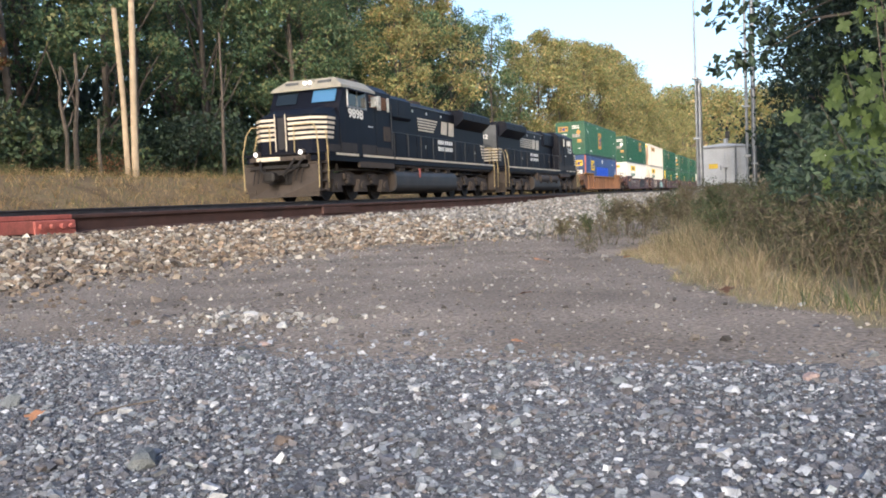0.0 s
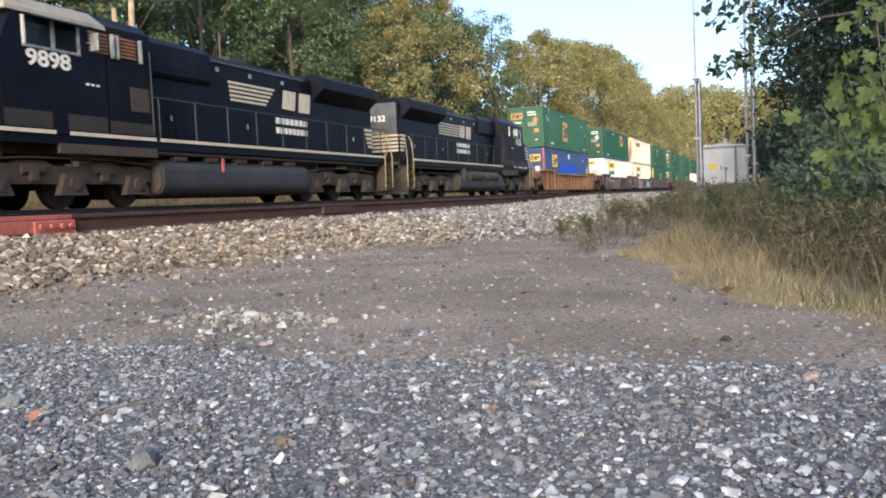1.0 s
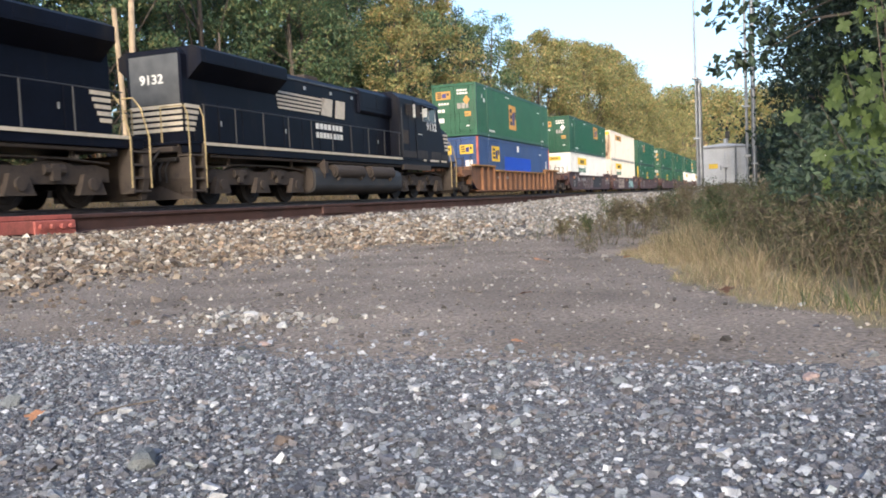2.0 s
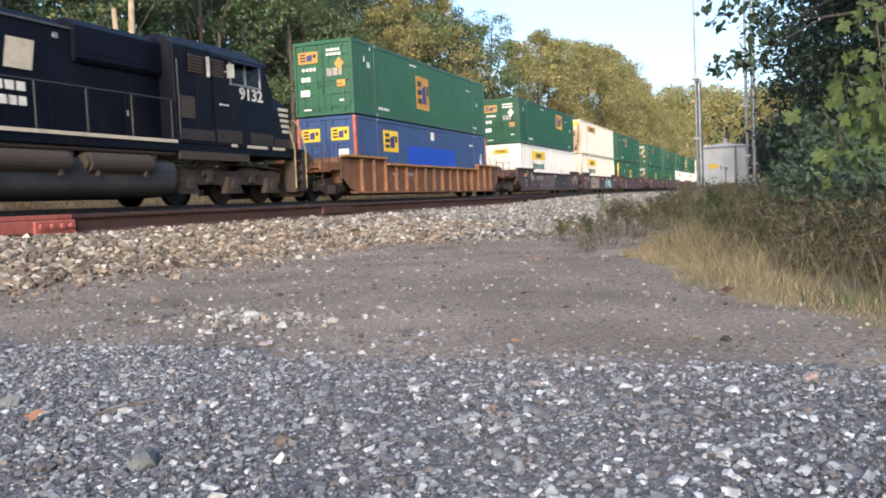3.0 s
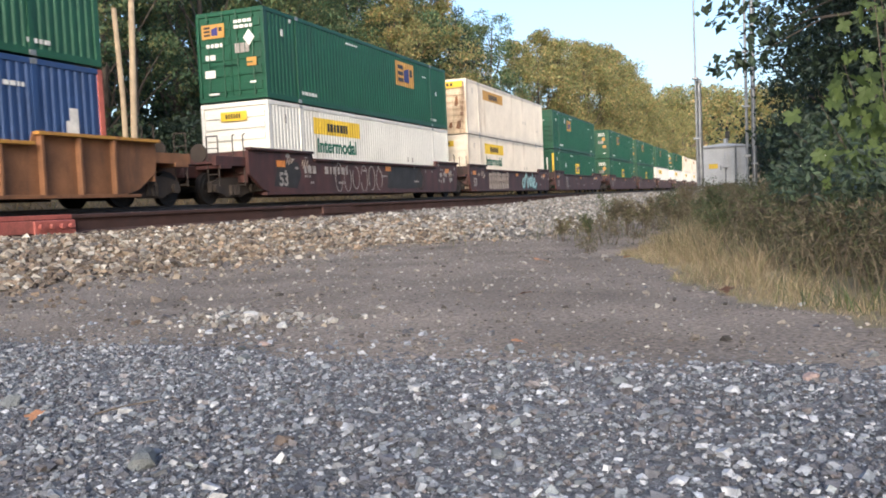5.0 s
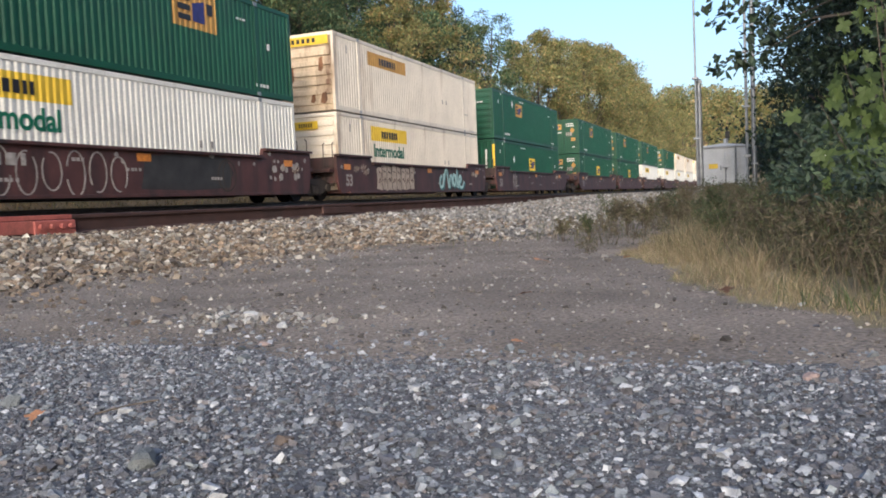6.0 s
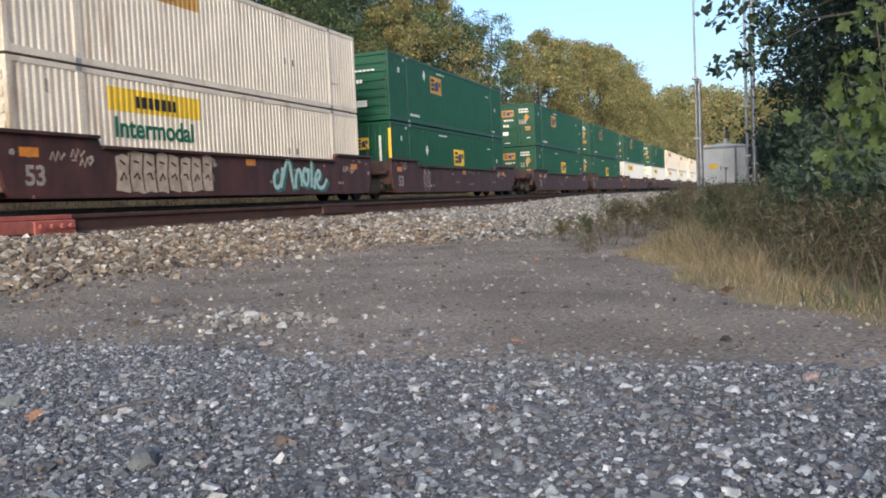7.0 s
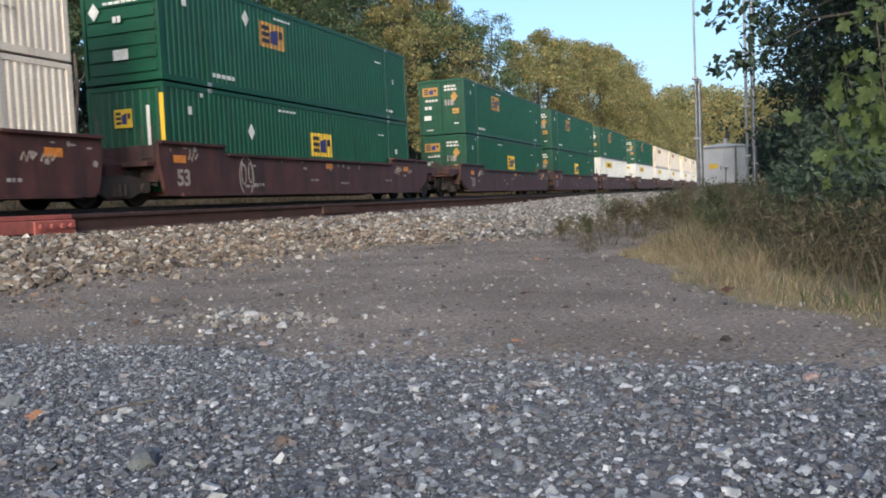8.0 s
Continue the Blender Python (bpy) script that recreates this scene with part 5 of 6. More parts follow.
M["leaf_dark_shaded"] = leaf_material("dark_shaded_foliage", DARKG, 0.2)
M["leaf_rust"] = leaf_material("rust_foliage", [(0.16, 0.07, 0.03), (0.20, 0.10, 0.04), (0.11, 0.09, 0.03)])
M["leaf_bright"] = leaf_material("bright_sapling_leaf", [(0.12, 0.17, 0.046), (0.17, 0.215, 0.062), (0.085, 0.13, 0.036)], 0.5)
M["bark"] = material("grey_brown_bark", (0.10, 0.08, 0.062), 0.9, noise_scale=3, dark=0.55, light=1.2, fine=30, bump=0.8, bump_dist=0.03)
M["bark_pale"] = material("pale_bark", (0.26, 0.22, 0.165), 0.9, noise_scale=3, dark=0.6, light=1.15, fine=30, bump=0.7, bump_dist=0.02)
M["pole_wood"] = material("weathered_pole_timber", (0.36, 0.28, 0.19), 0.85, noise_scale=2, dark=0.75, light=1.1, fine=40, bump=0.5, stain=(0.2, 0.15, 0.10), stain_scale=1.2, streak=True)


def gz1(x, y):
    return float(ground_z(np.array([float(x)]), np.array([float(y)]))[0])


LEAF4 = np.array([(-0.5, 0, 0), (-0.05, -0.30, 0.07), (0.5, 0, -0.05), (0.02, 0.30, 0.08)])


def leaf_cloud(rng, centres, radii, per, size, thin=1.0):
    """Leaf sprays in clumps round the centres; returns (n, 4, 3)."""
    out = []
    for c, r in zip(centres, radii):
        d = rng.normal(size=(per, 3))
        d /= np.linalg.norm(d, axis=1)[:, None]
        d *= (rng.uniform(0.25, 1.0, (per, 1)) ** 0.6) * r
        d[:, 2] *= 0.75
        out.append(d + c)
    pos = np.concatenate(out)
    n = len(pos)
    q = LEAF4[None] * np.array([1, thin, thin]) * rng.uniform(0.6, 1.35, (n, 1, 1)) * size
    return np.einsum("nij,nkj->nki", rotations(rng, n), q) + pos[:, None]


def tube_path(bm, pts, r0, r1, n=7):
    k = len(pts) - 1
    for i in range(k):
        cyl(bm, pts[i], pts[i + 1], r0 + (r1 - r0) * i / k, r0 + (r1 - r0) * (i + 1) / k, n=n, cap=False)
    return bm


def make_tree(h, spread, base, seed, leaf_mat, clumps=54, per=200, leaf=0.225, bark="bark", trunk_r=0.2, label="tall leafy tree at the edge of the woods"):
    """A tree of height h; its crown starts at base (fraction of h)."""
    rng = np.random.default_rng(seed)
    t = thing("tree", label, "tree", "trees of the woods")
    lean = rng.uniform(-0.04, 0.04, 2)
    trunk_pts = [(lean[0] * z * h + 0.1 * math.sin(z * 9 + seed), lean[1] * z * h + 0.1 * math.cos(z * 7 + seed), z * h - 0.2) for z in np.linspace(0, 0.92, 8)]
    bm = tube_path(B(), trunk_pts, trunk_r, 0.05, 9)
    cen, rad = [], []
    for i in range(clumps):
        f = base + (1 - base) * rng.uniform(0.0, 1.0) ** 0.85
        prof = math.sin(math.pi * min(0.98, 0.22 + 0.74 * (f - base) / (1 - base))) ** 0.7
        a = rng.uniform(0, 2 * math.pi)
        rr = spread * prof * rng.uniform(0.35, 1.05)
        c = np.array([math.cos(a) * rr + lean[0] * f * h, math.sin(a) * rr + lean[1] * f * h, f * h])
        cen.append(c)
        rad.append(rng.uniform(0.55, 1.15) * spread * 0.33)
        if i % 3 == 0:
            z0 = max(0.25, f - 0.16) * h
            k = min(7, int(z0 / h / 0.92 * 7))
            p0 = Vector(trunk_pts[k])
            mid = p0.lerp(Vector(c), 0.5) + Vector((0, 0, -0.25))
            tube_path(bm, [p0, mid, Vector(c)], trunk_r * 0.35, 0.025, 5)
    part("trunk", bm, M[bark], t)
    q = leaf_cloud(rng, cen, rad, per, leaf)
    mesh_arrays("crown", q.reshape(-1, 3), np.arange(len(q) * 4).reshape(-1, 4), leaf_mat, t)
    return t


def shrub(w, h, seed, leaf_mat, clumps=18, per=130, leaf=0.18, label="tangled shrub at the foot of the woods", name="shrub"):
    rng = np.random.default_rng(seed)
    t = thing(name, label, "shrub", "undergrowth")
    cen = np.stack([rng.uniform(-w, w, clumps), rng.uniform(-w, w, clumps), h * rng.uniform(0.15, 0.85, clumps)], -1)
    bm = B()
    for c in cen[::2]:
        tube_path(bm, [(c[0] * 0.2, c[1] * 0.2, -0.15), (c[0] * 0.6, c[1] * 0.6, c[2] * 0.6), tuple(c)], 0.035, 0.012, 5)
    part("woody_base", bm, M["bark"], t)
    q = leaf_cloud(rng, cen, rng.uniform(0.25, 0.42, clumps) * h, per, leaf)
    q[:, :, 2] = np.maximum(q[:, :, 2], -0.05)
    mesh_arrays("foliage", q.reshape(-1, 3), np.arange(len(q) * 4).reshape(-1, 4), leaf_mat, t)
    return t


def put(t, x, y, rz=0.0, s=1.0, dz=0.0):
    t.matrix_basis = Matrix.LocRotScale((x, y, gz1(x, y) + dz), Euler((0, 0, rz)), (s, s, s))
    return t


def again(t, x, y, rz, s=1.0):
    ob = copy_thing(t, Matrix.Identity(4))
    return put(ob, x, y, rz, s)


rng = random.Random(12)
# the wood beyond the track: its edge stands 26 m from the camera's line and draws nearer far off
kinds = [make_tree(19.5, 4.0, 0.24, 101, M["leaf_green"], label="tall green broadleaf tree at the edge of the woods"),
         make_tree(18.0, 3.6, 0.26, 102, M["leaf_dark_shaded"], label="tall dark green tree at the edge of the woods"),
         make_tree(20.5, 4.4, 0.22, 103, M["leaf_green"], label="tall green tree with pale trunk edging the woods"),
         make_tree(18.5, 4.6, 0.12, 104, M["leaf_warm"], clumps=60, per=190, leaf=0.29, label="broad yellow-green tree at the edge of the woods, warm sunlight in its leaf colour"),
         make_tree(17.0, 3.4, 0.3, 105, M["leaf_green"], clumps=42, label="slim dark tree at the edge of the woods")]
used = [False] * len(kinds)


def plant(k, x, y, s=1.0):
    rz = rng.uniform(0, 6.28)
    if not used[k]:
        used[k] = True
        return put(kinds[k], x, y, rz, s)
    return again(kinds[k], x, y, rz, s)


for i in range(13):       # the near edge, tops out of sight
    plant(rng.choice((0, 1, 2, 4, 0)), -27.5 - rng.uniform(0, 3.5), 9 + i * 4.6 + rng.uniform(-1.5, 1.5), rng.uniform(0.92, 1.1))
for i in range(17):
    plant(rng.choice((1, 2, 4, 0)), -34 - rng.uniform(0, 5), 8 + i * 5.0 + rng.uniform(-2, 2), rng.uniform(0.95, 1.15))
for i in range(8):
    plant(rng.choice((0, 2)), -40 - rng.uniform(0, 4), 58 + i * 8 + rng.uniform(-2, 2), rng.uniform(1.15, 1.3))
for x, y, k, s in ((-26.5, 59, 3, 0.8), (-27.5, 70, 3, 0.95), (-28, 76, 1, 0.95), (-26.5, 83, 2, 0.86), (-30, 88, 0, 0.9), (-25.5, 91, 3, 0.84), (-25, 98, 3, 0.97), (-24, 105, 3, 0.98), (-27, 110, 3, 1.0), (-23, 113, 3, 1.0), (-23.5, 121, 3, 1.05),
                   (-26, 128, 3, 1.17), (-23.5, 131, 3, 1.16), (-23.5, 140, 3, 1.18), (-24, 149, 3, 1.24), (-23.5, 159, 3, 1.2), (-25, 167, 3, 1.16), (-24, 178, 3, 1.1), (-24, 196, 3, 1.0), (-24, 215, 3, 1.0), (-24, 240, 3, 1.1), (-24, 265, 3, 1.2)):
    plant(k, x, y, s)

bush = [shrub(1.7, 3.0, 201, M["leaf_dark_shaded"], label="tangled shrub at the foot of the woods, shade in its leaf colour"),
        shrub(1.5, 2.4, 202, M["leaf_bush"], label="green tangled shrub at the foot of the woods"),
        shrub(1.2, 1.8, 203, M["leaf_rust"], clumps=9, per=60, label="rust-brown dying shrub at the foot of the woods")]
bush_used = [False] * 3


def plant_bush(k, x, y, s=1.0):
    rz = rng.uniform(0, 6.28)
    if not bush_used[k]:
        bush_used[k] = True
        return put(bush[k], x, y, rz, s)
    return again(bush[k], x, y, rz, s)


for i in range(30):
    plant_bush(rng.choice((0, 1, 0, 1, 0)), -27.8 - rng.uniform(0, 3), 10 + i * 2.9 + rng.uniform(-1, 1), rng.uniform(0.8, 1.5))
for i in range(20):
    plant_bush(rng.choice((0, 1)), -31.5 - rng.uniform(0, 4), 8 + i * 3.6, rng.uniform(1.5, 2.4))
plant_bush(2, -28.2, 19.8, 1.1)
plant_bush(2, -27.2, 29.5, 0.7)
for i in range(12):
    plant_bush(1, -20.9 - rng.uniform(0, 1.2), 92 + i * 9, rng.uniform(0.8, 1.2))

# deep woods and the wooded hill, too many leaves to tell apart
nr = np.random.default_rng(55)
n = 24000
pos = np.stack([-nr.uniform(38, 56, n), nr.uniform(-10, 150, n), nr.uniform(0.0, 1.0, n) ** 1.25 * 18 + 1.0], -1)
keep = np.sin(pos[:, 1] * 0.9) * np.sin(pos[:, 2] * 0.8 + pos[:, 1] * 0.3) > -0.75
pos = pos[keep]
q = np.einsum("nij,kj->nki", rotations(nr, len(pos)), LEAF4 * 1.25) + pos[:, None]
deep = mesh_arrays("deep_woods", q.reshape(-1, 3), np.arange(len(q) * 4).reshape(-1, 4), M["leaf_dark_shaded"])
tagged(deep, "dense woods behind the first row of trees, shade in the leaf colour", "woods", kind="stuff")
cen = np.stack([nr.uniform(-75, 45, 420), nr.uniform(346, 440, 420), np.zeros(420)], -1)
cen[:, 2] = ground_z(cen[:, 0], cen[:, 1]) + nr.uniform(1, 13, 420)
q = leaf_cloud(nr, cen, nr.uniform(4, 7, 420), 170, 1.25)
hill = mesh_arrays("hill_woods", q.reshape(-1, 3), np.arange(len(q) * 4).reshape(-1, 4), M["leaf_warm"])
tagged(hill, "sunlit yellow-green woods on the far hill", "woods", kind="stuff")

rust_tree = make_tree(6.2, 1.1, 0.62, 107, M["leaf_rust"], clumps=10, per=90, leaf=0.2, trunk_r=0.06, label="small tree with rust-brown dying leaves before the woods")
put(rust_tree, -27.2, 23.2, 0.5)

# dead, forked trunks and poles at the wood's edge
def dead_trunk(pts, r, forks):
    t = thing("dead_tree", "grey leafless trunk standing before the woods", "dead tree", "dead trunks")
    bm = tube_path(B(), pts, r, r * 0.55, 8)
    for a, b in forks:
        tube_path(bm, [a, Vector(a).lerp(Vector(b), 0.5) + Vector((0, 0.05, -0.05)), b], r * 0.5, r * 0.2, 6)
    part("trunk", bm, M["bark"], t)
    return t


put(dead_trunk([(0, 0, -0.2), (0.05, 0.05, 1.6), (-0.05, -0.1, 3.0), (0.0, 0.0, 4.3)], 0.09, [((0, 0, 2.6), (0.1, 0.8, 4.2)), ((0, 0, 3.2), (0, -0.6, 4.8)), ((0, 0, 1.8), (0, 0.5, 2.6))]), -25.6, 25.4)
put(dead_trunk([(0, 0, -0.2), (-0.05, 0.1, 1.8), (0.05, 0.25, 3.4), (0.1, 0.2, 5.0)], 0.11, [((0, 0.2, 2.8), (0.1, -0.5, 4.3)), ((0, 0.2, 3.6), (0.1, 0.9, 4.6))]), -25.9, 26.2)
put(dead_trunk([(0, 0, -0.2), (0.0, -0.05, 1.2), (0.05, 0.0, 2.4)], 0.09, [((0, 0, 1.6), (0, 0.4, 2.2))]), -25.6, 27.2)
put(dead_trunk([(0, 0, -0.2), (0.0, 0.05, 2.2), (0.05, 0.1, 4.4), (0.0, 0.2, 7.5)], 0.10, [((0, 0, 4.0), (0, 0.7, 6.0))]), -26.0, 36.2)
put(dead_trunk([(0, 0, -0.2), (0.0, 0.05, 0.9), (0.02, 0.0, 1.7)], 0.1, []), -25.8, 28.9)
put(dead_trunk([(0, 0, -0.2), (0.0, 0.05, 0.8), (0.02, 0.0, 1.5)], 0.1, []), -25.4, 19.6)

pole = thing("utility_pole", "tall pale wooden utility pole beside the track", "utility pole")
part("shaft", tube_path(B(), [(0, 0, -0.4), (0, 0.17, 3), (0, 0.40, 7), (0, 0.64, 11.5)], 0.145, 0.11, 14), M["pole_wood"], pole)
put(pole, -24.0, 27.36)
pole2 = thing("leaning_pole", "broken wooden pole leaning against the utility pole", "utility pole")
part("shaft", tube_path(B(), [(0, 0, -0.3), (0, -0.02, 3.2), (0, -0.22, 6.75)], 0.12, 0.10, 12), M["pole_wood"], pole2)
put(pole2, -24.3, 27.30)

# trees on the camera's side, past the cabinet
right = [make_tree(13.5, 4.3, 0.05, 301, M["leaf_dark_shaded"], clumps=70, per=190, leaf=0.19, label="dense green tree beside the siding, deep shade in its leaf colour"),
         make_tree(12.0, 3.6, 0.04, 302, M["leaf_dark_shaded"], clumps=66, per=200, leaf=0.17, label="dense green tree beside the siding")]
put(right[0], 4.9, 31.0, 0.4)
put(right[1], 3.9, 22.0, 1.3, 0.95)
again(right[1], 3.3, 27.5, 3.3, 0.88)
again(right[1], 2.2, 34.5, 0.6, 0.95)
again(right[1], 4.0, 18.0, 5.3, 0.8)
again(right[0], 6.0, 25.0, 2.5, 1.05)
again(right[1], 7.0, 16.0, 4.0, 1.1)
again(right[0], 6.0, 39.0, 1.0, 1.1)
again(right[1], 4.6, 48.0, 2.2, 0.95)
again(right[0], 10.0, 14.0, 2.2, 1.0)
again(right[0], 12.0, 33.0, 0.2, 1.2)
for x, y, s in ((17, 10, 1.3), (19, 3, 1.4), (21, -4, 1.4), (23, -11, 1.4), (26, 6, 1.5)):     # unseen trees, added round the drive to keep skylight off the train's side
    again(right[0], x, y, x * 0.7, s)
for x, y, s, k in ((2.9, 24, 0.8, 0), (3.0, 17.0, 0.75, 1), (3.2, 28.5, 1.0, 0), (2.9, 13.5, 0.6, 1), (4.4, 12.0, 0.9, 0), (4.6, 16, 1.1, 0), (3.0, 33.5, 1.0, 0), (3.4, 42, 1.0, 0), (3.6, 9.0, 0.7, 1), (5.5, 10.5, 1.1, 0), (2.4, 10.5, 0.42, 1), (1.25, 8.2, 0.36, 0), (1.0, 7.0, 0.30, 1), (1.7, 9.6, 0.5, 0), (0.95, 10.5, 0.3, 0), (1.3, 12.5, 0.42, 1), (1.6, 15.5, 0.6, 0), (1.9, 31.0, 0.95, 0), (2.2, 27.0, 0.9, 0), (1.6, 36.0, 1.0, 0), (2.1, 22.0, 0.8, 0), (1.7, 18.0, 0.55, 0), (2.4, 40, 1.3, 0), (1.5, 44, 1.4, 0), (0.9, 50, 1.3, 0)):
    plant_bush(k, x, y, s)


# overhanging limb with large leaves, its shade put into their dark colour
def overhang():
    r = np.random.default_rng(9)
    t = thing("overhanging_limb", "leafy tree limb hanging out over the verge", "tree limb")
    ends = [(-1.55, 23.0, 5.6), (-1.15, 22.5, 4.7), (-1.25, 23.5, 3.6), (-0.7, 23.0, 5.4), (-0.85, 22.0, 3.3), (-0.2, 22.5, 4.2), (-0.4, 23.0, 6.0), (-1.2, 22.2, 6.3)]
    root = Vector((3.9, 20.5, 4.2))
    cen = []
    for e in ends:
        e = Vector(e)
        mid = root.lerp(e, 0.55) + Vector((0, 0, 0.5))
        part("bough", tube_path(B(), [root, mid, e], 0.03, 0.01, 5), M["bark"], t)
        for f in (0.45, 0.7, 0.85, 1.0):
            cen.append(np.array(mid.lerp(e, f)))
    q = leaf_cloud(r, cen, r.uniform(0.3, 0.55, len(cen)), 16, 0.26)
    mesh_arrays("leaves", q.reshape(-1, 3), np.arange(len(q) * 4).reshape(-1, 4), M["leaf_dark_shaded"], t)


overhang()


# sapling with broad bright leaves close by
def broad_leaf():
    bm = B()
    pts = [(0, 0), (0.18, 0.12), (0.10, 0.30), (0.32, 0.34), (0.42, 0.62), (0.20, 0.66), (0.12, 0.98), (0, 0.86), (-0.12, 0.98), (-0.20, 0.66), (-0.42, 0.62), (-0.32, 0.34), (-0.10, 0.30), (-0.18, 0.12)]
    mid = [bm.verts.new((0, y, -0.03 + 0.06 * y * y)) for y in (0.0, 0.45, 0.86)]
    ring = [bm.verts.new((x, y, 0.10 * abs(x) - 0.10 * y * y)) for x, y in pts[1:7]]
    ring2 = [bm.verts.new((x, y, 0.10 * abs(x) - 0.10 * y * y)) for x, y in pts[8:]]
    chain = ring
    bm.faces.new((mid[0], chain[0], chain[1], mid[1]))
    bm.faces.new((mid[1], chain[1], chain[2], chain[3]))
    bm.faces.new((mid[1], chain[3], chain[4], mid[2]))
    bm.faces.new((mid[2], chain[4], chain[5]))
    chain = ring2[::-1]
    bm.faces.new((mid[1], chain[1], chain[0], mid[0]))
    bm.faces.new((chain[3], chain[2], chain[1], mid[1]))
    bm.faces.new((mid[2], chain[4], chain[3], mid[1]))
    bm.faces.new((chain[5], chain[4], mid[2]))
    cyl(bm, (0, 0, 0), (0, -0.35, -0.05), 0.012, n=4)
    return bm


def sapling(x, y, stems, leaves, seed, size):
    r = random.Random(seed)
    t = thing("sapling", "young sapling with broad bright green leaves in the verge", "sapling")
    tips = []
    for sx, sy, sh in stems:
        pts = [Vector((0, 0, -0.1)), Vector((sx * 0.3, sy * 0.3, sh * 0.4)), Vector((sx * 0.7, sy * 0.7, sh * 0.75)), Vector((sx, sy, sh))]
        part("stem", tube_path(B(), pts, 0.0042, 0.002, 6), M["bark"], t)
        tips.append(pts)
    first = None
    for i in range(leaves):
        pts = tips[i % len(tips)]
        f = r.uniform(0.35, 1.0) * 3
        k = min(2, int(f))
        p = pts[k].lerp(pts[k + 1], f - k) + Vector((r.uniform(-0.16, 0.16), r.uniform(-0.16, 0.16), r.uniform(-0.08, 0.08)))
        if first is None:
            first = part("leaf", broad_leaf(), M["leaf_bright"], t)
            ob = first
        else:
            ob = bpy.data.objects.new("leaf", first.data)
            scene.collection.objects.link(ob)
            ob.parent = t
        s = size * r.uniform(0.6, 1.2)
        ob.matrix_basis = Matrix.LocRotScale(p, Euler((r.uniform(-1.5, -0.5), r.uniform(-0.6, 0.6), r.gauss(3.3, 0.9))), (s, s, s))
    t.location = (x, y, gz1(x, y))
    return t


sapling(0.60, 4.7, [(-0.34, 0.0, 0.8), (-0.22, 0.1, 1.0), (-0.02, 0.1, 1.5), (-0.1, -0.1, 1.3), (-0.26, 0.1, 0.65), (0.0, 0.1, 1.15)], 110, 5, 0.115)
sapling(0.86, 6.3, [(-0.25, 0.0, 1.3), (-0.15, 0.1, 1.9), (0.1, 0.1, 2.2)], 44, 6, 0.11)
# ---- grass and weeds ----
M["grass_dry"] = leaf_material("dry_tan_grass", [(0.35, 0.26, 0.155), (0.43, 0.34, 0.225), (0.27, 0.20, 0.12), (0.22, 0.175, 0.09), (0.15, 0.165, 0.062)], 0.3)
M["weed"] = leaf_material("olive_brown_weeds", [(0.125, 0.10, 0.058), (0.095, 0.09, 0.043), (0.15, 0.12, 0.075), (0.075, 0.078, 0.034), (0.105, 0.08, 0.053)], 0.3)
M["weed_green"] = leaf_material("green_weeds", [(0.055, 0.075, 0.028), (0.08, 0.095, 0.034), (0.045, 0.06, 0.024)], 0.3)
M["flower"] = material("small_white_flowers", (0.75, 0.75, 0.7), 0.7, bump=0)


def blades(name, pos, height, width, bend, mat, seed, label, category):
    """Bent grass blades: two tapered quads each."""
    r = np.random.default_rng(seed)
    n = len(pos)
    a = r.uniform(0, 2 * np.pi, n)
    across = np.stack([np.cos(a), np.sin(a), np.zeros(n)], -1) * (width * r.uniform(0.6, 1.4, n))[:, None] / 2
    b = r.uniform(0, 2 * np.pi, n)
    tilt = np.stack([np.cos(b), np.sin(b), np.zeros(n)], -1) * (height * bend * r.uniform(0.1, 1.0, n))[:, None]
    up = np.stack([np.zeros(n), np.zeros(n), height], -1)
    p1 = pos + up * 0.55 + tilt * 0.35
    p2 = pos + up + tilt
    v = np.stack([pos - across, pos + across, p1 + across * 0.7, p1 - across * 0.7, p2 + across * 0.15, p2 - across * 0.15], 1)
    i = 6 * np.arange(n)[:, None, None]
    f = (np.array([(0, 1, 2, 3), (3, 2, 4, 5)])[None] + i).reshape(-1, 4)
    ob = mesh_arrays(name, v.reshape(-1, 3), f, mat)
    return tagged(ob, label, category, kind="stuff")


def scatter(r, n, x0, x1, y0, y1, test):
    x, y = r.uniform(x0, x1, n), r.uniform(y0, y1, n)
    k = test(x, y)
    x, y = x[k], y[k]
    return np.stack([x, y, ground_z(x, y) - 0.01], -1)


gr = np.random.default_rng(77)
def clumped(x, y, s=2.3, cut=-0.2):
    return vnoise(x * s, y * s, 9) + 0.5 * vnoise(x * s * 2.7, y * s * 2.7, 4) > cut


p = scatter(gr, 150000, -1.6, 1.6, 1.6, 7.5, lambda x, y: (x > verge_edge(y)) & (x < verge_edge(y) + 0.26 + 0.085 * np.clip(y - 2.6, 0, 3) + 0.08 * vnoise(x * 4, y * 4, 3)) & clumped(x, y, 3.0, -0.65))
edge = np.clip((p[:, 0] - verge_edge(p[:, 1])) / 0.4, 0.3, 1)
blades("verge_grass", p, gr.uniform(0.06, 0.24, len(p)) * edge * np.clip((p[:, 1] - 1.0) / 3.0, 0.35, 1), 0.0015, 1.5, M["grass_dry"], 1, "dry tan grass along the edge of the drive", "grass")
p = scatter(gr, 9000, -1.0, 1.4, 1.6, 6.5, lambda x, y: (x > verge_edge(y) + 0.08) & (x < verge_edge(y) + 0.6) & clumped(x, y, 2.0, 0.15))
blades("green_grass", p, gr.uniform(0.04, 0.14, len(p)), 0.0035, 1.2, M["weed_green"], 2, "short green grass in the verge", "grass")
p = scatter(gr, 17000, -1.6, 2.4, 2.2, 11, lambda x, y: (x > verge_edge(y) + 0.28) & (x > -0.8 - 0.05 * (y - 5)) & clumped(x, y, 2.2, -0.2))
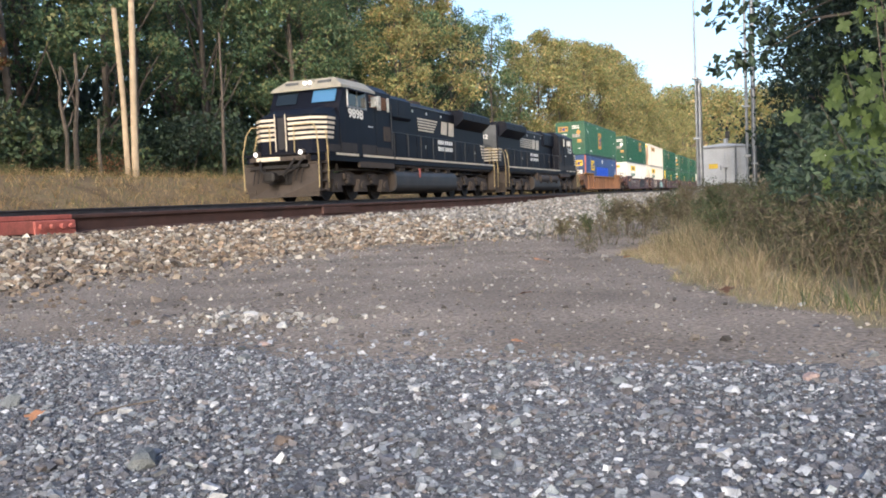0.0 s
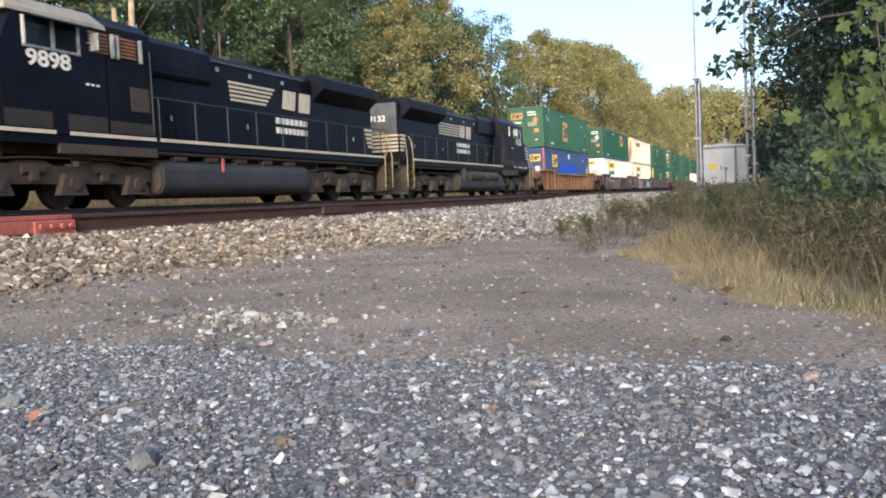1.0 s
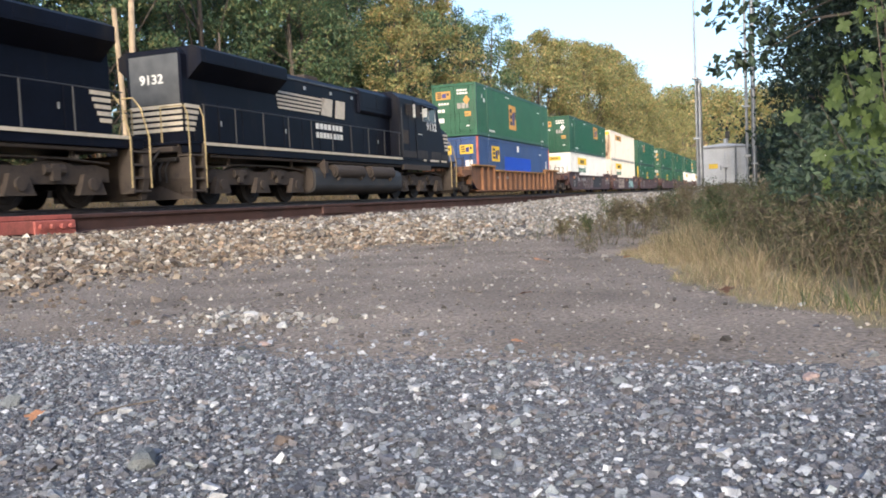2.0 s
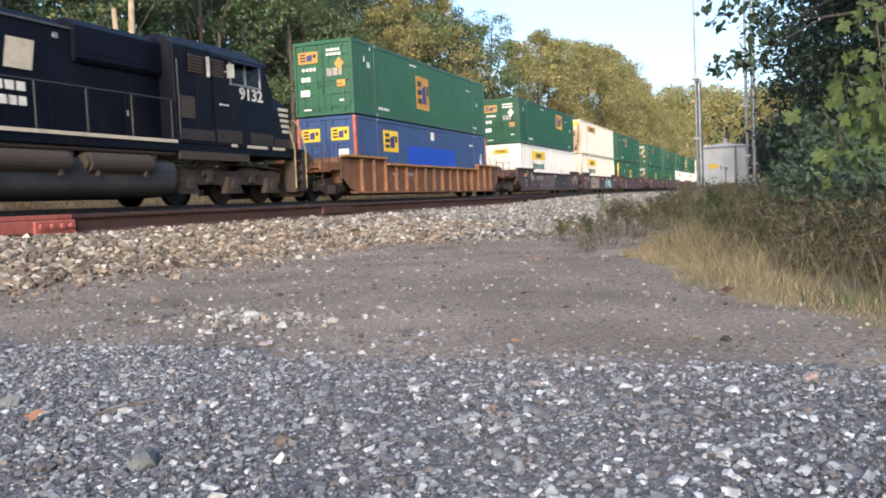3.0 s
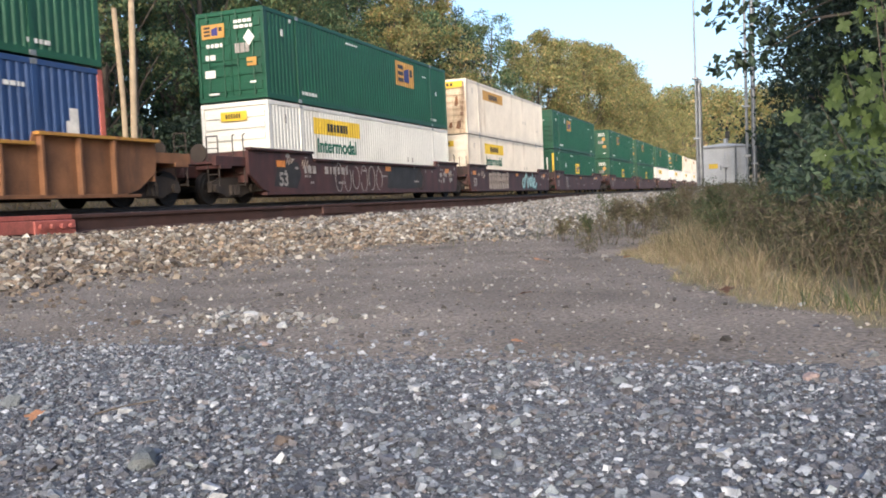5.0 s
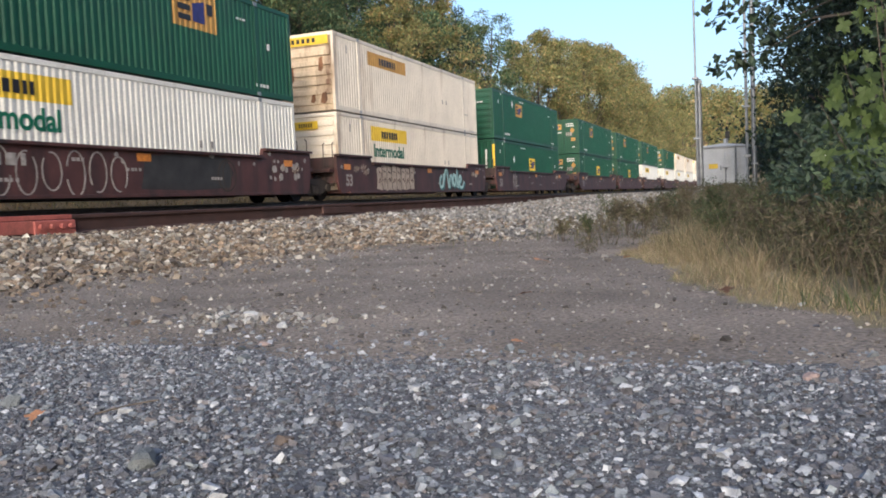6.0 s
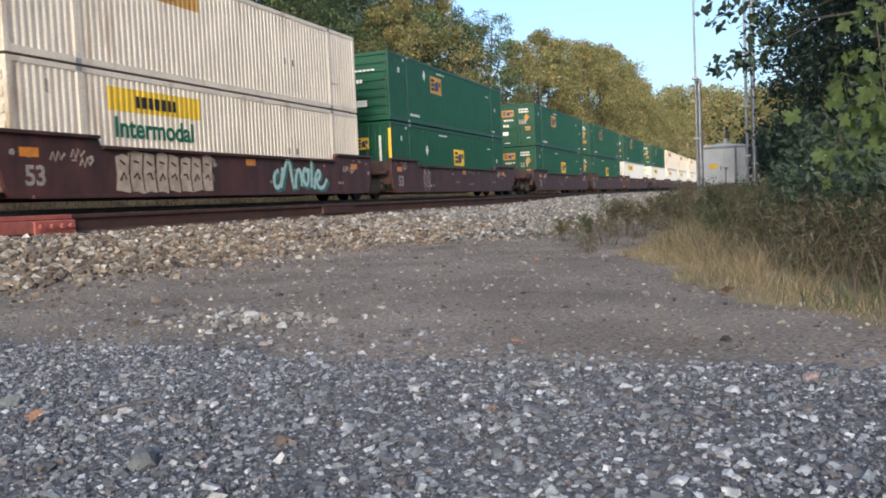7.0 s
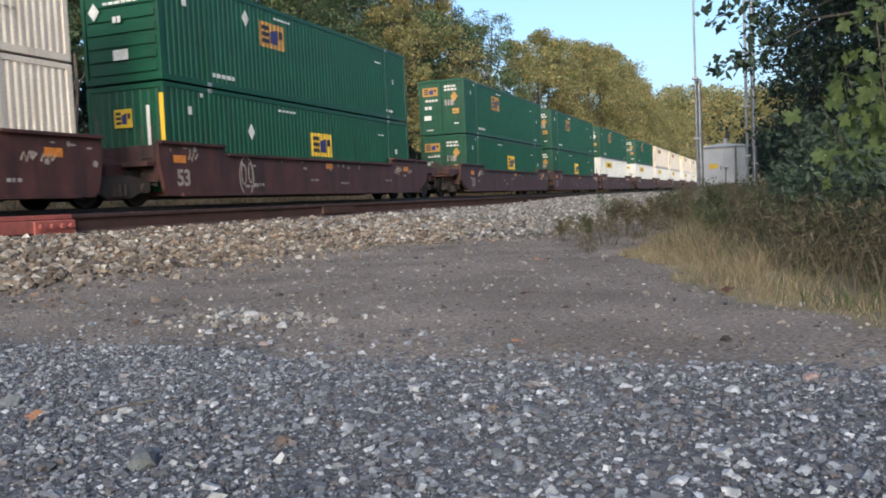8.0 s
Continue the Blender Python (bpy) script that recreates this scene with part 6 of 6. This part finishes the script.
blades("weeds", p, gr.uniform(0.10, 0.36, len(p)), 0.0035, 0.9, M["weed"], 3, "thin brown weed stalks gone to seed in the verge", "weeds")


def brush(name, pos, lo, hi, r0, r1, per, leaf, mat, seed, label, thin=0.3):
    """Feathery weed clumps of tiny leaves on the ground points pos."""
    r = np.random.default_rng(seed)
    c = pos.copy()
    c[:, 2] += r.uniform(lo, hi, len(c))
    q = leaf_cloud(r, c, r.uniform(r0, r1, len(c)), per, leaf, thin)
    ob = mesh_arrays(name, q.reshape(-1, 3), np.arange(len(q) * 4).reshape(-1, 4), mat)
    return tagged(ob, label, "weeds", kind="stuff")


p = scatter(gr, 900, -1.3, 1.6, 2.6, 9.0, lambda x, y: (x > verge_edge(y) + 0.40 + 0.05 * np.clip(y - 3, 0, 4)) & (x > -0.75 - 0.05 * (y - 5)))
brush("feathery_weeds", p, 0.05, 0.30, 0.07, 0.15, 95, 0.036, M["weed"], 31, "feathery olive-brown weeds in the verge")
p = scatter(gr, 520, -0.6, 1.8, 3.0, 9.0, lambda x, y: (x > verge_edge(y) + 0.6))
brush("leafy_weeds", p, 0.05, 0.38, 0.08, 0.16, 80, 0.034, M["weed_green"], 32, "leafy green weeds under the bushes")
p = scatter(gr, 110, -1.5, -0.6, 5.6, 9.5, lambda x, y: (x > -1.4 + 0.05 * (y - 6)) & clumped(x, y, 2.0, 0.0))
brush("slope_brush", p, 0.04, 0.26, 0.05, 0.12, 60, 0.034, M["weed"], 33, "sparse brown brush on the gravel slope")
p = scatter(gr, 520, -2.9, 2.6, 9.0, 34, lambda x, y: (x > -1.0 - 0.045 * y) & clumped(x, y, 1.0, -0.4))
brush("far_brush", p, 0.02, 0.20, 0.12, 0.26, 60, 0.08, M["weed"], 34, "low brown brush before the cabinet")
p = scatter(gr, 620, 0.1, 2.4, 3.3, 12, lambda x, y: x > verge_edge(y) + 0.75)
brush("dark_brush", p, 0.05, 0.5, 0.1, 0.24, 80, 0.045, M["leaf_dark_shaded"], 35, "leafy brush below the trees, their shade in its dark colour", 0.7)
p = scatter(gr, 1600, -2.6, -0.5, 6.5, 12, lambda x, y: clumped(x, y, 2.0, 0.25))
blades("slope_weeds", p, gr.uniform(0.06, 0.24, len(p)), 0.006, 0.8, M["weed"], 6, "thin weeds growing through the gravel slope", "weeds")
# seed heads and flowers on the weeds
p = scatter(gr, 2600, -1.6, 3.5, 4.0, 12, lambda x, y: (x > verge_edge(y) + 0.5))
p[:, 2] += gr.uniform(0.15, 0.4, len(p))
stones("seed_heads", p, gr.uniform(0.004, 0.009, len(p)), M["weed"], 21)
tagged(bpy.data.objects["seed_heads"], "fuzzy brown seed heads on the weeds", "weeds", kind="stuff")
p = scatter(gr, 60, 0.2, 1.2, 4.6, 6.5, lambda x, y: x > verge_edge(y) + 0.6)
p[:, 2] += gr.uniform(0.35, 0.55, len(p))
stones("wild_flowers", p, gr.uniform(0.003, 0.007, len(p)), M["flower"], 22)
tagged(bpy.data.objects["wild_flowers"], "small white wild flowers among the weeds", "flowers", kind="stuff")
def weed_plant(x, y, h, seed, mat, leafy):
    """A branching stalk weed: thin stems, side twigs and small narrow leaves."""
    q = random.Random(seed)
    r = np.random.default_rng(seed)
    t = thing("weed_plant", "feathery brown-green weed gone to seed at the drive's edge", "weed", "tall weeds")
    tips = []
    stems = B()
    for k in range(q.randint(5, 8)):
        a, lean = q.uniform(0, 6.28), q.uniform(0.1, 0.45) * h
        hh = h * q.uniform(0.6, 1.0)
        top = Vector((math.cos(a) * lean, math.sin(a) * lean, hh))
        mid = Vector((top.x * 0.3, top.y * 0.3, hh * 0.55))
        tube_path(stems, [Vector((0, 0, -0.03)), mid, top], 0.0035, 0.0012, 4)
        for j in range(5):
            p0 = mid.lerp(top, j / 5)
            p1 = p0 + Vector((q.uniform(-1, 1), q.uniform(-1, 1), q.uniform(0.3, 1.2))) * h * 0.16
            tube_path(stems, [p0, p1], 0.0016, 0.0008, 3)
            tips += [np.array(p0), np.array((p0 + p1) / 2), np.array(p1)]
    part("stalk", stems, M["bark"], t)
    lv = leaf_cloud(r, tips, np.full(len(tips), h * 0.09), leafy, 0.034, 0.3)
    mesh_arrays("foliage", lv.reshape(-1, 3), np.arange(len(lv) * 4).reshape(-1, 4), mat, t)
    t.location = (x, y, gz1(x, y))
    return t


q = random.Random(41)
for k, (x, y, h) in enumerate(((-1.52, 8.7, 0.42), (-1.38, 8.2, 0.34), (-1.62, 6.95, 0.2), (-1.36, 6.8, 0.24), (-1.18, 7.6, 0.34), (-1.0, 7.4, 0.36), (-0.85, 8.2, 0.42), (-1.1, 9.6, 0.44), (-0.7, 7.0, 0.36), (-0.55, 8.0, 0.46),
                              (-0.9, 10.6, 0.5), (-0.45, 9.4, 0.5), (-0.35, 7.2, 0.44), (-0.15, 6.3, 0.44), (0.0, 7.4, 0.5), (-0.3, 5.6, 0.36), (0.1, 5.2, 0.4), (0.25, 4.4, 0.34), (-0.2, 11.2, 0.6), (0.3, 6.2, 0.5))):
    weed_plant(x, y, h, 700 + k, M["weed"] if k % 3 else M["weed_green"], 11 if k > 3 else 7)
# dry bank beyond the track
M["bank"] = leaf_material("dry_brown_brush", [(0.17, 0.12, 0.055), (0.36, 0.26, 0.125), (0.09, 0.066, 0.033), (0.13, 0.125, 0.042), (0.26, 0.16, 0.07)], 0.25)
p = scatter(gr, 20000, -27.5, -18.6, 6, 60, lambda x, y: clumped(x, y, 0.9, -0.7))
blades("bank_grass", p, gr.uniform(0.08, 0.30, len(p)), 0.022, 1.3, M["bank"], 7, "dry brown grass on the bank beyond the track", "grass")
p = scatter(gr, 1500, -27.5, -19.5, 6, 62, lambda x, y: clumped(x, y, 0.9, -0.5))
brush("bank_brush", p, 0.0, 0.30, 0.15, 0.45, 45, 0.085, M["bank"], 36, "low dry brown brush on the bank")
p = scatter(gr, 260, -27.5, -21, 6, 60, lambda x, y: clumped(x, y, 1.1, 0.1))
brush("bank_bramble", p, 0.1, 0.55, 0.2, 0.5, 60, 0.08, M["bank"], 38, "tall brown bramble and dead weeds on the bank")
p = scatter(gr, 160, -27.5, -24, 6, 60, lambda x, y: clumped(x, y, 0.7, 0.0))
brush("bank_green_brush", p, 0.1, 0.5, 0.25, 0.5, 50, 0.12, M["weed_green"], 37, "green brush at the top of the bank")
p = scatter(gr, 9000, -23, -18.6, 60, 200, lambda x, y: clumped(x, y, 0.5, -0.5))
blades("far_bank_grass", p, gr.uniform(0.2, 0.5, len(p)), 0.08, 0.9, M["bank"], 9, "dry grass along the far stretch of track", "grass")
# ---- gravel, ballast, litter ----
sr = np.random.default_rng(31)


def scatter_region(n, x0, x1, y0, y1, want, extra=None):
    x, y = sr.uniform(x0, x1, n), sr.uniform(y0, y1, n)
    k = region(x, y) == want
    if extra is not None:
        k &= extra(x, y)
    return x[k], y[k]


def bed(name, x, y, size, mat, seed, label, category, sink=0.25, flat=0.75, heap=0.0):
    pos = np.stack([x, y, ground_z(x, y) + size * (flat * (0.5 - sink) + heap * sr.uniform(-0.3, 1, len(x)))], -1)
    return tagged(stones(name, pos, size, mat, seed, flat=flat), label, category, kind="stuff")


x, y = scatter_region(112000, -2.7, 0.5, 0.75, 2.9, 1)
bed("crushed_gravel", x, y, np.clip(sr.lognormal(math.log(0.0036), 0.56, len(x)), 0.0018, 0.016), M["gravel"], 1, "blue-grey crushed stone gravel in the foreground", "gravel", 0.1, flat=0.68)
x, y = scatter_region(40000, -6.5, 3.2, -5.5, 4.2, 1, lambda a, b: ((a < -2.7) | (a > 0.5) | (b < 0.75) | (b > 2.9)) & (sr.uniform(0, 1, len(a)) < np.exp(-np.hypot(np.maximum(0, np.abs(a + 1.1) - 1.6), np.maximum(0, np.abs(b - 1.8) - 1.1)) / 1.3)))
bed("loose_gravel", x, y, np.clip(sr.lognormal(math.log(0.0065), 0.5, len(x)), 0.003, 0.02), M["gravel"], 11, "loose blue-grey gravel thinning out over the drive", "gravel")
x, y = scatter_region(12000, -2.6, 0.5, 0.75, 2.6, 1)
bed("gravel_chips", x, y, sr.uniform(0.002, 0.004, len(x)), M["gravel"], 2, "fine stone chips between the gravel", "gravel", 0.1)
M["gravel_pale"] = material("pale_crushed_stone", [(0.30, 0.31, 0.33), (0.23, 0.245, 0.265), (0.38, 0.385, 0.395), (0.27, 0.25, 0.25), (0.20, 0.22, 0.235)], 0.85, noise_scale=50, dark=0.7, light=1.2, fine=220, bump=0.8, island=0.2, bump_dist=0.003)
x, y = scatter_region(800, -2.7, 0.5, 0.75, 2.9, 1)
bed("pale_gravel", x, y, np.clip(sr.lognormal(math.log(0.0075), 0.38, len(x)), 0.004, 0.018), M["gravel_pale"], 12, "larger pale stones lying among the gravel", "gravel", 0.05)
x, y = scatter_region(54000, -6, 1.0, 1.4, 9.5, 0)
bed("road_pebbles", x, y, np.clip(sr.lognormal(math.log(0.0034), 0.62, len(x)), 0.0018, 0.02), M["pebble"], 3, "small pebbles pressed into the dirt drive", "pebbles", 0.3)
x, y = scatter_region(15000, -3.0, 0.6, 1.5, 3.6, 0, lambda a, b: sr.uniform(0, 1, len(a)) < np.exp(-((-a * 0.364 + b * 0.931) - 2.1 + 0.43 * (a * 0.931 + b * 0.364)) / (0.12 + 0.22 * (vnoise(a * 1.6, b * 1.6, 7) > 0.0))))
bed("spilled_gravel", x, y, np.clip(sr.lognormal(math.log(0.0055), 0.5, len(x)), 0.003, 0.02), M["gravel"], 4, "loose gravel spilled over the dirt", "gravel")
# siding ballast, largest stones nearest
x, y = scatter_region(58000, -6.40, -3.0, 2.3, 12, 2, lambda a, b: sr.uniform(0, 1, len(a)) > (b - 7.6) / 4.0)
bed("ballast", x, y, np.clip(sr.lognormal(math.log(0.020), 0.42, len(x)), 0.010, 0.045), M["ballast"], 5, "pale angular ballast along the siding", "ballast", 0.15, heap=0.7)
x, y = scatter_region(16000, -6.6, -1.6, 7.5, 30, 2)
bed("ballast_slope", x, y, np.clip(sr.lognormal(math.log(0.026), 0.35, len(x)), 0.014, 0.055), M["ballast_pale"], 6, "pale ballast on the slope up to the siding", "ballast", 0.15, heap=0.8)
x, y = scatter_region(7000, -6.6, -2.0, 30, 80, 2)
bed("far_ballast", x, y, sr.uniform(0.03, 0.07, len(x)), M["ballast_pale"], 7, "pale ballast further along the siding", "ballast", 0.15)
x, y = scatter_region(5000, -14.9, -9, 4, 60, 2)
bed("track_ballast", x, y, sr.uniform(0.03, 0.06, len(x)), M["ballast"], 8, "ballast between the siding and main track", "ballast", 0.1)

# loose ballast strewn over the drive's edge
x, y = scatter_region(9000, -5.2, -2.0, 2.4, 9.0, 0, lambda a, b: sr.uniform(0, 1, len(a)) < np.exp(-(toe(b) + a) / 0.4))
bed("strewn_ballast", x, y, np.clip(sr.lognormal(math.log(0.015), 0.45, len(x)), 0.006, 0.04), M["ballast"], 9, "loose ballast strewn along the drive's edge", "ballast", 0.2)

# a spill of mixed stones where the gravel meets the dirt
x, y = -1.74 + sr.normal(0, 0.19, 300), 2.52 + sr.normal(0, 0.13, 300)
bed("stone_spill", x, y, np.clip(sr.lognormal(math.log(0.011), 0.45, len(x)), 0.005, 0.026), M["ballast_pale"], 10, "spill of mixed brown and pale stones", "gravel", 0.1)

# stones that stand out, each a thing
M["rock_pale"] = material("pale_quartz_stone", (0.33, 0.335, 0.345), 0.8, noise_scale=40, dark=0.8, light=1.1, fine=300, bump=0.4, objrand=0.2)
M["rock_grey"] = material("grey_green_stone", (0.14, 0.15, 0.155), 0.8, noise_scale=30, dark=0.7, light=1.2, fine=250, bump=0.4, objrand=0.25)
M["rock_brown"] = material("brown_stained_stone", (0.12, 0.09, 0.07), 0.8, noise_scale=30, dark=0.7, light=1.2, fine=250, bump=0.4, objrand=0.2)
M["rock_pink"] = material("pinkish_stone", (0.33, 0.24, 0.21), 0.8, noise_scale=30, dark=0.8, light=1.1, fine=250, bump=0.4)


def rock(x, y, r, mat, label, seed, flat=0.7, stretch=1.0, rz=0.0):
    q = random.Random(seed)
    bm = B()
    bmesh.ops.create_icosphere(bm, subdivisions=2, radius=1.0)
    for _ in range(11):     # chipped facets
        d = Vector((q.gauss(0, 1), q.gauss(0, 1), q.gauss(0, 1))).normalized()
        k = q.uniform(0.42, 0.75)
        for v in bm.verts:
            e = v.co.dot(d) - k
            if e > 0:
                v.co -= d * e
    for v in bm.verts:
        v.co = Vector((v.co.x * r * stretch, v.co.y * r, v.co.z * r * flat))
    ob = part("rock", bm, mat)
    ob.location = (x, y, gz1(x, y) + r * flat * 0.35)
    ob.rotation_euler = (q.uniform(-0.2, 0.2), q.uniform(-0.2, 0.2), rz)
    return tagged(ob, label, "rock", "larger stones in the gravel")


P_, G_, N_, K_ = "rock_pale", "rock_grey", "rock_brown", "rock_pink"
LABEL = {P_: "pale quartz stone lying in the gravel", G_: "grey-green stone lying in the gravel", N_: "brown-stained stone lying in the gravel", K_: "pinkish stone lying in the gravel"}
for i, (x, y, r, m, st) in enumerate(((-0.72, 1.64, 0.022, P_, 1.2), (-0.07, 1.70, 0.020, P_, 1.1), (-1.52, 2.39, 0.028, P_, 1.3), (-0.93, 1.04, 0.034, G_, 1.5), (-0.77, 1.19, 0.026, N_, 1.1),
                                      (-1.55, 1.33, 0.034, G_, 1.4), (0.08, 1.84, 0.026, K_, 1.3), (-1.30, 1.84, 0.026, G_, 1.3), (-1.06, 1.39, 0.016, P_, 1.0), (-1.80, 2.62, 0.026, P_, 1.8),
                                      (-1.84, 2.50, 0.028, G_, 1.3), (-1.72, 2.75, 0.022, N_, 1.4), (-1.95, 2.7, 0.024, P_, 1.2), (-1.62, 2.62, 0.02, N_, 1.2), (-1.4, 2.1, 0.022, K_, 1.4), (-1.5, 1.75, 0.018, P_, 1.0),
                                      (-1.42, 2.0, 0.02, G_, 1.5), (-0.62, 1.9, 0.02, G_, 1.3), (-0.45, 1.72, 0.015, P_, 1.2), (-1.2, 1.25, 0.02, P_, 1.2), (-0.3, 1.35, 0.013, P_, 1.0), (0.02, 1.6, 0.016, P_, 1.3), (-0.15, 1.9, 0.018, P_, 1.2), (-1.65, 1.95, 0.018, P_, 1.2),
                                      (-2.1, 2.35, 0.022, N_, 1.3), (-2.6, 4.4, 0.025, P_, 1.4), (-0.3, 1.75, 0.022, G_, 1.2), (-0.05, 2.0, 0.02, G_, 1.3), (-0.5, 1.5, 0.017, N_, 1.1), (0.1, 3.0, 0.02, P_, 1.3), (-0.4, 1.22, 0.018, G_, 1.4), (-0.62, 1.3, 0.014, P_, 1.0))):
    rock(x, y, r * 0.85, M[m], LABEL[m], 400 + i, stretch=st, rz=i * 0.7)

M["leaf_fallen"] = material("orange_fallen_leaf", (0.34, 0.16, 0.075), 0.7, noise_scale=30, dark=0.7, light=1.2, fine=120, bump=0.3)
for i, (x, y, s, m) in enumerate(((-1.32, 1.18, 0.05, "leaf_fallen"), (-1.25, 4.91, 0.11, "leaf_fallen"), (-0.93, 3.2, 0.06, "leaf_rust"), (-0.15, 3.3, 0.08, "leaf_rust"), (-0.62, 2.15, 0.035, "leaf_fallen"), (-0.8, 5.0, 0.06, "leaf_fallen"))):
    ob = part("fallen_leaf", broad_leaf(), M[m])
    ob.matrix_basis = Matrix.LocRotScale((x, y, gz1(x, y) + 0.014), Euler((0.25, -0.15, i * 1.9 + 0.6)), (s, s, s))
    tagged(ob, "dry orange fallen leaf lying on the gravel" if m == "leaf_fallen" else "dry brown fallen leaf lying on the drive", "leaf", "fallen leaves")
twig = part("twig", tube_path(B(), [(-0.06, 0, 0), (0, 0.006, 0.006), (0.06, -0.004, 0.01)], 0.0022, 0.0014, 5), M["bark"])
twig.matrix_basis = pose(-1.17, 1.27, 0.022, 0, 0, 50)
tagged(twig, "thin pale dry twig lying on the gravel", "twig")

# ---- siding hardware ----
near = SIDING_X + 0.7525
bm = B()
box(bm, near + 0.02, near + 0.075, -1.6, 6.27, SIDING_Z - 0.165, SIDING_Z - 0.045, 0.01)
box(bm, near - 0.034, near + 0.045, -1.6, 6.27, SIDING_Z - 0.04, SIDING_Z + 0.004, 0.006)
box(bm, near + 0.015, near + 0.09, 5.78, 6.27, SIDING_Z - 0.185, SIDING_Z - 0.05, 0.012)
bar = part("joint_bar", bm, M["red_bar"], siding, "red-painted joint bar on the rail")
for y in (5.84, 5.97, 6.09, 6.2):
    part("bolt", cyl(B(), (near + 0.085, y, SIDING_Z - 0.105), (near + 0.125, y, SIDING_Z - 0.105), 0.026, n=6), M["red_bar"], bar)
part("joint_bar", box(B(), near + 0.02, near + 0.06, 11.2, 12.1, SIDING_Z - 0.15, SIDING_Z - 0.045, 0.01), M["rust_rail"], siding)

# ---- signal cabinet and masts ----
M["cab_paint"] = material("pale_grey_cabinet_paint", (0.46, 0.475, 0.50), 0.5, noise_scale=2, dark=0.85, light=1.06, fine=30, bump=0.05, stain=(0.36, 0.35, 0.33), stain_scale=2, stain_amount=0.15, streak=True)
M["mast"] = material("dull_aluminium_mast", (0.33, 0.34, 0.36), 0.45, 0.6, noise_scale=3, bump=0.05)
cabinet = thing("signal_cabinet", "pale grey steel signal cabinet beside the siding", "equipment cabinet")
cabinet.location = (-1.66, 36.6, gz1(-1.7, 36) - 0.02)
part("body", box(B(), -0.98, 0.98, -0.6, 0.6, 0.08, 1.78, 0.02), M["cab_paint"], cabinet)
part("roof", loft(B(), [[(-1.06, -0.7, 1.78), (1.06, -0.7, 1.78), (1.06, 0.7, 1.78), (-1.06, 0.7, 1.78)], [(-1.06, -0.7, 1.82), (1.06, -0.7, 1.82), (1.06, 0.7, 1.82), (-1.06, 0.7, 1.82)], [(-0.1, -0.62, 1.93), (0.1, -0.62, 1.93), (0.1, 0.62, 1.93), (-0.1, 0.62, 1.93)]]), M["cab_paint"], cabinet)
part("plinth", box(B(), -0.95, 0.95, -0.55, 0.55, -0.2, 0.08), M["ballast_bed"], cabinet)
d1 = part("door", box(B(), -0.92, 0.02, -0.625, -0.60, 0.14, 1.70, 0.008), M["cab_paint"], cabinet)
part("handle", box(B(), -0.12, -0.06, -0.66, -0.625, 0.85, 1.05, 0.008), M["mast"], d1)
part("warning_sign", box(B(), -0.55, -0.2, -0.632, -0.626, 0.92, 1.12), M["yellow"], d1)
d2 = part("door", box(B(), 0.06, 0.92, -0.625, -0.60, 0.14, 1.70, 0.008), M["cab_paint"], cabinet)
part("handle", box(B(), 0.1, 0.16, -0.66, -0.625, 0.85, 1.05, 0.008), M["mast"], d2)
part("meter_box", box(B(), -0.02, 0.22, -0.76, -0.63, 0.95, 1.2, 0.01), M["cab_paint"], cabinet)
part("conduit", pipe(B(), [(0.1, -0.7, 0.0), (0.1, -0.7, 0.95)], 0.025), M["mast"], cabinet)
vent = part("vent", cyl(B(), (0.1, 0, 1.9), (0.1, 0, 2.15), 0.09, n=12), M["cab_paint"], cabinet)
part("lamp_hood", box(B(), 0.08, 0.26, -0.1, 0.1, 2.15, 2.45, 0.03), M["ink"], vent, "black lamp hood")
for px, py, name in ((0.5, -0.85, "post"),):
    part(name, cyl(B(), (px, py, -0.1), (px, py, 1.75), 0.035, n=8), M["mast"], cabinet)


def mast(x, y, h, r, label, brackets):
    t = thing("signal_mast", label, "mast", "masts by the cabinet")
    part("pole", cyl(B(), (0, 0, -0.3), (0, 0, h), r, r * 0.8, n=12), M["mast"], t)
    part("base", box(B(), -0.16, 0.16, -0.16, 0.16, -0.1, 0.18, 0.02), M["mast"], t)
    for z in brackets:
        part("bracket", box(B(), -0.12, 0.12, -0.12, 0.12, z, z + 0.08, 0.01), M["mast"], t)
    t.location = (x, y, gz1(x, y))
    return t


mast(-2.50, 33.9, 9.5, 0.045, "thin tall grey mast by the cabinet", (2.0, 4.3))
mast(-2.40, 34.3, 4.35, 0.10, "thick short grey post by the cabinet", (4.2,))
mast(-0.66, 33.0, 9.5, 0.06, "tall grey mast with cables before the trees", (1.2, 3.0, 5.0))
mast(-0.42, 33.1, 9.5, 0.09, "thick tall grey mast before the trees", (0.9,))


def motions():
    steps = [i * 0.25 for i in range(33)]
    for ob, start in movers:
        m = ob.matrix_basis.copy()
        rows = []
        for t in steps:
            k = m.copy()
            k.translation = (m.translation.x, start - S(t), m.translation.z)
            rows.append((t, k))
        walk(ob, rows)
    for ob, r, turned, y in wheelsets:
        rows = []
        for i in range(241):
            t = i / 30
            rows.append((t, Matrix.Translation((0, y, r)) @ Matrix.Rotation(turned * S(t) / r, 4, 'X')))
        walk(ob, rows)


motions()
